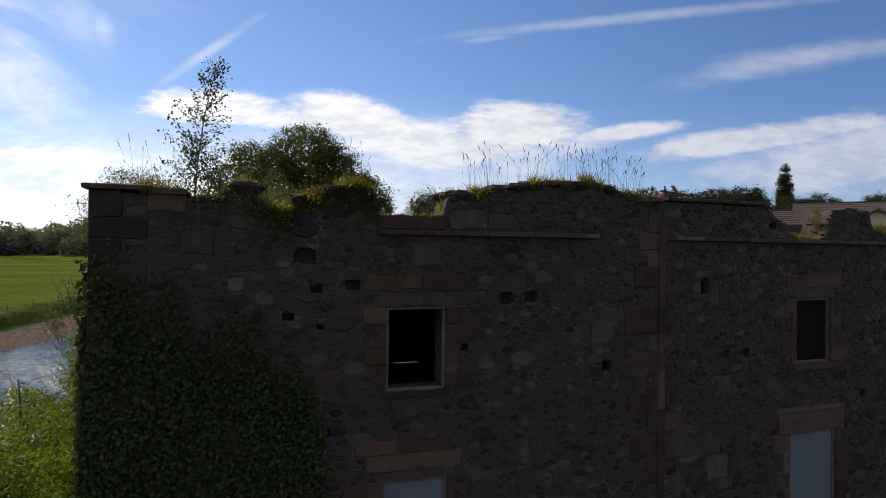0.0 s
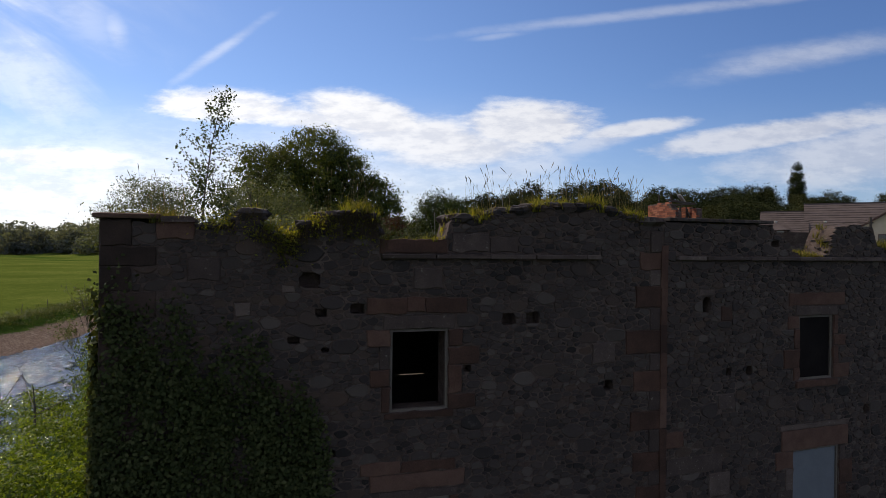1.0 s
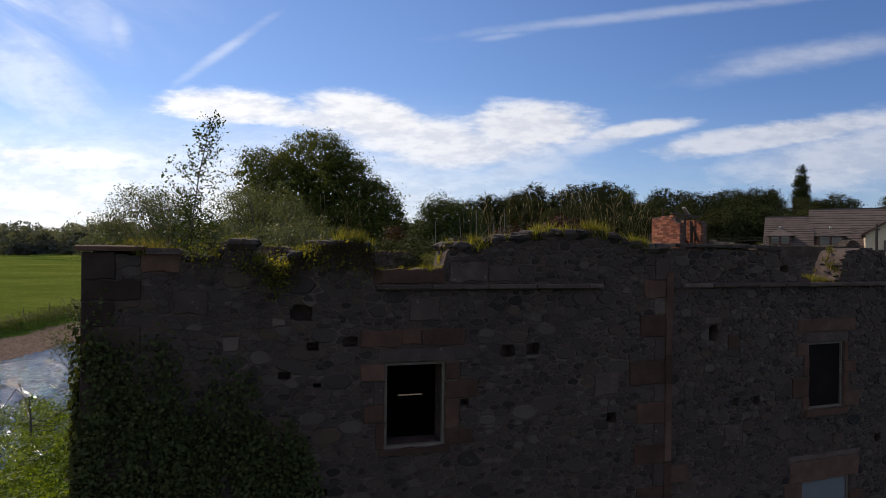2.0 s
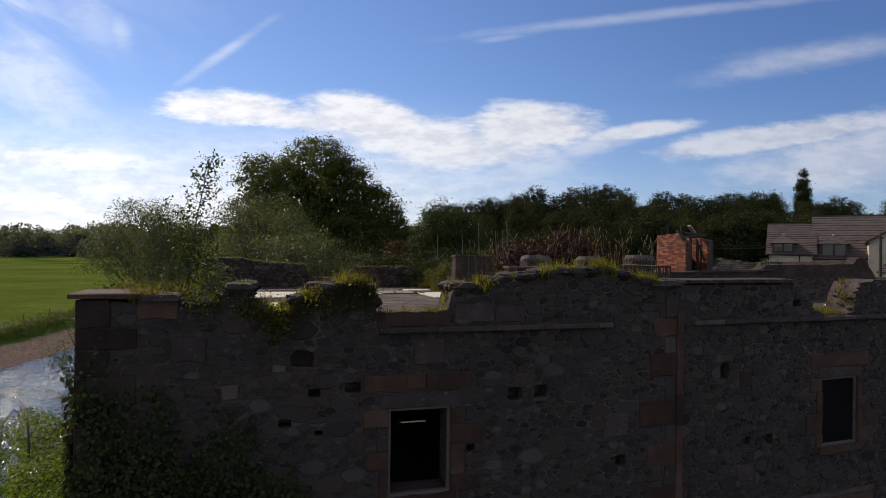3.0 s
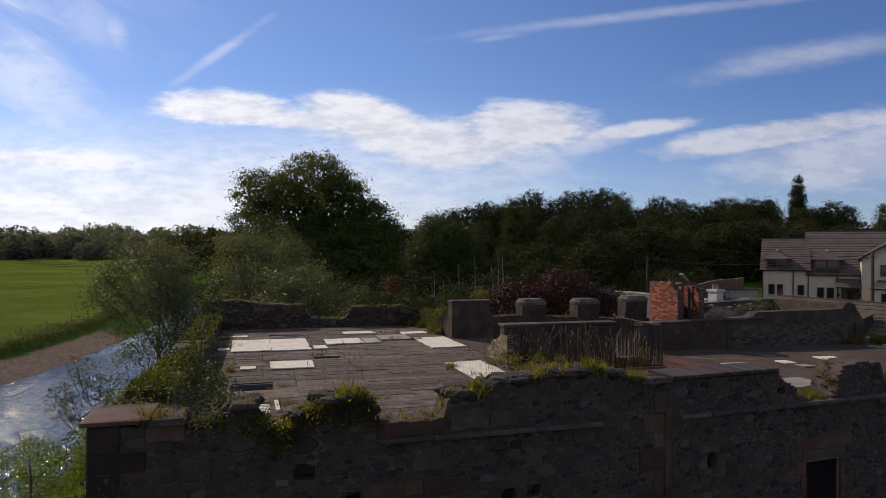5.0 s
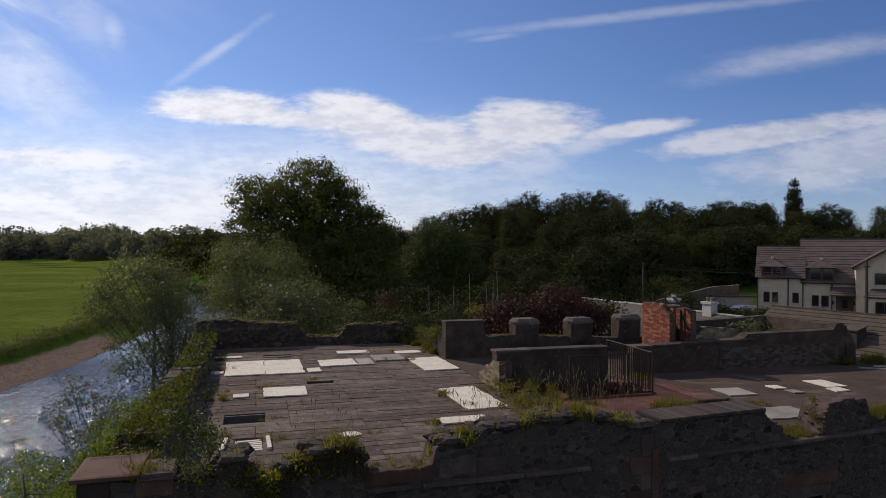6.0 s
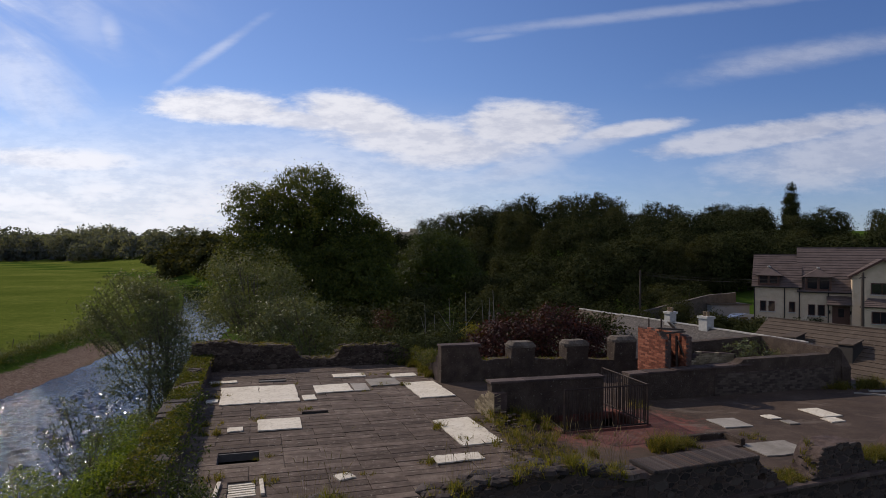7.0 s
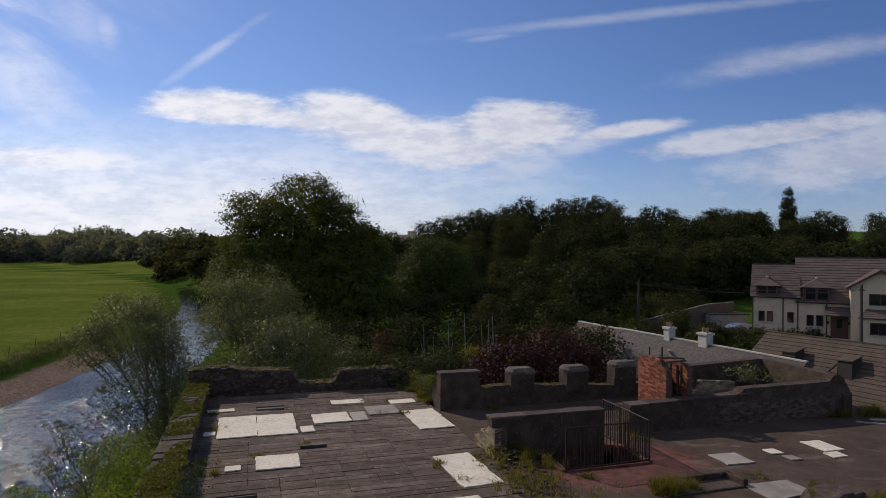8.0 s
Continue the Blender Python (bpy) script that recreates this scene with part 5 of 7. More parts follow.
def big_trees():
    tree("beech_tree", "tall dense broadleaf tree group by the river", (-14.5, 74, 0.5),
         [(-15.2, 74, 14.0, 5.4, 6, 7.6), (-12.0, 75, 11.6, 5.0, 6, 7.6), (-21.8, 73, 15.2, 2.6, 2.8, 4.6), (-18.6, 72, 11.0, 4.6, 5, 7.4), (-8.0, 74, 9.8, 3.2, 5, 6.0), (-12, 72, 6.5, 8, 6, 7), (-16, 70, 6, 7, 6, 6), (-9, 70, 5, 6, 5, 5.5), (-22, 72, 7, 4.5, 4, 5.5)],
         1500, 90, 0.135, 0.52, M_OAK, M_BARK, 101, 0.7, 15, 40, 0.78, wild=1.2, heart=9000)
    tree("birch_tree", "mid-height tree with bright sunlit leaves", (0.5, 84, 2), [(0.5, 84, 10, 5.0, 4.5, 5.0), (-1.5, 82, 7, 4, 4, 5), (3, 84, 7, 4, 4, 5)], 330, 70, 0.13, 0.5, M_BIRCH, M_BARK, 102, 0.35, 10, 20, 0.7, wild=1.2, heart=1600)
    tree("willow_tree", "grey-green willow behind the back parapet", (-10.8, 38, 0.9), [(-11, 38, 8.6, 3.4, 3, 3.4), (-12.4, 38, 6.5, 2.0, 2.6, 3.4), (-8.6, 37, 6.6, 2.8, 2.6, 3.2), (-11, 37, 4, 3.5, 3, 3)], 640, 44, 0.085, 0.36, M_WILLOW, M_TWIG, 103, 0.2, 8, 30, 0.45, 0.3, 0.32, twigs=90, wild=1.3)
    tree("willow_tree", "low leafy willow bush behind the back parapet", (-6.4, 33, 0.9), [(-6.8, 33, 7.0, 2.0, 2.0, 2.5), (-4.6, 33, 6.0, 1.9, 2, 2.3), (-8.6, 33, 6.6, 1.8, 2, 2.8), (-3.0, 32, 5.6, 1.6, 1.8, 2.0), (-6, 32, 4.6, 3.4, 1.8, 2.0)], 620, 40, 0.075, 0.27, M_WILLOW, M_TWIG, 104, 0.14, 6, 22, 0.45, 0.3, 0.34, twigs=60, wild=1.3)
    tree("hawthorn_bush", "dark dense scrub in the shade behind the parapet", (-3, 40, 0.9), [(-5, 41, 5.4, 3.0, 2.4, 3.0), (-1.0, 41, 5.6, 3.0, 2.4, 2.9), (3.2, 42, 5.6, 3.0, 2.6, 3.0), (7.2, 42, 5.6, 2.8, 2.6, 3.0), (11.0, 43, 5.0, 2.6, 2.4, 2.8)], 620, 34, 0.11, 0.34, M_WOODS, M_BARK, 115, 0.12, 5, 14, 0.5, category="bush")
    tree("willow_tree", "open willow leaning over the river bank", (-12.6, 30, -0.3), [(-14.2, 30, 8.7, 2.3, 2.3, 2.2), (-13.0, 30, 8.4, 1.2, 1.8, 2.2), (-15.9, 30, 8.1, 1.2, 1.5, 1.5), (-13.2, 29.5, 6.2, 2.5, 2.2, 2.4), (-11.6, 29, 5.4, 1.4, 2, 2.6), (-12.4, 30, 3.2, 1.8, 2, 2.2), (-10.6, 28, 3.0, 1.6, 1.8, 2.4)], 1000, 36, 0.068, 0.25, M_WILLOW, M_TWIG, 105, 0.12, 8.5, 34, 0.3, 0.2, 0.32, twigs=150, wild=1.4)
    tree("willow_bush", "round grey-green bush near the water", (-18.5, 41, 0.5), [(-18.5, 41, 7.4, 2.2, 2, 2.5), (-18, 41, 5, 2.4, 2, 2.5)], 160, 30, 0.10, 0.3, M_WILLOW, M_TWIG, 106, 0.14, 6, 14, 0.5, 0.2, 0.34)
    tree("riverside_bush", "sunlit leafy bush at the foot of the mill", (-10.6, 19, 0.8), [(-10.6, 20.5, 3.6, 1.1, 1.5, 1.3), (-9.6, 20, 2.8, .9, 1.4, 1.6), (-9.9, 19.5, 1.6, 1.3, 1.8, 1.8), (-11.3, 21, 2.6, .9, 1.4, 1.4), (-11.0, 21, 0.8, 1.2, 1.8, 1.8)], 520, 36, 0.066, 0.18, M_FRESH, M_TWIG, 107, 0.05, 3.0, 8, 0.4, 0.1, 0.4, twigs=16, category="bush")
    tree("riverside_bush", "bright green bramble mound on the bank", (-13.5, 17, 0), [(-10.8, 17, 0.6, 1.5, 2.0, 2.1), (-13.2, 19, -1.0, 1.8, 2.2, 1.9), (-9.4, 14.5, 0.6, 1.6, 2, 2.0), (-11.2, 14, -.2, 1.6, 2.2, 1.9), (-14.4, 23, -1.0, 1.7, 2.2, 1.8), (-12.4, 25, 0.0, 1.8, 2.2, 1.8), (-15.6, 18.5, -2.0, 1.8, 2.2, 1.6), (-17.0, 27, -1.5, 2.0, 2.4, 1.7)], 820, 36, 0.066, 0.19, M_FRESH, M_TWIG, 108, 0.05, 1.5, 5, 0.5, 0.1, 0.45, category="bush")
    tree("riverside_bush", "leafy green scrub along the river bank", (-17, 26, -0.4), [(-23.6, 36, -2.6, 2.3, 2.5, 1.5), (-20, 32, -2.0, 2.4, 2.6, 1.7), (-14, 31, 1.2, 2.0, 3, 2.2), (-17, 36, 0.2, 2.4, 3, 2.2), (-20.5, 40, -1.6, 2.2, 3, 1.8)], 520, 32, 0.09, 0.26, M_FRESH, M_TWIG, 109, 0.06, 2, 6, 0.5, 0.1, 0.4, category="bush")
    tree("plum_bush", "dark red-leaved shrub behind the parapet piers", (5.2, 28.5, 1.5), [(3.8, 28, 7.5, 1.7, 1.5, 1.6), (5.8, 28.4, 7.7, 1.7, 1.5, 1.7), (2.4, 28, 6.9, 1.2, 1.3, 1.3), (7.3, 28.6, 7.2, 1.0, 1.3, 1.4)], 460, 30, 0.075, 0.26, M_PLUM, M_BARK, 110, 0.12, 6.0, 24, 0.5, 0.1, 0.5, twigs=40, category="bush")
    tree("yellow_bush", "small yellow-leaved shrub behind the parapet", (1.6, 29.5, 1.5), [(2.0, 29.5, 7.75, 0.62, 0.5, 0.75)], 36, 24, 0.055, 0.15, M_YELLOW, M_BARK, 111, 0.06, 6.2, 8, 0.4, category="bush")
    tree("bramble", "tangled green brambles behind the back parapet", (-2, 28, 1.2), [(-3.4, 28, 6.8, 1.4, 1.2, 1.5), (-1.2, 28, 6.7, 1.6, 1.2, 1.5), (0.6, 28.4, 6.9, 1.4, 1.2, 1.6), (-2.4, 28.5, 7.4, .5, .5, 1.2)], 420, 32, 0.06, 0.22, M_IVY, M_BARK, 112, 0.06, 4.8, 14, 0.5, category="bush")
    tree("rowan_bush", "rust-brown withered shrub behind the parapet", (-2.2, 30, 1.2), [(-2.3, 30, 7.8, 0.55, 0.5, 1.3)], 60, 20, 0.05, 0.16, M_RUST, M_BARK, 113, 0.05, 6.4, 10, 0.4, category="bush")
    # bare upright branches
    rng = np.random.default_rng(7)
    t = thing("dead_tree", "bare dead branches standing among the shrubs", "tree")
    for i in range(9):
        s = Shape()
        x, y = rng.uniform(-0.2, 3.4), 30 + rng.uniform(-.6, .6)
        h = rng.uniform(8.4, 10.3)
        a = np.array([x, y, 2.0])
        b = np.array([x + rng.normal() * .4, y, h])
        s.tube([a, (a + b) / 2 + rng.normal(size=3) * .15, b], [.06, .04, .012], 5, False)
        c = a + (b - a) * .8
        s.tube([c, c + np.array([rng.normal() * .5, 0, .9])], [.022, .008], 4, False)
        part("branch", s, M_DEADWOOD, t)
    tree("willow_sapling", "sparse young willow standing by the water", (-14.2, 26, -1.8), [(-14.9, 26, 4.9, .9, .8, 1.1), (-13.7, 26, 4.0, 1.0, .9, 1.1), (-15.6, 26, 3.6, .7, .7, .9), (-14.2, 26, 2.2, 1.4, 1, 1.4)], 150, 16, 0.062, 0.15, M_WILLOW, M_TWIG, 116, 0.05, 5.0, 20, 0.25, 0.1, 0.34, twigs=70, wild=1.4)
    tree("wall_bush", "leafy weeds and brambles smothering the return wall", (9.45, 15.2, 7.0), [(9.42, 13.9, 7.75, .30, .5, .35), (9.42, 14.8, 7.45, .36, .7, .42), (9.42, 15.8, 7.30, .38, .7, .42), (9.42, 16.8, 7.40, .34, .5, .40)], 200, 22, 0.034, 0.10, M_MOSS, M_TWIG, 117, 0.015, .7, 12, 0.3, 0.2, 0.5, MILL, category="weeds", wild=1.3)
    # slim poplar
    tree("poplar_tree", "tall slim poplar beyond the houses", (79.4, 138, 8), [(79.5, 138, 24.8, 0.9, 0.9, 3.3), (79.5, 138, 21.0, 1.6, 1.6, 4.4), (79.4, 138, 17.6, 1.9, 1.9, 4.4), (79.3, 138, 14.5, 1.8, 1.8, 5.0)], 380, 44, 0.17, 0.36, M_WOODS, M_BARK, 114, 0.4, 16, 14, 0.4)


def woods():
    """Mixed woodland on the slope behind, from a few trees set out many times."""
    rng = np.random.default_rng(77)
    kinds = []
    specs = [([(0, 0, 7.0, 4.2, 4.2, 4.6), (1.6, 0, 5.0, 3.2, 3.6, 4.0), (-2, 0.5, 5.4, 3.0, 3.2, 4.0), (0, 0, 2.2, 3.6, 3.4, 2.6)], M_WOODS, 201), ([(0, 0, 6.6, 3.4, 3.4, 5.2), (0.8, 0, 4.0, 3.6, 3.4, 3.6), (0, 0, 1.8, 3.4, 3, 2.2)], M_WOODS, 202),
             ([(0, 0, 6.2, 4.8, 4.6, 3.9), (-3, 0, 4.8, 2.8, 3.0, 3.4), (3.0, 0, 5.2, 2.6, 3, 3.4), (0, 0, 2.2, 4.2, 3.6, 2.6)], M_WOODS, 203), ([(0, 0, 6.4, 2.6, 2.6, 5.6), (0, 0, 3.6, 3.2, 3, 3.2), (0, 0, 1.6, 3, 3, 2)], M_HAZEL, 204)]
    for lobes, mat, seed in specs:
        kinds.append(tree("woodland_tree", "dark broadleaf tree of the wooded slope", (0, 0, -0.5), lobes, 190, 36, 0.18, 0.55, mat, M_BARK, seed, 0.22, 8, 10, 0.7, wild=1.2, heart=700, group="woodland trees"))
    rows = []
    for k in range(15):
        rows.append((-6 + k * 5.4 + rng.uniform(-1.5, 1.5), 102 + rng.uniform(-7, 7), rng.uniform(7.5, 9.5)))
    for k in range(17):
        rows.append((-4 + k * 6.2 + rng.uniform(-2, 2), 132 + rng.uniform(-8, 8), rng.uniform(8.5, 11)))
    for k in range(20):
        rows.append((-8 + k * 7.0 + rng.uniform(-2, 2), 170 + rng.uniform(-10, 10), rng.uniform(10, 13.5)))
    crest = [(-30, 20.0), (-16, 21.0), (-12, 18.4), (-6, 18.6), (-1.4, 23), (6.6, 26.8), (18.8, 28.2), (26.8, 30.4), (33, 32.2), (43, 29.8), (50, 31.6), (63, 31.6), (70, 28.0), (80, 25.2), (96, 26.8), (112, 26.8), (122, 20), (160, 18)]
    for k in range(27):
        x, y = -22 + k * 6.2 + rng.uniform(-1.5, 1.5), 222 + rng.uniform(-4, 4)
        rows.append((x, y, lerp_profile(crest, x) + rng.uniform(-1.4, 0.9) - float(land(x, y))))
    for k in range(10):
        rows.append((-62 + k * 8.6 + rng.uniform(-3, 3), 345 + rng.uniform(-10, 10), rng.uniform(11, 15)))
    for x, y in ((5, 66), (9, 70), (13, 76), (17, 72), (7, 78), (-1, 68), (22, 84), (12, 62), (28, 92), (34, 96), (40, 100), (48, 104), (56, 108), (63, 112)):
        rows.append((x + rng.uniform(-1, 1), y, rng.uniform(6.5, 9) if y < 80 else rng.uniform(8, 10)))
    for k in range(16):
        rows.append((10 + k * 3.6 + rng.uniform(-1, 1), 80 + k * 1.5 + rng.uniform(-2, 2), rng.uniform(6.5, 9.5)))
    for x, y, h in ((85, 142, 9.0), (92, 142, 5.6), (100, 138, 4.6), (104, 128, 4.2), (110, 134, 5.6), (74, 142, 11), (69, 136, 12), (64, 132, 11), (118, 140, 5.5), (58, 128, 11), (96, 150, 5), (72, 150, 10), (124, 138, 5), (130, 150, 6)):
        rows.append((x, y, h))
    used = [False] * len(kinds)
    for x, y, h in rows:
        k = int(rng.integers(len(kinds)))
        sc = h / 11.3
        m = pose(x, y, float(land(x, y)), 0, 0, float(rng.uniform(0, 360))) @ Matrix.Diagonal((sc * rng.uniform(.9, 1.25), sc * rng.uniform(.9, 1.2), sc, 1))
        if not used[k]:
            kinds[k].matrix_basis = m
            used[k] = True
        else:
            c = copy_thing(kinds[k], Matrix.Identity(4))
            c.matrix_basis = m


def far_woods():
    rng = np.random.default_rng(88)
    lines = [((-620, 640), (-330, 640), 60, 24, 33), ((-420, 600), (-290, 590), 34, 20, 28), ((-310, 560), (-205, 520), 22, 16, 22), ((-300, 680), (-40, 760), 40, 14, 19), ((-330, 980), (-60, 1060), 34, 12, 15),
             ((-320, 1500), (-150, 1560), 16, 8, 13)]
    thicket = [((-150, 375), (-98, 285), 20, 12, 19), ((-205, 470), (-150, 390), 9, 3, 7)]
    for name, mat, rows, label in (("far_woods", M_HAZED, lines, "distant line of trees beyond the meadow"), ("riverside_woods", M_HAZEL, thicket, "dark thicket where the river turns away")):
        pts, outs = [], []
        for a, b, n, h0, h1 in rows:
            for i in range(n):
                t = (i + rng.uniform(-.4, .4)) / n
                x, y = a[0] + (b[0] - a[0]) * t + rng.normal() * 6, a[1] + (b[1] - a[1]) * t + rng.normal() * 8
                h = rng.uniform(h0, h1)
                z0 = float(land(x, y))
                lob = [(x, y, z0 + h * .55, h * .42, h * .42, h * .46), (x + rng.normal() * 2, y, z0 + h * .3, h * .45, h * .4, h * .3), (x + rng.normal() * 3, y - 2, z0 + h * .14, h * .5, h * .3, h * .17)]
                p, _, o = clumped(lob, 60, 11, 1.5, rng, 0.72)
                pts.append(p)
                outs.append(o)
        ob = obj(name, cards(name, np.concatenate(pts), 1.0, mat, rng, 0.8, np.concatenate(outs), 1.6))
        tagged(ob, label, "woods", kind="stuff")


def wall_plants():
    """Grass, weeds and moss on the broken wall heads and in the joints of the roof."""
    rng = np.random.default_rng(99)
    top = ragged(FRONT_TOP, 0.075, 1)
    etop = ragged(EAST_TOP, 0.035, 2)
    spots = []
    for _ in range(170):
        u = rng.choice([rng.uniform(0.7, 4.2), rng.uniform(4.2, 5.3), rng.uniform(5.4, 9.3)], p=[.56, .19, .25])
        v = rng.uniform(0.03, 0.56)
        q = rng.uniform(0.3, 1.0)
        spots.append((u, v, top(u) - 0.02, q * (0.6 if 4.2 < u < 5.3 else 1.0)))
    lush = [(rng.normal(u, s), rng.uniform(-.03, .4), q * rng.uniform(.5, 1.2)) for u, s, n, q in ((1.15, .15, 9, .8), (1.75, .1, 8, .9), (2.3, .12, 10, 1.1), (2.95, .16, 14, .9), (3.35, .08, 8, .7), (3.85, .10, 10, 1.2), (4.5, .12, 9, .5), (5.0, .12, 9, .5), (5.4, .08, 8, .9), (5.9, .10, 13, 1.1), (6.4, .12, 10, .8), (6.9, .12, 13, 1.2), (7.4, .08, 10, .9), (7.95, .14, 15, 1.3), (8.35, .1, 8, .8), (8.75, .12, 13, 1.1)) for _ in range(n)]
    tagged(blades("grass", [(u, v, top(min(max(u, .4), 9.2)) - .03, q) for u, v, q in lush], M_LUSH, rng, None, 21, 0.21, 0.06, 0.007, 0.45, MILL), "fresh sunlit grass on the wall head", "grass", kind="stuff")
    for u, q in ((5.95, 1.2), (6.9, 1.2), (7.9, 1.4), (8.7, 1.1), (1.0, 1.2), (1.15, 1.3), (2.5, 1.3), (3.3, 1.2), (3.9, 1.2)):
        spots += [(u + rng.normal() * .06, rng.uniform(-.02, .3), top(u), q) for _ in range(4)]
    g = blades("grass", spots, M_GRASS, rng, None, 24, 0.20, 0.08, 0.006, 0.5, MILL)
    tagged(g, "yellow-green grass tufts on the broken wall head", "grass", kind="stuff")
    spots = []
    for u0, n, q in ((3.45, 60, .8), (3.9, 40, .8), (4.0, 26, .7), (0.2, 0, 1), (1.45, 30, .6)):
        spots += [(u0 + rng.normal() * .2, rng.uniform(2.9, 3.1) * 0, etop(max(0.0, u0)) - .02, q) for _ in range(n)]
    spots = [(u, rng.uniform(0.02, 0.55), etop(u) - .02, q * rng.uniform(.5, 1.2)) for u, _, _, q in spots] + [(rng.uniform(5.6, 6.8), rng.uniform(.0, .55), 7.55, rng.uniform(.6, 1.3)) for _ in range(50)]
    tagged(blades("grass", spots, M_GRASS, rng, None, 30, 0.20, 0.08, 0.006, 0.5, EAST), "grass tufts in the gaps of the wing parapet", "grass", kind="stuff")
    # tall seeding stems
    v = Shape()
    for _ in range(150):
        u = rng.choice([rng.uniform(5.7, 9.2), rng.uniform(3.2, 4.3), rng.uniform(0.7, 1.6)], p=[.75, .15, .10])
        b = np.array([u, rng.uniform(.1, .6), top(min(u, 9.2)) - .02])
        h = rng.uniform(.35, .85)
        d = rng.normal(size=2) * .22
        mid, tip = b + np.array([d[0] * h * .3, d[1] * h * .3, h * .55]), b + np.array([d[0] * h, d[1] * h, h])
        v.tube([b, mid, tip], [.0022, .0018, .0012], 3, False)
        v.tube([tip - (tip - mid) * .3, tip - (tip - mid) * .12, tip], [.002, .007, .002], 4, False)
    st = obj("seeding_grass", v.mesh("seeding_grass", M_STRAW), None, MILL)
    tagged(st, "thin dry grass stems with seed heads on the wall", "grass", kind="stuff")
    # hanging weeds on the front
    rg = np.random.default_rng(5)
    p = []
    for u, z, su, sz, n in ((2.35, 7.66, .14, .12, 200), (2.78, 7.50, .12, .15, 620), (3.3, 7.75, .2, .10, 260), (1.75, 7.78, .14, .10, 200), (3.85, 7.7, .12, .16, 220)):
        q = rg.normal(size=(n, 3)) * np.array([su, .09, sz]) + np.array([u, -.02, z])
        p.append(q)
    ob = obj("wall_weeds", cards("wall_weeds", np.concatenate(p), 0.028, M_LUSH, rg, 0.5), None, MILL)
    tagged(ob, "leafy weeds hanging over the broken wall head", "weeds", kind="stuff")
    # dry grass hanging over the edge
    v = Shape()
    for u0, su, n, ln in ((2.2, .18, 70, .28), (2.75, .18, 130, .42), (3.3, .18, 110, .34), (3.8, .16, 150, .48), (4.1, .06, 60, .40), (7.0, .5, 60, .16), (8.4, .3, 50, .18)):
        for _ in range(n):
            u = rg.normal(u0, su)
            a = np.array([u, rg.uniform(-.02, .12), top(min(max(u, .4), 9.2)) + .02])
            q = ln * rg.uniform(.4, 1.2)
            b = a + np.array([rg.normal() * .06, -.10 - .06 * rg.random(), .06 - q * .35])
            c = b + np.array([rg.normal() * .05, -.02 * rg.random(), -q * .65])
            v.tube([a, b, c], [.0035, .003, .001], 3, False)
    tagged(obj("dry_grass", v.mesh("dry_grass", M_DRY), None, MILL), "dry brown grass hanging over the broken wall head", "grass", kind="stuff")
    # moss and grass along the river-side wall
    spots = []
    for _ in range(560):
        w = rng.uniform(0.9, 17.2)
        spots.append((rng.uniform(EDGE, 1.1), w, LEFT_TOP(w) + 0.05 if rng.uniform() < .82 else ROOF, rng.uniform(.25, .9)))
    tagged(blades("grass", spots, M_GRASS, rng, None, 26, 0.13, 0.12, 0.006, 0.7, MILL), "mossy grass along the river-side wall head", "grass", kind="stuff")
    c = np.stack([rg.uniform(EDGE, EDGE + 0.8, 26000), rg.uniform(0.9, 17.2, 26000), np.zeros(26000)], 1)
    c[:, 2] = [LEFT_TOP(w) + 0.07 + 0.03 * rg.normal() for w in c[:, 1]]
    keep = np.array([noise.noise(Vector((a * 1.3, b * 0.8, 4.2))) > -0.22 for a, b, _ in c])
    ob = obj("moss", cards("moss", c[keep], 0.03, M_MOSS, rg, 0.7), None, MILL)
    tagged(ob, "cushions of moss on the wall head", "moss", kind="stuff")
    # weeds in roof joints, round boards and at wall feet
    spots = []
    for u, w, n, q in ((2.75, 9.4, 6, .6), (4.3, 10.1, 6, .6), (2.9, 6.0, 5, .5), (2.95, 4.3, 8, .7), (1.8, 4.7, 8, .6), (7.65, 7.3, 8, .8), (7.8, 6.0, 6, .6), (8.0, 12.7, 6, .6), (6.9, 14.9, 6, .5), (7.8, 14.9, 6, .5), (3.9, 13.9, 4, .5), (4.95, 4.2, 5, .5), (6.5, 4.6, 5, .6), (9.0, 7.6, 6, .7), (10.6, 6.3, 18, .8)) + ((11.1, 5.2, 10, .6), (14.3, 7.7, 10, .8), (15.4, 4.1, 8, .6), (13.2, 4.1, 24, .8), (12.5, 3.8, 30, 1.5), (13.1, 3.8, 16, 1.2), (7.0, 13.0, 5, .5), (6.6, 12.2, 3, .4), (1.6, 8.2, 8, .7), (1.5, 9.0, 8, .6), (1.4, 12.5, 8, .7), (1.3, 14.5, 8, .7), (9.2, 16.2, 26, 1.1), (9.4, 15.0, 26, 1.2), (9.4, 14.2, 20, 1.0), (9.0, 16.8, 18, 1.0), (11.4, 12.4, 10, .6), (5.5, 1.0, 26, .6), (4.6, 0.9, 26, .6), (16.4, 3.0, 16, .7), (24.4, 8.0, 26, 1.5), (24.9, 7.2, 22, 1.4), (23.4, 8.1, 14, 1.2), (23.0, 8.2, 8, .8), (14.8, 8.2, 8, .8), (9.9, 7.2, 22, 1.6), (10.3, 7.0, 12, 1.2), (9.6, 8.0, 16, 1.3)):
        spots += [(u + rng.normal() * .16, w + rng.normal() * .12, ROOF, q * rng.uniform(.7, 1.7)) for _ in range(n)]
    for _ in range(120):
        spots.append((rng.uniform(1.1, 9.2), rng.uniform(.8, 17), ROOF, rng.uniform(.12, .3)))
    tagged(blades("grass", spots, M_GRASS, rng, None, 26, 0.22, 0.08, 0.006, 0.6, MILL), "small weeds in the joints of the flat roof", "grass", kind="stuff")
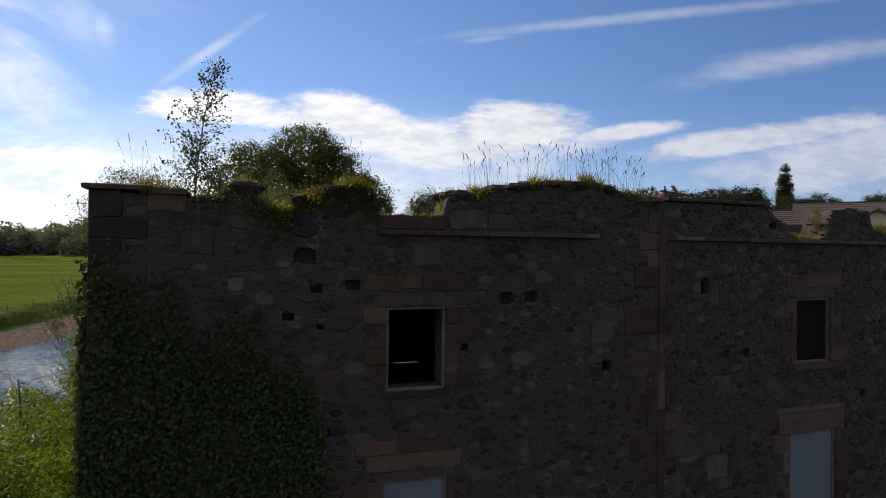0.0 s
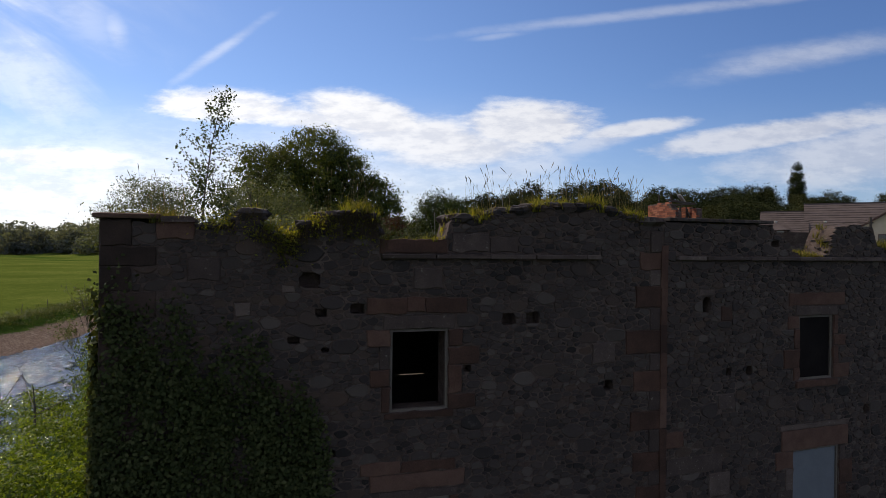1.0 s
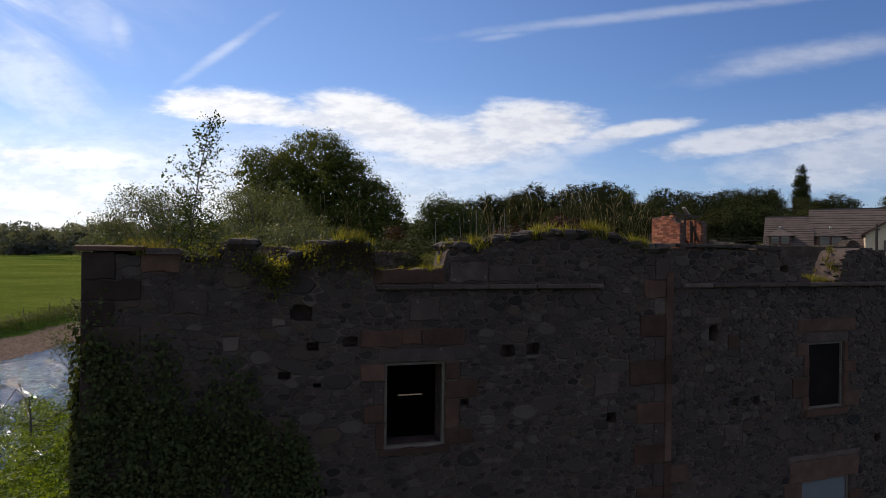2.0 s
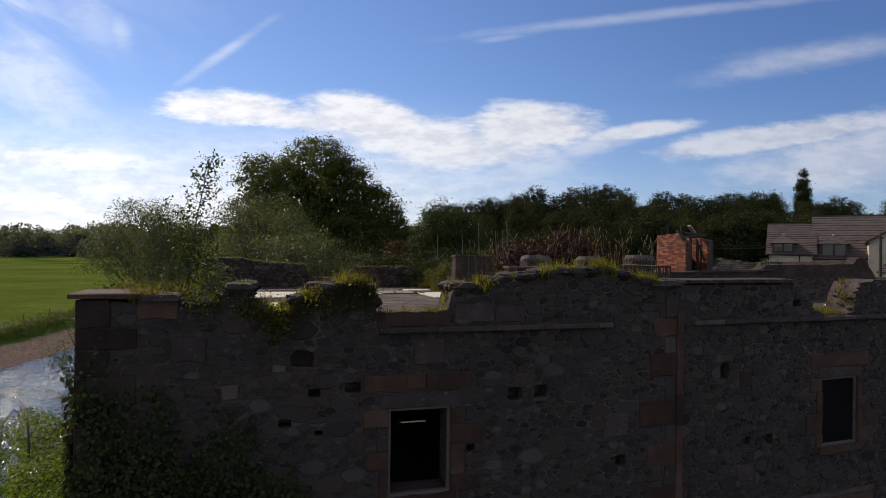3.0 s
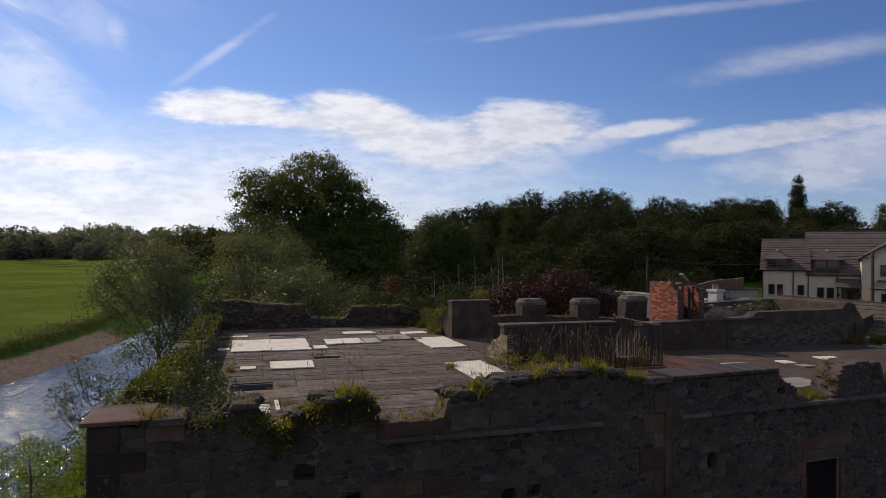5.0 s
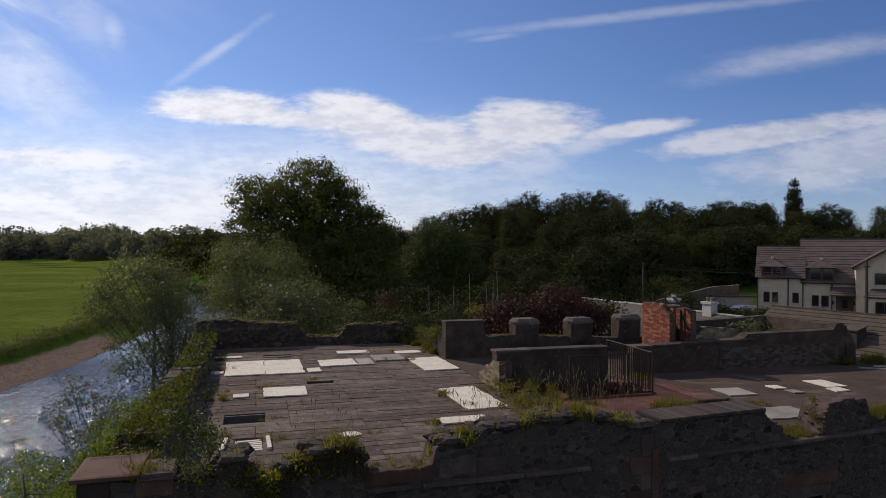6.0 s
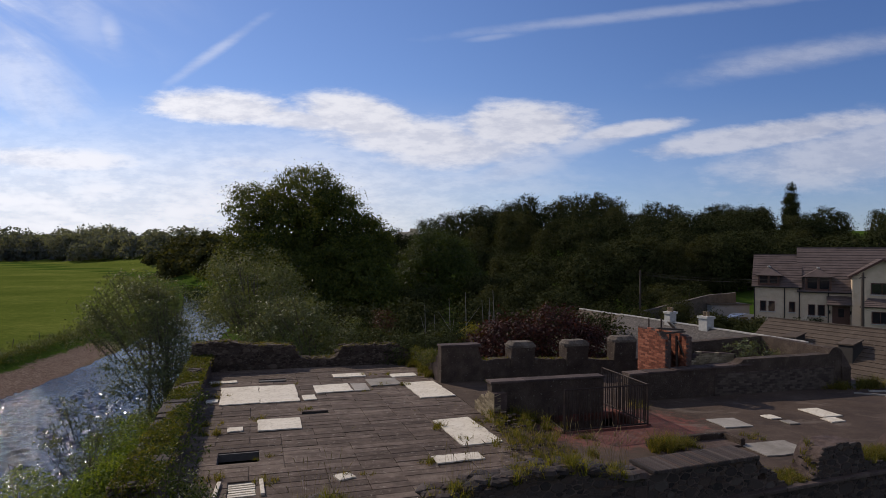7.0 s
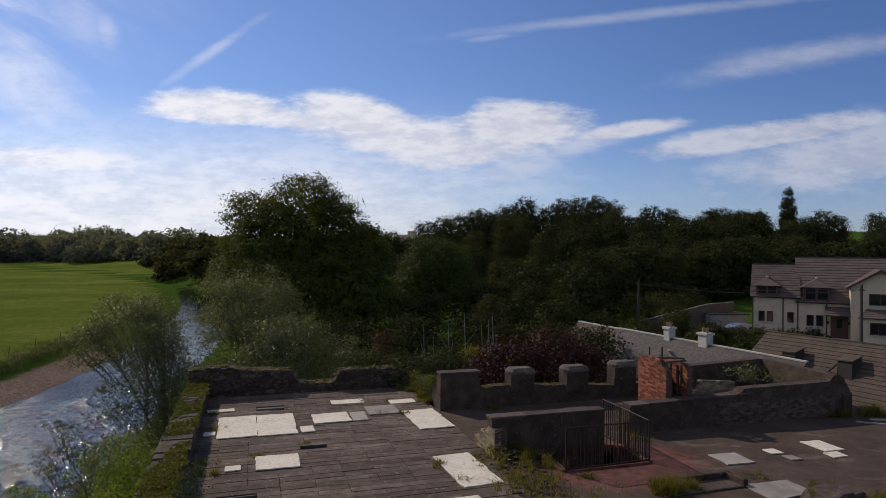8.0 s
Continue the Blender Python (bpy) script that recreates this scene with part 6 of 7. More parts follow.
    # rubble mound with grass between roof and stairwell
    rn = random.Random(13)
    s = Shape()
    for _ in range(240):
        u, w = rn.gauss(9.35, .38), rn.uniform(.4, 7.4)
        h = max(0.0, 0.45 - 0.28 * abs(u - 9.3)) * (1.0 if w > 5 else 0.7)
        if u > 8.85 or w < 5:
            s.lump((u, w, ROOF + h * rn.random()), rn.choice((.025, .03, .04, .05, .06, .08)), rn)
    ob = obj("rubble_heap", s.mesh("rubble_heap", M_BACKSTONE), None, MILL)
    tagged(ob, "heap of broken masonry across the roof", "rubble", kind="stuff")
    spots = [(rn.gauss(9.4, .45), rn.uniform(.6, 7.3), ROOF + .22 + rn.uniform(-.1, .15), rn.choice((.25, .35, .5, .7, 1.1))) for _ in range(300)]
    tagged(blades("grass", spots, M_GRASS, rng, None, 28, 0.24, 0.10, 0.006, 0.6, MILL), "grass growing through the rubble heap", "grass", kind="stuff")
    # weeds on the back wall and the crenellated wall
    spots = []
    for _ in range(330):
        u = rng.uniform(.3, 9.3)
        z = lerp_profile([(0, 8.05), (1.6, 8.12), (2.7, 7.95), (4.2, 7.88), (4.5, 7.34), (5.95, 7.27), (6.25, 7.78), (8.6, 7.80), (9.3, 7.5)], u)
        spots.append((u, rng.uniform(17.22, 17.85), z, rng.uniform(.2, .7)))
    for _ in range(60):
        u = rng.choice([rng.uniform(11, 12.1), rng.uniform(13.3, 14.5), rng.uniform(15.5, 16.7)])
        spots.append((u, rng.uniform(12.85, 13.2), lerp_profile([(10.95, 7.72), (12.1, 7.76), (16.5, 7.5)], u), rng.uniform(.2, .7)))
    tagged(blades("grass", spots, M_GRASS, rng, None, 26, 0.22, 0.1, 0.007, 0.6, MILL), "moss and grass on the back parapet", "grass", kind="stuff")
    # loose stones on the wall heads
    rn = random.Random(17)
    loose_top(WALL_FRONT, [(u, rn.uniform(.04, .5), top(u) - .03) for u in [rn.uniform(1.5, 4.15) for _ in range(90)] + [rn.uniform(5.35, 9.2) for _ in range(280)]], rn, M_STONE, (.04, .18))
    loose_top(WALL_EAST, [(u, rn.uniform(.04, .5), etop(u) - .03) for u in [rn.uniform(2.7, 4.25) for _ in range(60)]], rn, M_STONE, (.025, .06))
    loose_top(WALL_BACK, [(u, rn.uniform(17.22, 17.85), lerp_profile([(0, 8.05), (1.6, 8.12), (2.7, 7.95), (4.2, 7.88), (4.5, 7.34), (5.95, 7.27), (6.25, 7.78), (8.6, 7.80), (9.3, 7.5)], u) - .02) for u in [rn.uniform(.4, 9.3) for _ in range(240)]], rn, M_BACKSTONE, (.04, .11))
    loose_top(WALL_LEFT, [(w, -rn.uniform(.05, .7), LEFT_TOP(w) + .03) for w in [rn.uniform(1.0, 17.5) for _ in range(70)]], rn, M_STONE, (.04, .10))
    # ivy on the shaded front
    n = 90000
    c = np.stack([rg.uniform(EDGE - 0.08, 3.7, n), -0.02 - np.abs(rg.normal(size=n)) * 0.11, rg.uniform(0.6, 7.4, n)], 1)
    edge = np.interp(c[:, 0], [-.1, .3, .8, 1.4, 1.6, 1.9, 2.3, 2.9, 3.3, 3.5, 3.7], [7.3, 7.2, 7.1, 6.7, 6.35, 6.5, 6.35, 5.9, 5.3, 4.2, 0.6])
    wob = np.array([0.45 * noise.noise(Vector((a * 1.7, z * 1.7, 2.0))) + 0.25 * noise.noise(Vector((a * 5, z * 5, 3.0))) for a, _, z in c])
    thin = np.clip((edge + wob - c[:, 2]) / 1.5, 0, 1) ** 1.3
    hang = np.array([noise.noise(Vector((a * 2.6, z * 1.1, 6.0))) for a, _, z in c])
    c = c[rg.uniform(size=n) < thin * np.clip(0.75 + 1.3 * hang, 0.12, 1)]
    ob = obj("ivy", cards("ivy", c, 0.034, M_IVY, rg, 0.75, (0, -1, 0.35), 1.7), None, MILL)
    tagged(ob, "thick dark ivy climbing the shaded wall", "ivy", kind="stuff")
    n = 30000
    c = np.stack([EDGE - 0.03 - np.abs(rg.normal(size=n)) * 0.05, rg.uniform(-0.05, 9, n), rg.uniform(0, 6.9, n)], 1)
    c = c[rg.uniform(size=n) < np.clip((np.interp(c[:, 1], [0, 2, 5, 9], [6.9, 6.2, 5.2, 3.5]) - c[:, 2]) / .9, 0, 1)]
    ob = obj("ivy", cards("ivy", c, 0.06, M_IVY, rg, 0.8, (-1, 0, 0.25)), None, MILL)
    tagged(ob, "ivy on the river-side gable", "ivy", kind="stuff")
    # the sapling rooted in the wall head
    t = thing("sapling", "slender young birch sapling rooted in the wall head", "tree", MILL)
    sr = np.random.default_rng(120)
    stem = [np.array(q) for q in ((1.56, .35, 7.68), (1.60, .35, 8.3), (1.68, .36, 8.95), (1.78, .35, 9.45), (1.88, .35, 9.80))]
    wood, leafs = Shape(), []
    wood.tube(stem, [.016, .013, .009, .006, .002], 6)
    for k in range(46):
        f = 0.06 + 0.90 * (k / 45) ** 0.9
        i = min(3, int(f * 4))
        a = stem[i] + (stem[i + 1] - stem[i]) * (f * 4 - i)
        w = k * 2.4 + sr.normal() * .3
        ln = (0.50 * (1 - f) ** 0.75 + 0.07) * sr.uniform(.65, 1.15)
        b = a + np.array([math.cos(w) * ln, math.sin(w) * ln * .8, ln * sr.uniform(.35, .95)])
        mid = (a + b) / 2 + np.array([0, 0, -.03 * ln])
        wood.tube([a, mid, b], [.0045, .003, .001], 4, False)
        for _ in range(int(2 + 105 * ln)):
            g = sr.uniform(.15, 1.05)
            leafs.append(a + (b - a) * g + sr.normal(size=3) * np.array([.035, .035, .04]))
    for _ in range(900):
        f = sr.random()
        leafs.append(np.array([1.58, .36, 7.75 + .95 * f]) + sr.normal(size=3) * np.array([.19, .15, .05]) * (1.15 - .6 * f))
    obj("crown", cards("crown", np.array(leafs), 0.022, M_BIRCH, sr, 0.62), t)
    part("trunk", wood, M_TWIG, t)
    tree("sapling", "short bushy sapling behind the wall head", (1.9, .75, 7.3), [(1.9, .75, 7.9, .34, .3, .35), (1.75, .8, 8.2, .2, .2, .25)], 60, 12, 0.03, 0.07, M_WILLOW, M_TWIG, 121, 0.015, .9, 16, 0.2, 0.0, 0.5, MILL, twigs=20)


def banks():
    """Rough grass along the far bank, and an old post fence on the meadow."""
    rng = np.random.default_rng(61)
    spots = []
    for _ in range(1500):
        y = rng.uniform(48, 120)
        off = rng.choice([rng.normal(-13.2, .7), rng.normal(-15, 1.5)], p=[.7, .3])
        x = float(river_x(y)) + off / 0.95
        spots.append((x, y, float(land(x, y)), rng.uniform(.5, 1.4)))
    tagged(blades("bank_grass", spots, M_BANK, rng, None, 9, 0.42, 0.5, 0.026, 0.8), "coarse grass fringing the far river bank", "grass", kind="stuff")
    post = thing("fence_post", "weathered grey timber fence post in the meadow", "fence post", pose(-56, 70, float(land(-56, 70))), "fence posts")
    s = Shape()
    s.tube([(0, 0, -.3), (.02, 0, .5), (.03, 0, 1.1)], [.05, .05, .04], 6)
    part("shaft", s, M_TWIG, post)
    for k in range(1, 8):
        y = 70 + k * 8.0
        x = float(river_x(y)) - 17 + rng.normal() * .15
        copy_thing(post, pose(x, y, float(land(x, y)), rng.normal() * 3, rng.normal() * 3, 0))


M_BANK = leafy("bank_blade", [(0.030, 0.045, 0.010), (0.055, 0.075, 0.014), (0.10, 0.11, 0.03)], 0.3)
big_trees()
banks()
woods()
far_woods()
wall_plants()

# ---- houses, yard and street beyond the mill ----
M_HARL = grain("cream_render", (0.40, 0.31, 0.22), (0.50, 0.40, 0.29), (0.56, 0.46, 0.35), 1.5, 0.9, 0.3, 0.01)
M_TILE = grain("concrete_tile", (0.060, 0.044, 0.040), (0.092, 0.069, 0.062), (0.13, 0.10, 0.09), 1.2, 0.85, 0.4, 0.01, 0.15)
M_TILEB = grain("brown_tile", (0.040, 0.029, 0.021), (0.066, 0.049, 0.036), (0.10, 0.078, 0.060), 1.2, 0.85, 0.4, 0.01, 0.15, 0.3)
M_SLATE = grain("slate", (0.028, 0.024, 0.023), (0.056, 0.049, 0.045), (0.115, 0.102, 0.093), 5.0, 0.75, 0.5, 0.01, 0.0, 0.55)
M_WOODBROWN = plain("brown_joinery", (0.075, 0.030, 0.018), 0.5, 0.3)
M_WHITE = plain("white_paint", (0.44, 0.43, 0.40), 0.7, 0.6)
M_RIDGE = plain("pale_ridge", (0.42, 0.40, 0.36), 0.8, 0.4)
M_LEAD = plain("dark_flashing", (0.028, 0.024, 0.021), 0.9, 0.3)
M_POTS = plain("clay_pot", (0.22, 0.16, 0.10), 0.8, 0.4)
M_CAR = plain("silver_blue_paint", (0.16, 0.20, 0.27), 0.25, 0.05, 3.0, 0.4)
M_TYRE = plain("tyre", (0.015, 0.015, 0.016), 0.8, 0.2)
M_GARAGE = plain("pale_blockwork", (0.20, 0.21, 0.235), 0.85, 0.3, 1.0)
M_WALLSTONE = grain("garden_wall", (0.045, 0.040, 0.036), (0.085, 0.075, 0.066), (0.13, 0.115, 0.10), 2.0, 0.95, 0.8, 0.05)


def glass_material():
    m, n = material("window_glass")
    finish(n, (0.012, 0.013, 0.016, 1), 0.06, None, 0, 0, 0.0, 0.6)
    return m


M_GLASS = glass_material()


def slope(name, mat, parent, a, b, c, d, course=0.34, lift=0.035, label="", thick=0.10):
    """A roof slope between eave a-b and ridge d-c, in lapped courses."""
    a, b, c, d = (Vector(p) for p in (a, b, c, d))
    s = Shape()
    up = ((d - a).length + (c - b).length) / 2
    n = max(2, round(up / course))
    nrm = (b - a).cross(d - a).normalized()
    if nrm.z < 0:
        nrm = -nrm
    rows = [(0.0, -thick)]
    for i in range(n):
        rows += [(i / n, lift), ((i + 1) / n, 0.002)]
    rows += [(1.0, -thick)]
    for t, h in rows:
        s.v += [tuple(a + (d - a) * t + nrm * h), tuple(b + (c - b) * t + nrm * h)]
    k = len(rows)
    for i in range(k):
        j = (i + 1) % k
        s.f.append((2 * i, 2 * i + 1, 2 * j + 1, 2 * j))
    s.f += [tuple(2 * i for i in range(k)), tuple(2 * i + 1 for i in reversed(range(k)))]
    return part(name, s, mat, parent, label)


def pane_window(parent, x0, x1, z0, z1, y, lights=2, frame_mat=None, name="window"):
    """A window in a wall face that looks to -y: frame, bars and glass."""
    frame_mat = frame_mat or M_WOODBROWN
    w = obj(name, None, parent)
    s = Shape()
    t = 0.07
    for a, b, c, d in ((x0, x0 + t, z0, z1), (x1 - t, x1, z0, z1), (x0 + t, x1 - t, z1 - t, z1), (x0 + t, x1 - t, z0, z0 + t)):
        s.box(a, b, y - 0.05, y + 0.06, c, d)
    for i in range(1, lights):
        q = x0 + (x1 - x0) * i / lights
        s.box(q - .03, q + .03, y - 0.045, y + 0.05, z0 + t, z1 - t)
    part("frame_bars", s, frame_mat, w)
    s = Shape()
    s.poly((x0 + t, y - 0.01, z0 + t), (x1 - t, y - 0.01, z0 + t), (x1 - t, y - 0.01, z1 - t), (x0 + t, y - 0.01, z1 - t))
    part("pane", s, M_GLASS, w)
    s = Shape()
    s.box(x0 - .08, x1 + .08, y - 0.12, y + .02, z0 - .09, z0)
    part("window_sill", s, M_RIDGE, w)
    return w


def gable_block(parent, x0, x1, y0, y1, z0, eave, ridge, mat, roof, ridge_mat=None, over=0.3, course=0.34, lift=0.035):
    """Walls with gables at the x ends and two slopes."""
    ym = (y0 + y1) / 2
    s = Shape()
    s.poly((x0, y0, z0), (x1, y0, z0), (x1, y0, eave), (x0, y0, eave))
    s.poly((x1, y1, z0), (x0, y1, z0), (x0, y1, eave), (x1, y1, eave))
    s.poly((x0, y1, z0), (x0, y0, z0), (x0, y0, eave), (x0, ym, ridge - .12), (x0, y1, eave))
    s.poly((x1, y0, z0), (x1, y1, z0), (x1, y1, eave), (x1, ym, ridge - .12), (x1, y0, eave))
    part("wall", s, mat, parent)
    k = (ridge - eave) / (ym - y0) * over
    slope("roof", roof, parent, (x0 - over, y0 - over, eave - k), (x1 + over, y0 - over, eave - k), (x1 + over, ym, ridge), (x0 - over, ym, ridge), course, lift)
    slope("roof", roof, parent, (x1 + over, y1 + over, eave - k), (x0 - over, y1 + over, eave - k), (x0 - over, ym, ridge), (x1 + over, ym, ridge), course, lift)
    s = Shape()
    s.box(x0 - over, x1 + over, ym - .085, ym + .085, ridge - .02, ridge + .06)
    part("ridge", s, ridge_mat or roof, parent)
    s = Shape()
    s.tube([(x0 - over, y0 - over - .06, eave - k), (x1 + over, y0 - over - .06, eave - k)], .06, 6)
    part("gutter", s, M_LEAD, parent)


def dormer(parent, x0, x1, y0, y1, z0, eave, apex, roof):
    """A small hipped dormer with a boarded brown front and a window pair."""
    d = obj("dormer", None, parent)
    s = Shape()
    s.box(x0, x1, y0, y1, z0, eave)
    part("cheeks", s, M_WOODBROWN, d)
    xm = (x0 + x1) / 2
    o = .28
    s = Shape()
    s.poly((x0 - o, y0 - o, eave - .05), (x1 + o, y0 - o, eave - .05), (xm, y0 + (x1 - x0) * .35, apex))
    s.poly((x0 - o, y1, eave - .05), (x0 - o, y0 - o, eave - .05), (xm, y0 + (x1 - x0) * .35, apex), (xm, y1 + .8, apex))
    s.poly((x1 + o, y0 - o, eave - .05), (x1 + o, y1, eave - .05), (xm, y1 + .8, apex), (xm, y0 + (x1 - x0) * .35, apex))
    s.poly((x0 - o, y0 - o, eave - .07), (x0 - o, y1, eave - .07), (x1 + o, y1, eave - .07), (x1 + o, y0 - o, eave - .07))
    part("dormer_roof", s, roof, d)
    s = Shape()
    s.tube([(xm, y0 + (x1 - x0) * .35, apex + .04), (xm, y1 + .8, apex + .04)], .08, 6)
    s.lump((xm, y0 + (x1 - x0) * .34, apex + .06), .13, random.Random(2), 1.0)
    part("ridge_cap", s, M_RIDGE, d, "pale ridge cap")
    for a, b in ((x0 + .18, xm - .1), (xm + .1, x1 - .18)):
        s = Shape()
        s.box(a, b, y0 - .03, y0 + .02, z0 + .28, eave - .12)
        part("pane", s, M_GLASS, d)


def modern_house():
    h = thing("modern_house", "cream rendered house with brown dormers and grey tiled roof", "house", pose(32.2, 62.0, 0, 0, 0, -30))
    gable_block(h, 0.0, 3.96, 0.0, 7.4, 3.5, 8.75, 11.75, M_HARL, M_TILE, M_TILE, 0.22, 0.36)
    gable_block(h, 3.96, 22.0, 0.0, 8.6, 3.5, 8.4, 12.5, M_HARL, M_TILE, M_TILE, 0.22, 0.36)
    # projecting gable
    s = Shape()
    s.poly((8.2, -1.0, 3.5), (12.8, -1.0, 3.5), (12.8, -1.0, 9.9), (10.5, -1.0, 11.3), (8.2, -1.0, 9.9))
    s.poly((8.2, 3, 3.5), (8.2, -1.0, 3.5), (8.2, -1.0, 9.9), (8.2, 3, 9.9))
    s.poly((12.8, -1.0, 3.5), (12.8, 3, 3.5), (12.8, 3, 9.9), (12.8, -1.0, 9.9))
    part("gable_wall", s, M_HARL, h)
    slope("gable_roof", M_TILE, h, (7.9, 4, 9.75), (7.9, -1.3, 9.75), (10.5, -1.3, 11.45), (10.5, 4, 11.45), 0.36)
    slope("gable_roof", M_TILE, h, (13.1, -1.3, 9.75), (13.1, 4, 9.75), (10.5, 4, 11.45), (10.5, -1.3, 11.45), 0.36)
    s = Shape()
    for a, b in (((7.85, 9.68), (10.5, 11.38)), ((13.15, 9.68), (10.5, 11.38))):
        s.hexa([(a[0], -1.4, a[1] - .1), (b[0], -1.4, b[1] - .1), (b[0], -1.28, b[1] - .1), (a[0], -1.28, a[1] - .1), (a[0], -1.4, a[1] + .12), (b[0], -1.4, b[1] + .12), (b[0], -1.28, b[1] + .12), (a[0], -1.28, a[1] + .12)])
    part("bargeboard", s, M_WOODBROWN, h)
    dormer(h, 0.35, 2.25, -.1, 3.0, 8.65, 9.75, 10.5, M_TILE)
    dormer(h, 4.45, 6.6, -.1, 3.4, 8.25, 9.7, 10.45, M_TILE)
    for a, b in ((.55, 1.1), (1.3, 1.84), (3.06, 3.62)):
        pane_window(h, a, b, 6.15, 7.18, 0.0, 1)
    for a, b in ((4.69, 5.29), (5.48, 6.09)):
        pane_window(h, a, b, 5.93, 7.0, 0.0, 1)
    pane_window(h, 9.6, 11.3, 8.2, 9.25, -1.0, 2)
    s = Shape()
    s.box(9.0, 12.2, -1.8, -1.0, 3.5, 7.1)
    part("bay", s, M_HARL, h)
    pane_window(h, 9.6, 11.6, 5.6, 6.7, -1.8, 3)
    slope("bay_roof", M_TILE, h, (8.7, -2.05, 7.1), (12.5, -2.05, 7.1), (11.8, -1.0, 7.85), (9.4, -1.0, 7.85), 0.3)
    slope("porch_roof", M_TILE, h, (6.2, -1.1, 7.1), (8.2, -1.1, 7.1), (8.2, 0.0, 7.87), (6.2, 0.0, 7.87), 0.3)
    s = Shape()
    s.box(6.67, 8.08, -.1, -.02, 4.9, 6.96)
    dd = part("door", s, M_WOODBROWN, h, "brown front door with a glazed light")
    s = Shape()
    s.box(7.15, 7.6, -.14, -.1, 5.9, 6.7)
    part("pane", s, M_GLASS, dd)
    s = Shape()
    s.box(6.4, 8.2, -1.0, 0.0, 4.6, 4.9)
    part("doorstep", s, M_RIDGE, h)
    for x in (.05, 2.7, 3.96, 6.35):
        s = Shape()
        s.tube([(x, -.1, 3.5), (x, -.1, 8.6)], .05, 6)
        part("downpipe", s, M_LEAD, h)
    for x in (6.45, 8.14):
        s = Shape()
        s.box(x - .07, x + .07, -.22, -.02, 6.2, 6.5)
        part("wall_lantern", s, M_LEAD, h)


def cottages():
    """Old slate-roofed row with white chimneys, seen over the mill's back wall."""
    a, b = Vector((13.6, 46.4, 0)), Vector((19.5, 31.9, 0))
    d = (b - a).normalized()
    ln = (b - a).length
    m = Matrix.Translation((a.x, a.y, 0)) @ Matrix.Rotation(math.atan2(d.y, d.x), 4, "Z")
    h = thing("slate_cottages", "low old cottage row with grey slate roof and white chimneys", "house", m)
    gable_block(h, 0.8, ln, -3.0, 3.0, -.5, 4.9, 7.29, M_WALLSTONE, M_SLATE, M_RIDGE, 0.0, 0.22, 0.008)
    gable_block(h, -4.3, 0.8, -2.9, 2.9, -.5, 4.7, 7.25, M_WALLSTONE, M_TILEB, M_RIDGE, 0.0, 0.26, 0.02)
    for x, w in ((5.85, .25), (8.9, .34)):
        c = obj("chimney", None, h, None, "white painted chimney with clay pots")
        s = Shape()
        s.box(x - w, x + w, -.27, .27, 6.6, 7.95)
        s.box(x - w - .07, x + w + .07, -.34, .34, 7.84, 7.98)
        s.v = s.v[:8] + [(p[0], p[1], p[2] + .002) for p in s.v[8:]]
        part("stack", s, M_WHITE, c)
        for q in (-.14, .14):
            s = Shape()
            s.tube([(x + q, 0, 7.97), (x + q, 0, 8.1), (x + q, 0, 8.26)], [.10, .08, .10], 8)
            part("pot", s, M_POTS, c)


def brown_roof_house():
    a, b = Vector((25.2, 45.8, 0)), Vector((34.6, 27.8, 0))
    d = (b - a).normalized()
    ln = (b - a).length
    m = Matrix.Translation((a.x, a.y, 0)) @ Matrix.Rotation(math.atan2(d.y, d.x), 4, "Z")
    h = thing("brown_tiled_house", "single-storey house with brown tiled roof and boxed dormers", "house", m)
    gable_block(h, 0, ln, -4.6, 4.6, 0, 3.9, 7.1, M_HARL, M_TILEB, M_TILEB, 0.25, 0.40)
    for x in (3.1, 6.75):
        c = obj("roof_chimney", None, h, None, "squat dark dormer box leaning into the roof slope")
        s = Shape()
        s.hexa([(x - .35, -3.0, 4.6), (x + .55, -3.0, 4.6), (x + .55, -1.7, 5.6), (x - .35, -1.7, 5.6), (x - .45, -2.7, 6.15), (x + .42, -2.7, 6.2), (x + .42, -1.7, 6.45), (x - .45, -1.7, 6.42)])
        part("box", s, M_LEAD, c)
        s = Shape()
        s.hexa([(x - .52, -2.78, 6.15), (x + .5, -2.78, 6.2), (x + .5, -1.62, 6.45), (x - .52, -1.62, 6.42), (x - .52, -2.78, 6.23), (x + .5, -2.78, 6.28), (x + .5, -1.62, 6.53), (x - .52, -1.62, 6.5)])
        part("cap", s, M_TILEB, c)
        # thin dark bar in place of the box's slanting shadow on the tiles
        s = Shape()
        s.tube([(x - .4, -2.6, 6.05), (x - 1.3, -3.6, 4.75)], .06, 5)
        part("stay", s, M_LEAD, c)


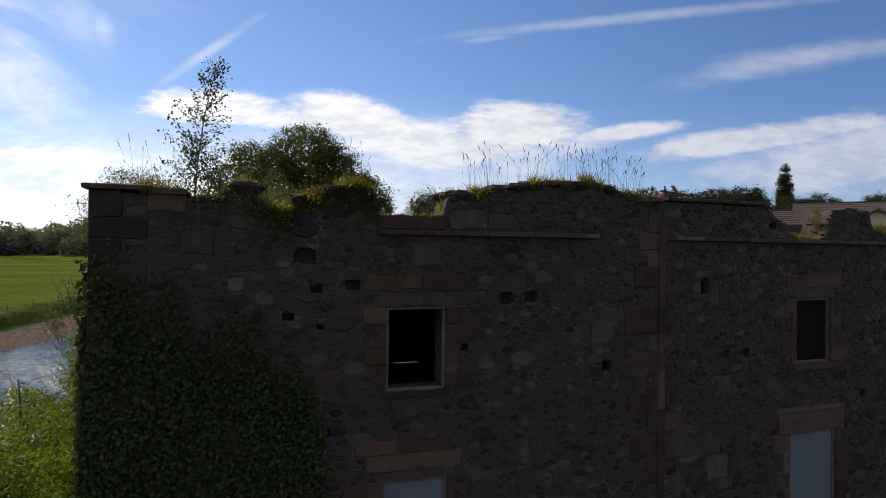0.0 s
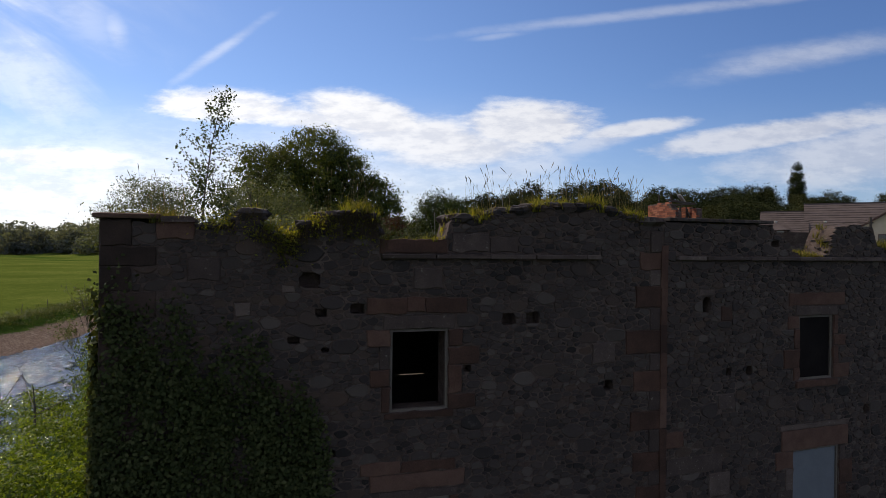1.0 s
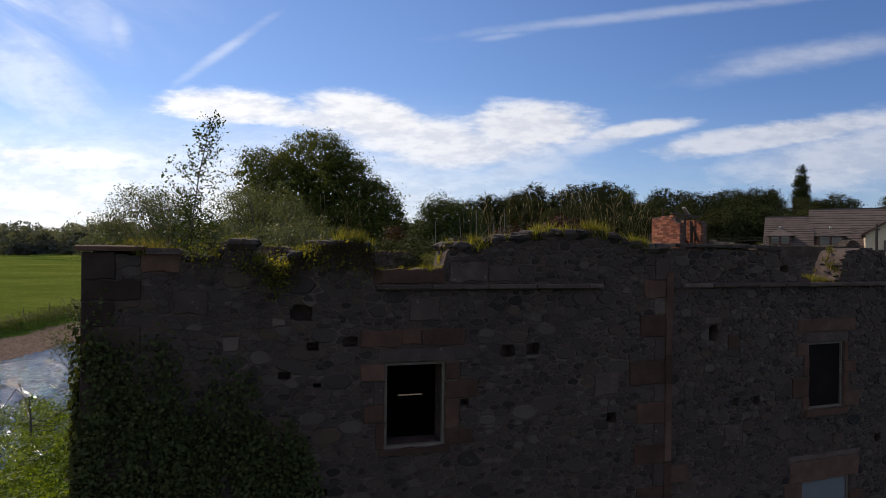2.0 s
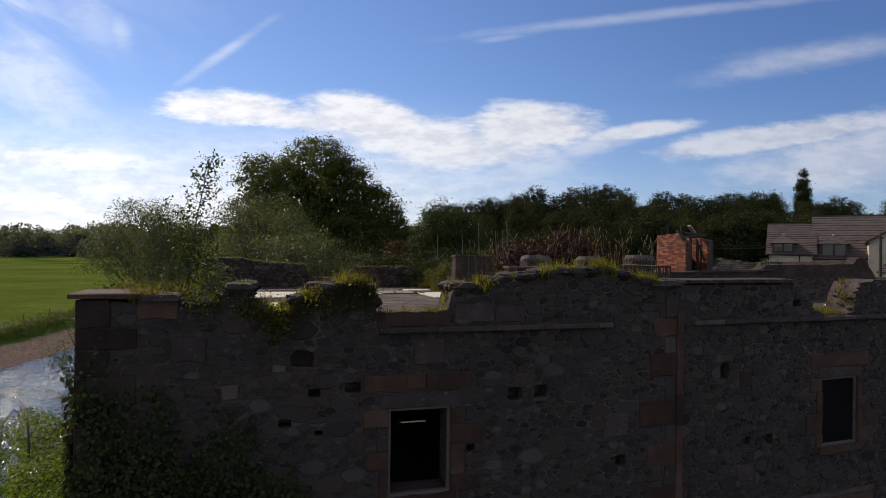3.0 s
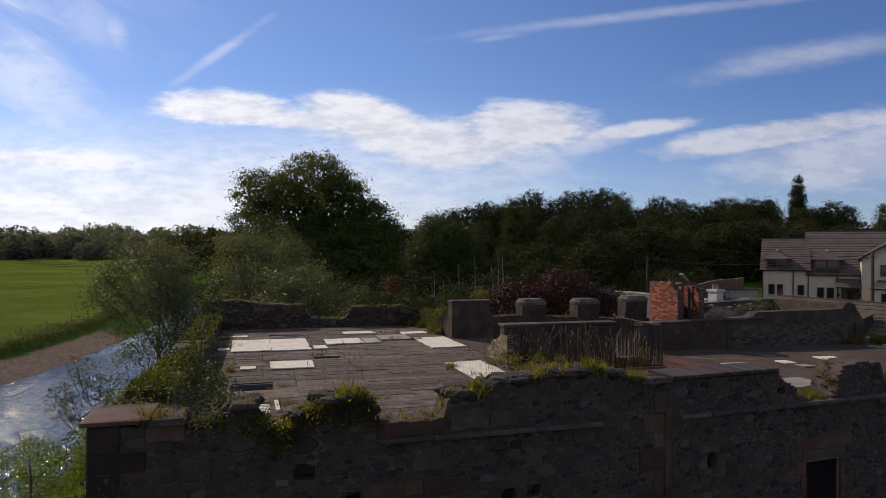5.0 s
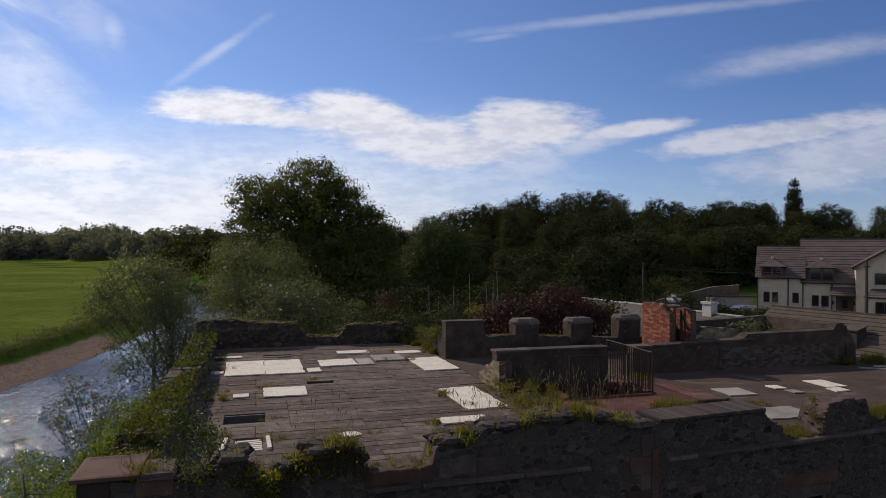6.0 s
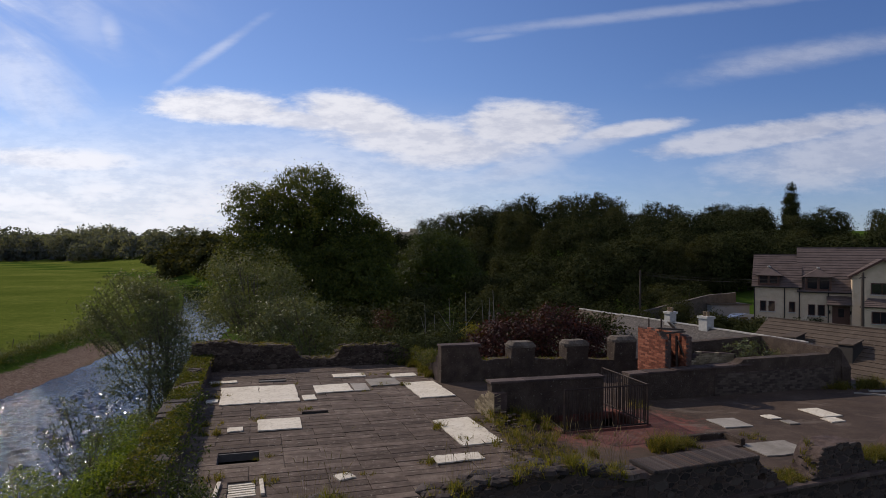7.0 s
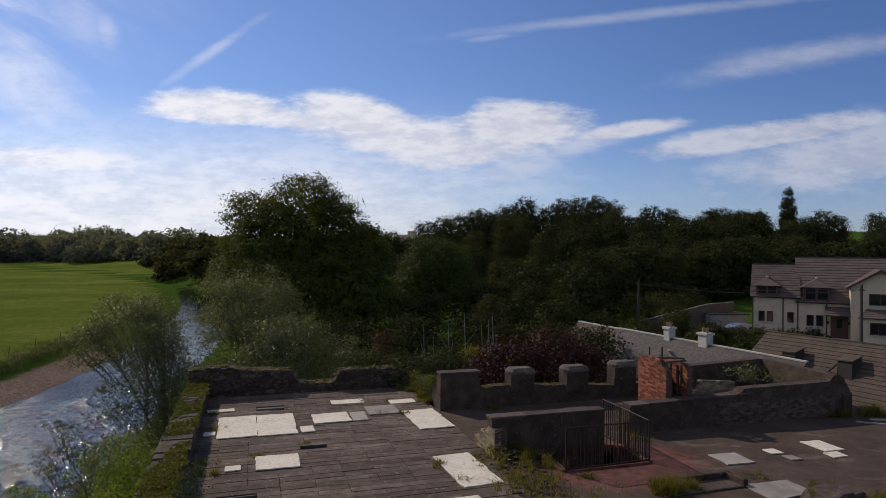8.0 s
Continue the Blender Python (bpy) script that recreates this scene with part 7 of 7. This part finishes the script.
def street_things():
    p = thing("telegraph_pole", "weathered timber pole carrying wires", "pole", pose(22.7, 68.0, 0), "poles")
    s = Shape()
    s.tube([(0, 0, 2), (0, 0, 6), (0, 0, 9.9)], [.15, .13, .10], 8)
    part("shaft", s, M_POLE, p)
    s = Shape()
    s.box(-.22, .22, -.05, .05, 9.45, 9.53)
    part("crossarm", s, M_POLE, p)
    copy_thing(p, pose(34.9, 50.0, 0.5))
    w = thing("overhead_wires", "thin overhead wires between the poles", "wire")
    for z, o in ((9.75, 0), (9.5, -.4), (9.5, .4)):
        s = Shape()
        a, b = Vector((22.7 + o, 68, z)), Vector((34.9 + o, 50, z + .45))
        s.tube([a + (b - a) * t - Vector((0, 0, 2.4 * t * (1 - t))) for t in [i / 12 for i in range(13)]], .014, 4, False)
        part("wire", s, M_LEAD, w)
    g = thing("garden_wall", "dark stone garden wall stepping up the lane", "wall", pose(22.4, 66.5, 0, 0, 0, 8))
    part("masonry", wall_shape(0, 11, 0, .5, 1.5, ragged([(0, 5.5), (4.5, 6.5), (8, 7.3), (11, 7.5)], .05, 31)), M_WALLSTONE, g)
    g = thing("garage", "pale grey blockwork garage beside the house", "garage", pose(30.0, 66.5, 0, 0, 0, 4))
    s = Shape()
    s.box(0, 4.2, 0, 5, 3, 6.25)
    part("wall", s, M_GARAGE, g)
    s = Shape()
    s.box(-.15, 4.35, -.15, 5.15, 6.25, 6.36)
    part("flat_roof", s, M_LEAD, g)
    c = thing("parked_car", "light blue-grey hatchback parked by the garage", "car", pose(32.3, 64.0, 4.15, 0, 0, 8))
    s = Shape()
    prof = [(-1.95, .3), (-1.98, .75), (-1.75, .95), (-1.2, 1.35), (-.6, 1.48), (.5, 1.45), (1.05, 1.0), (1.75, .88), (1.98, .65), (1.98, .3)]
    n = len(prof)
    for y, q in ((-.82, 1), (.82, 1)):
        s.v += [(x, y * (0.86 if z > 1.05 else 1), z) for x, z in prof]
    s.f += [tuple(reversed(range(n))), tuple(range(n, 2 * n))] + [(i, (i + 1) % n, n + (i + 1) % n, n + i) for i in range(n)]
    part("body", s, M_CAR, c)
    for x0, x1, z0, z1 in ((-1.15, -.15, .98, 1.33), (-.08, .78, .98, 1.33)):
        s = Shape()
        s.poly((x0 + .12, -.845, z0), (x1, -.845, z0), (x1 - .2, -.725, z1), (x0 + .3, -.725, z1))
        part("side_window", s, M_GLASS, c)
    for x in (-1.2, 1.2):
        for y in (-.82, .82):
            s = Shape()
            s.tube([(x, y - .1, .31), (x, y + .1, .31)], .31, 14)
            part("wheel", s, M_TYRE, c)
    # garden shrubs and hedges
    rngk = np.random.default_rng(300)
    for i, (x, y, z, r, h) in enumerate(((25.5, 58, 3.2, 1.5, 2.6), (28.5, 56, 3, 1.8, 2.2), (31.5, 57.5, 3.2, 1.6, 2.0), (34.5, 58.5, 3.2, 1.4, 2.3), (24.2, 62, 3.4, 1.2, 3.2), (37.0, 59.5, 3.5, 1.2, 2.2), (29.5, 52, 2.6, 2.0, 2.0), (33.5, 54, 3, 1.8, 2.0), (22.5, 55, 2.2, 1.8, 2.4), (26, 51, 2, 1.6, 1.8), (29.6, 60.5, 3.8, 1.3, 1.7)) + ((27.2, 60.5, 3.8, 1.5, 2.2), (31.8, 59.8, 4.0, 1.2, 1.5), (33.0, 59.0, 4.0, 1.0, 1.3), (25.2, 64.5, 3.8, 1.6, 3.4), (23.5, 70.5, 3.8, 2.2, 4.5), (26.8, 72.5, 4, 2.4, 4.2), (31, 75, 4, 2.6, 4.5), (20.5, 62, 2.6, 2.0, 3.6), (18.5, 66, 2.5, 2.2, 4.0), (31.0, 61.6, 3.2, 1.2, 1.7))):
        tree("garden_shrub", "rounded green garden shrub beside the house", (x, y, z - 1), [(x, y, z + h * .5, r, r, h * .55), (x + .5, y, z + h * .3, r, r * .9, h * .5)], 120, 24, 0.11, 0.28, M_WOODS if i % 2 else M_HAZEL, M_BARK, 310 + i, 0.06, h, 8, 0.5, group="garden shrubs", category="bush")
    tree("roof_bush", "leafy shrub growing in the roofless room", tuple(bpoint(22.6, 11.6, 6.9)), [(*bpoint(22.4, 11.8, 7.75), .8, .6, .55), (*bpoint(23.3, 11.3, 7.55), .5, .4, .3)], 46, 18, 0.045, 0.13, M_WILLOW, M_TWIG, 330, 0.03, .9, 10, 0.3, category="bush")
    # pale manor far off on the wooded hill
    t = thing("manor_house", "pale stone manor showing above distant trees", "house", pose(-14.0, 300, 14.4))
    s = Shape()
    for a in ((-4.5, 1.5, 0, 8, -6, 6.2), (1.5, 5.5, 0, 8, -6, 8.0), (-6, -4.5, 1, 6, -6, 5.0)):
        s.box(*a)
    part("wall", s, M_HARL, t)
    for x in (-4, -2.4, -.8, 2.4, 4.4):
        s = Shape()
        s.box(x - .3, x + .3, -.06, .04, 4.0, 5.2)
        part("window", s, M_GLASS, t)


modern_house()
cottages()
brown_roof_house()
street_things()
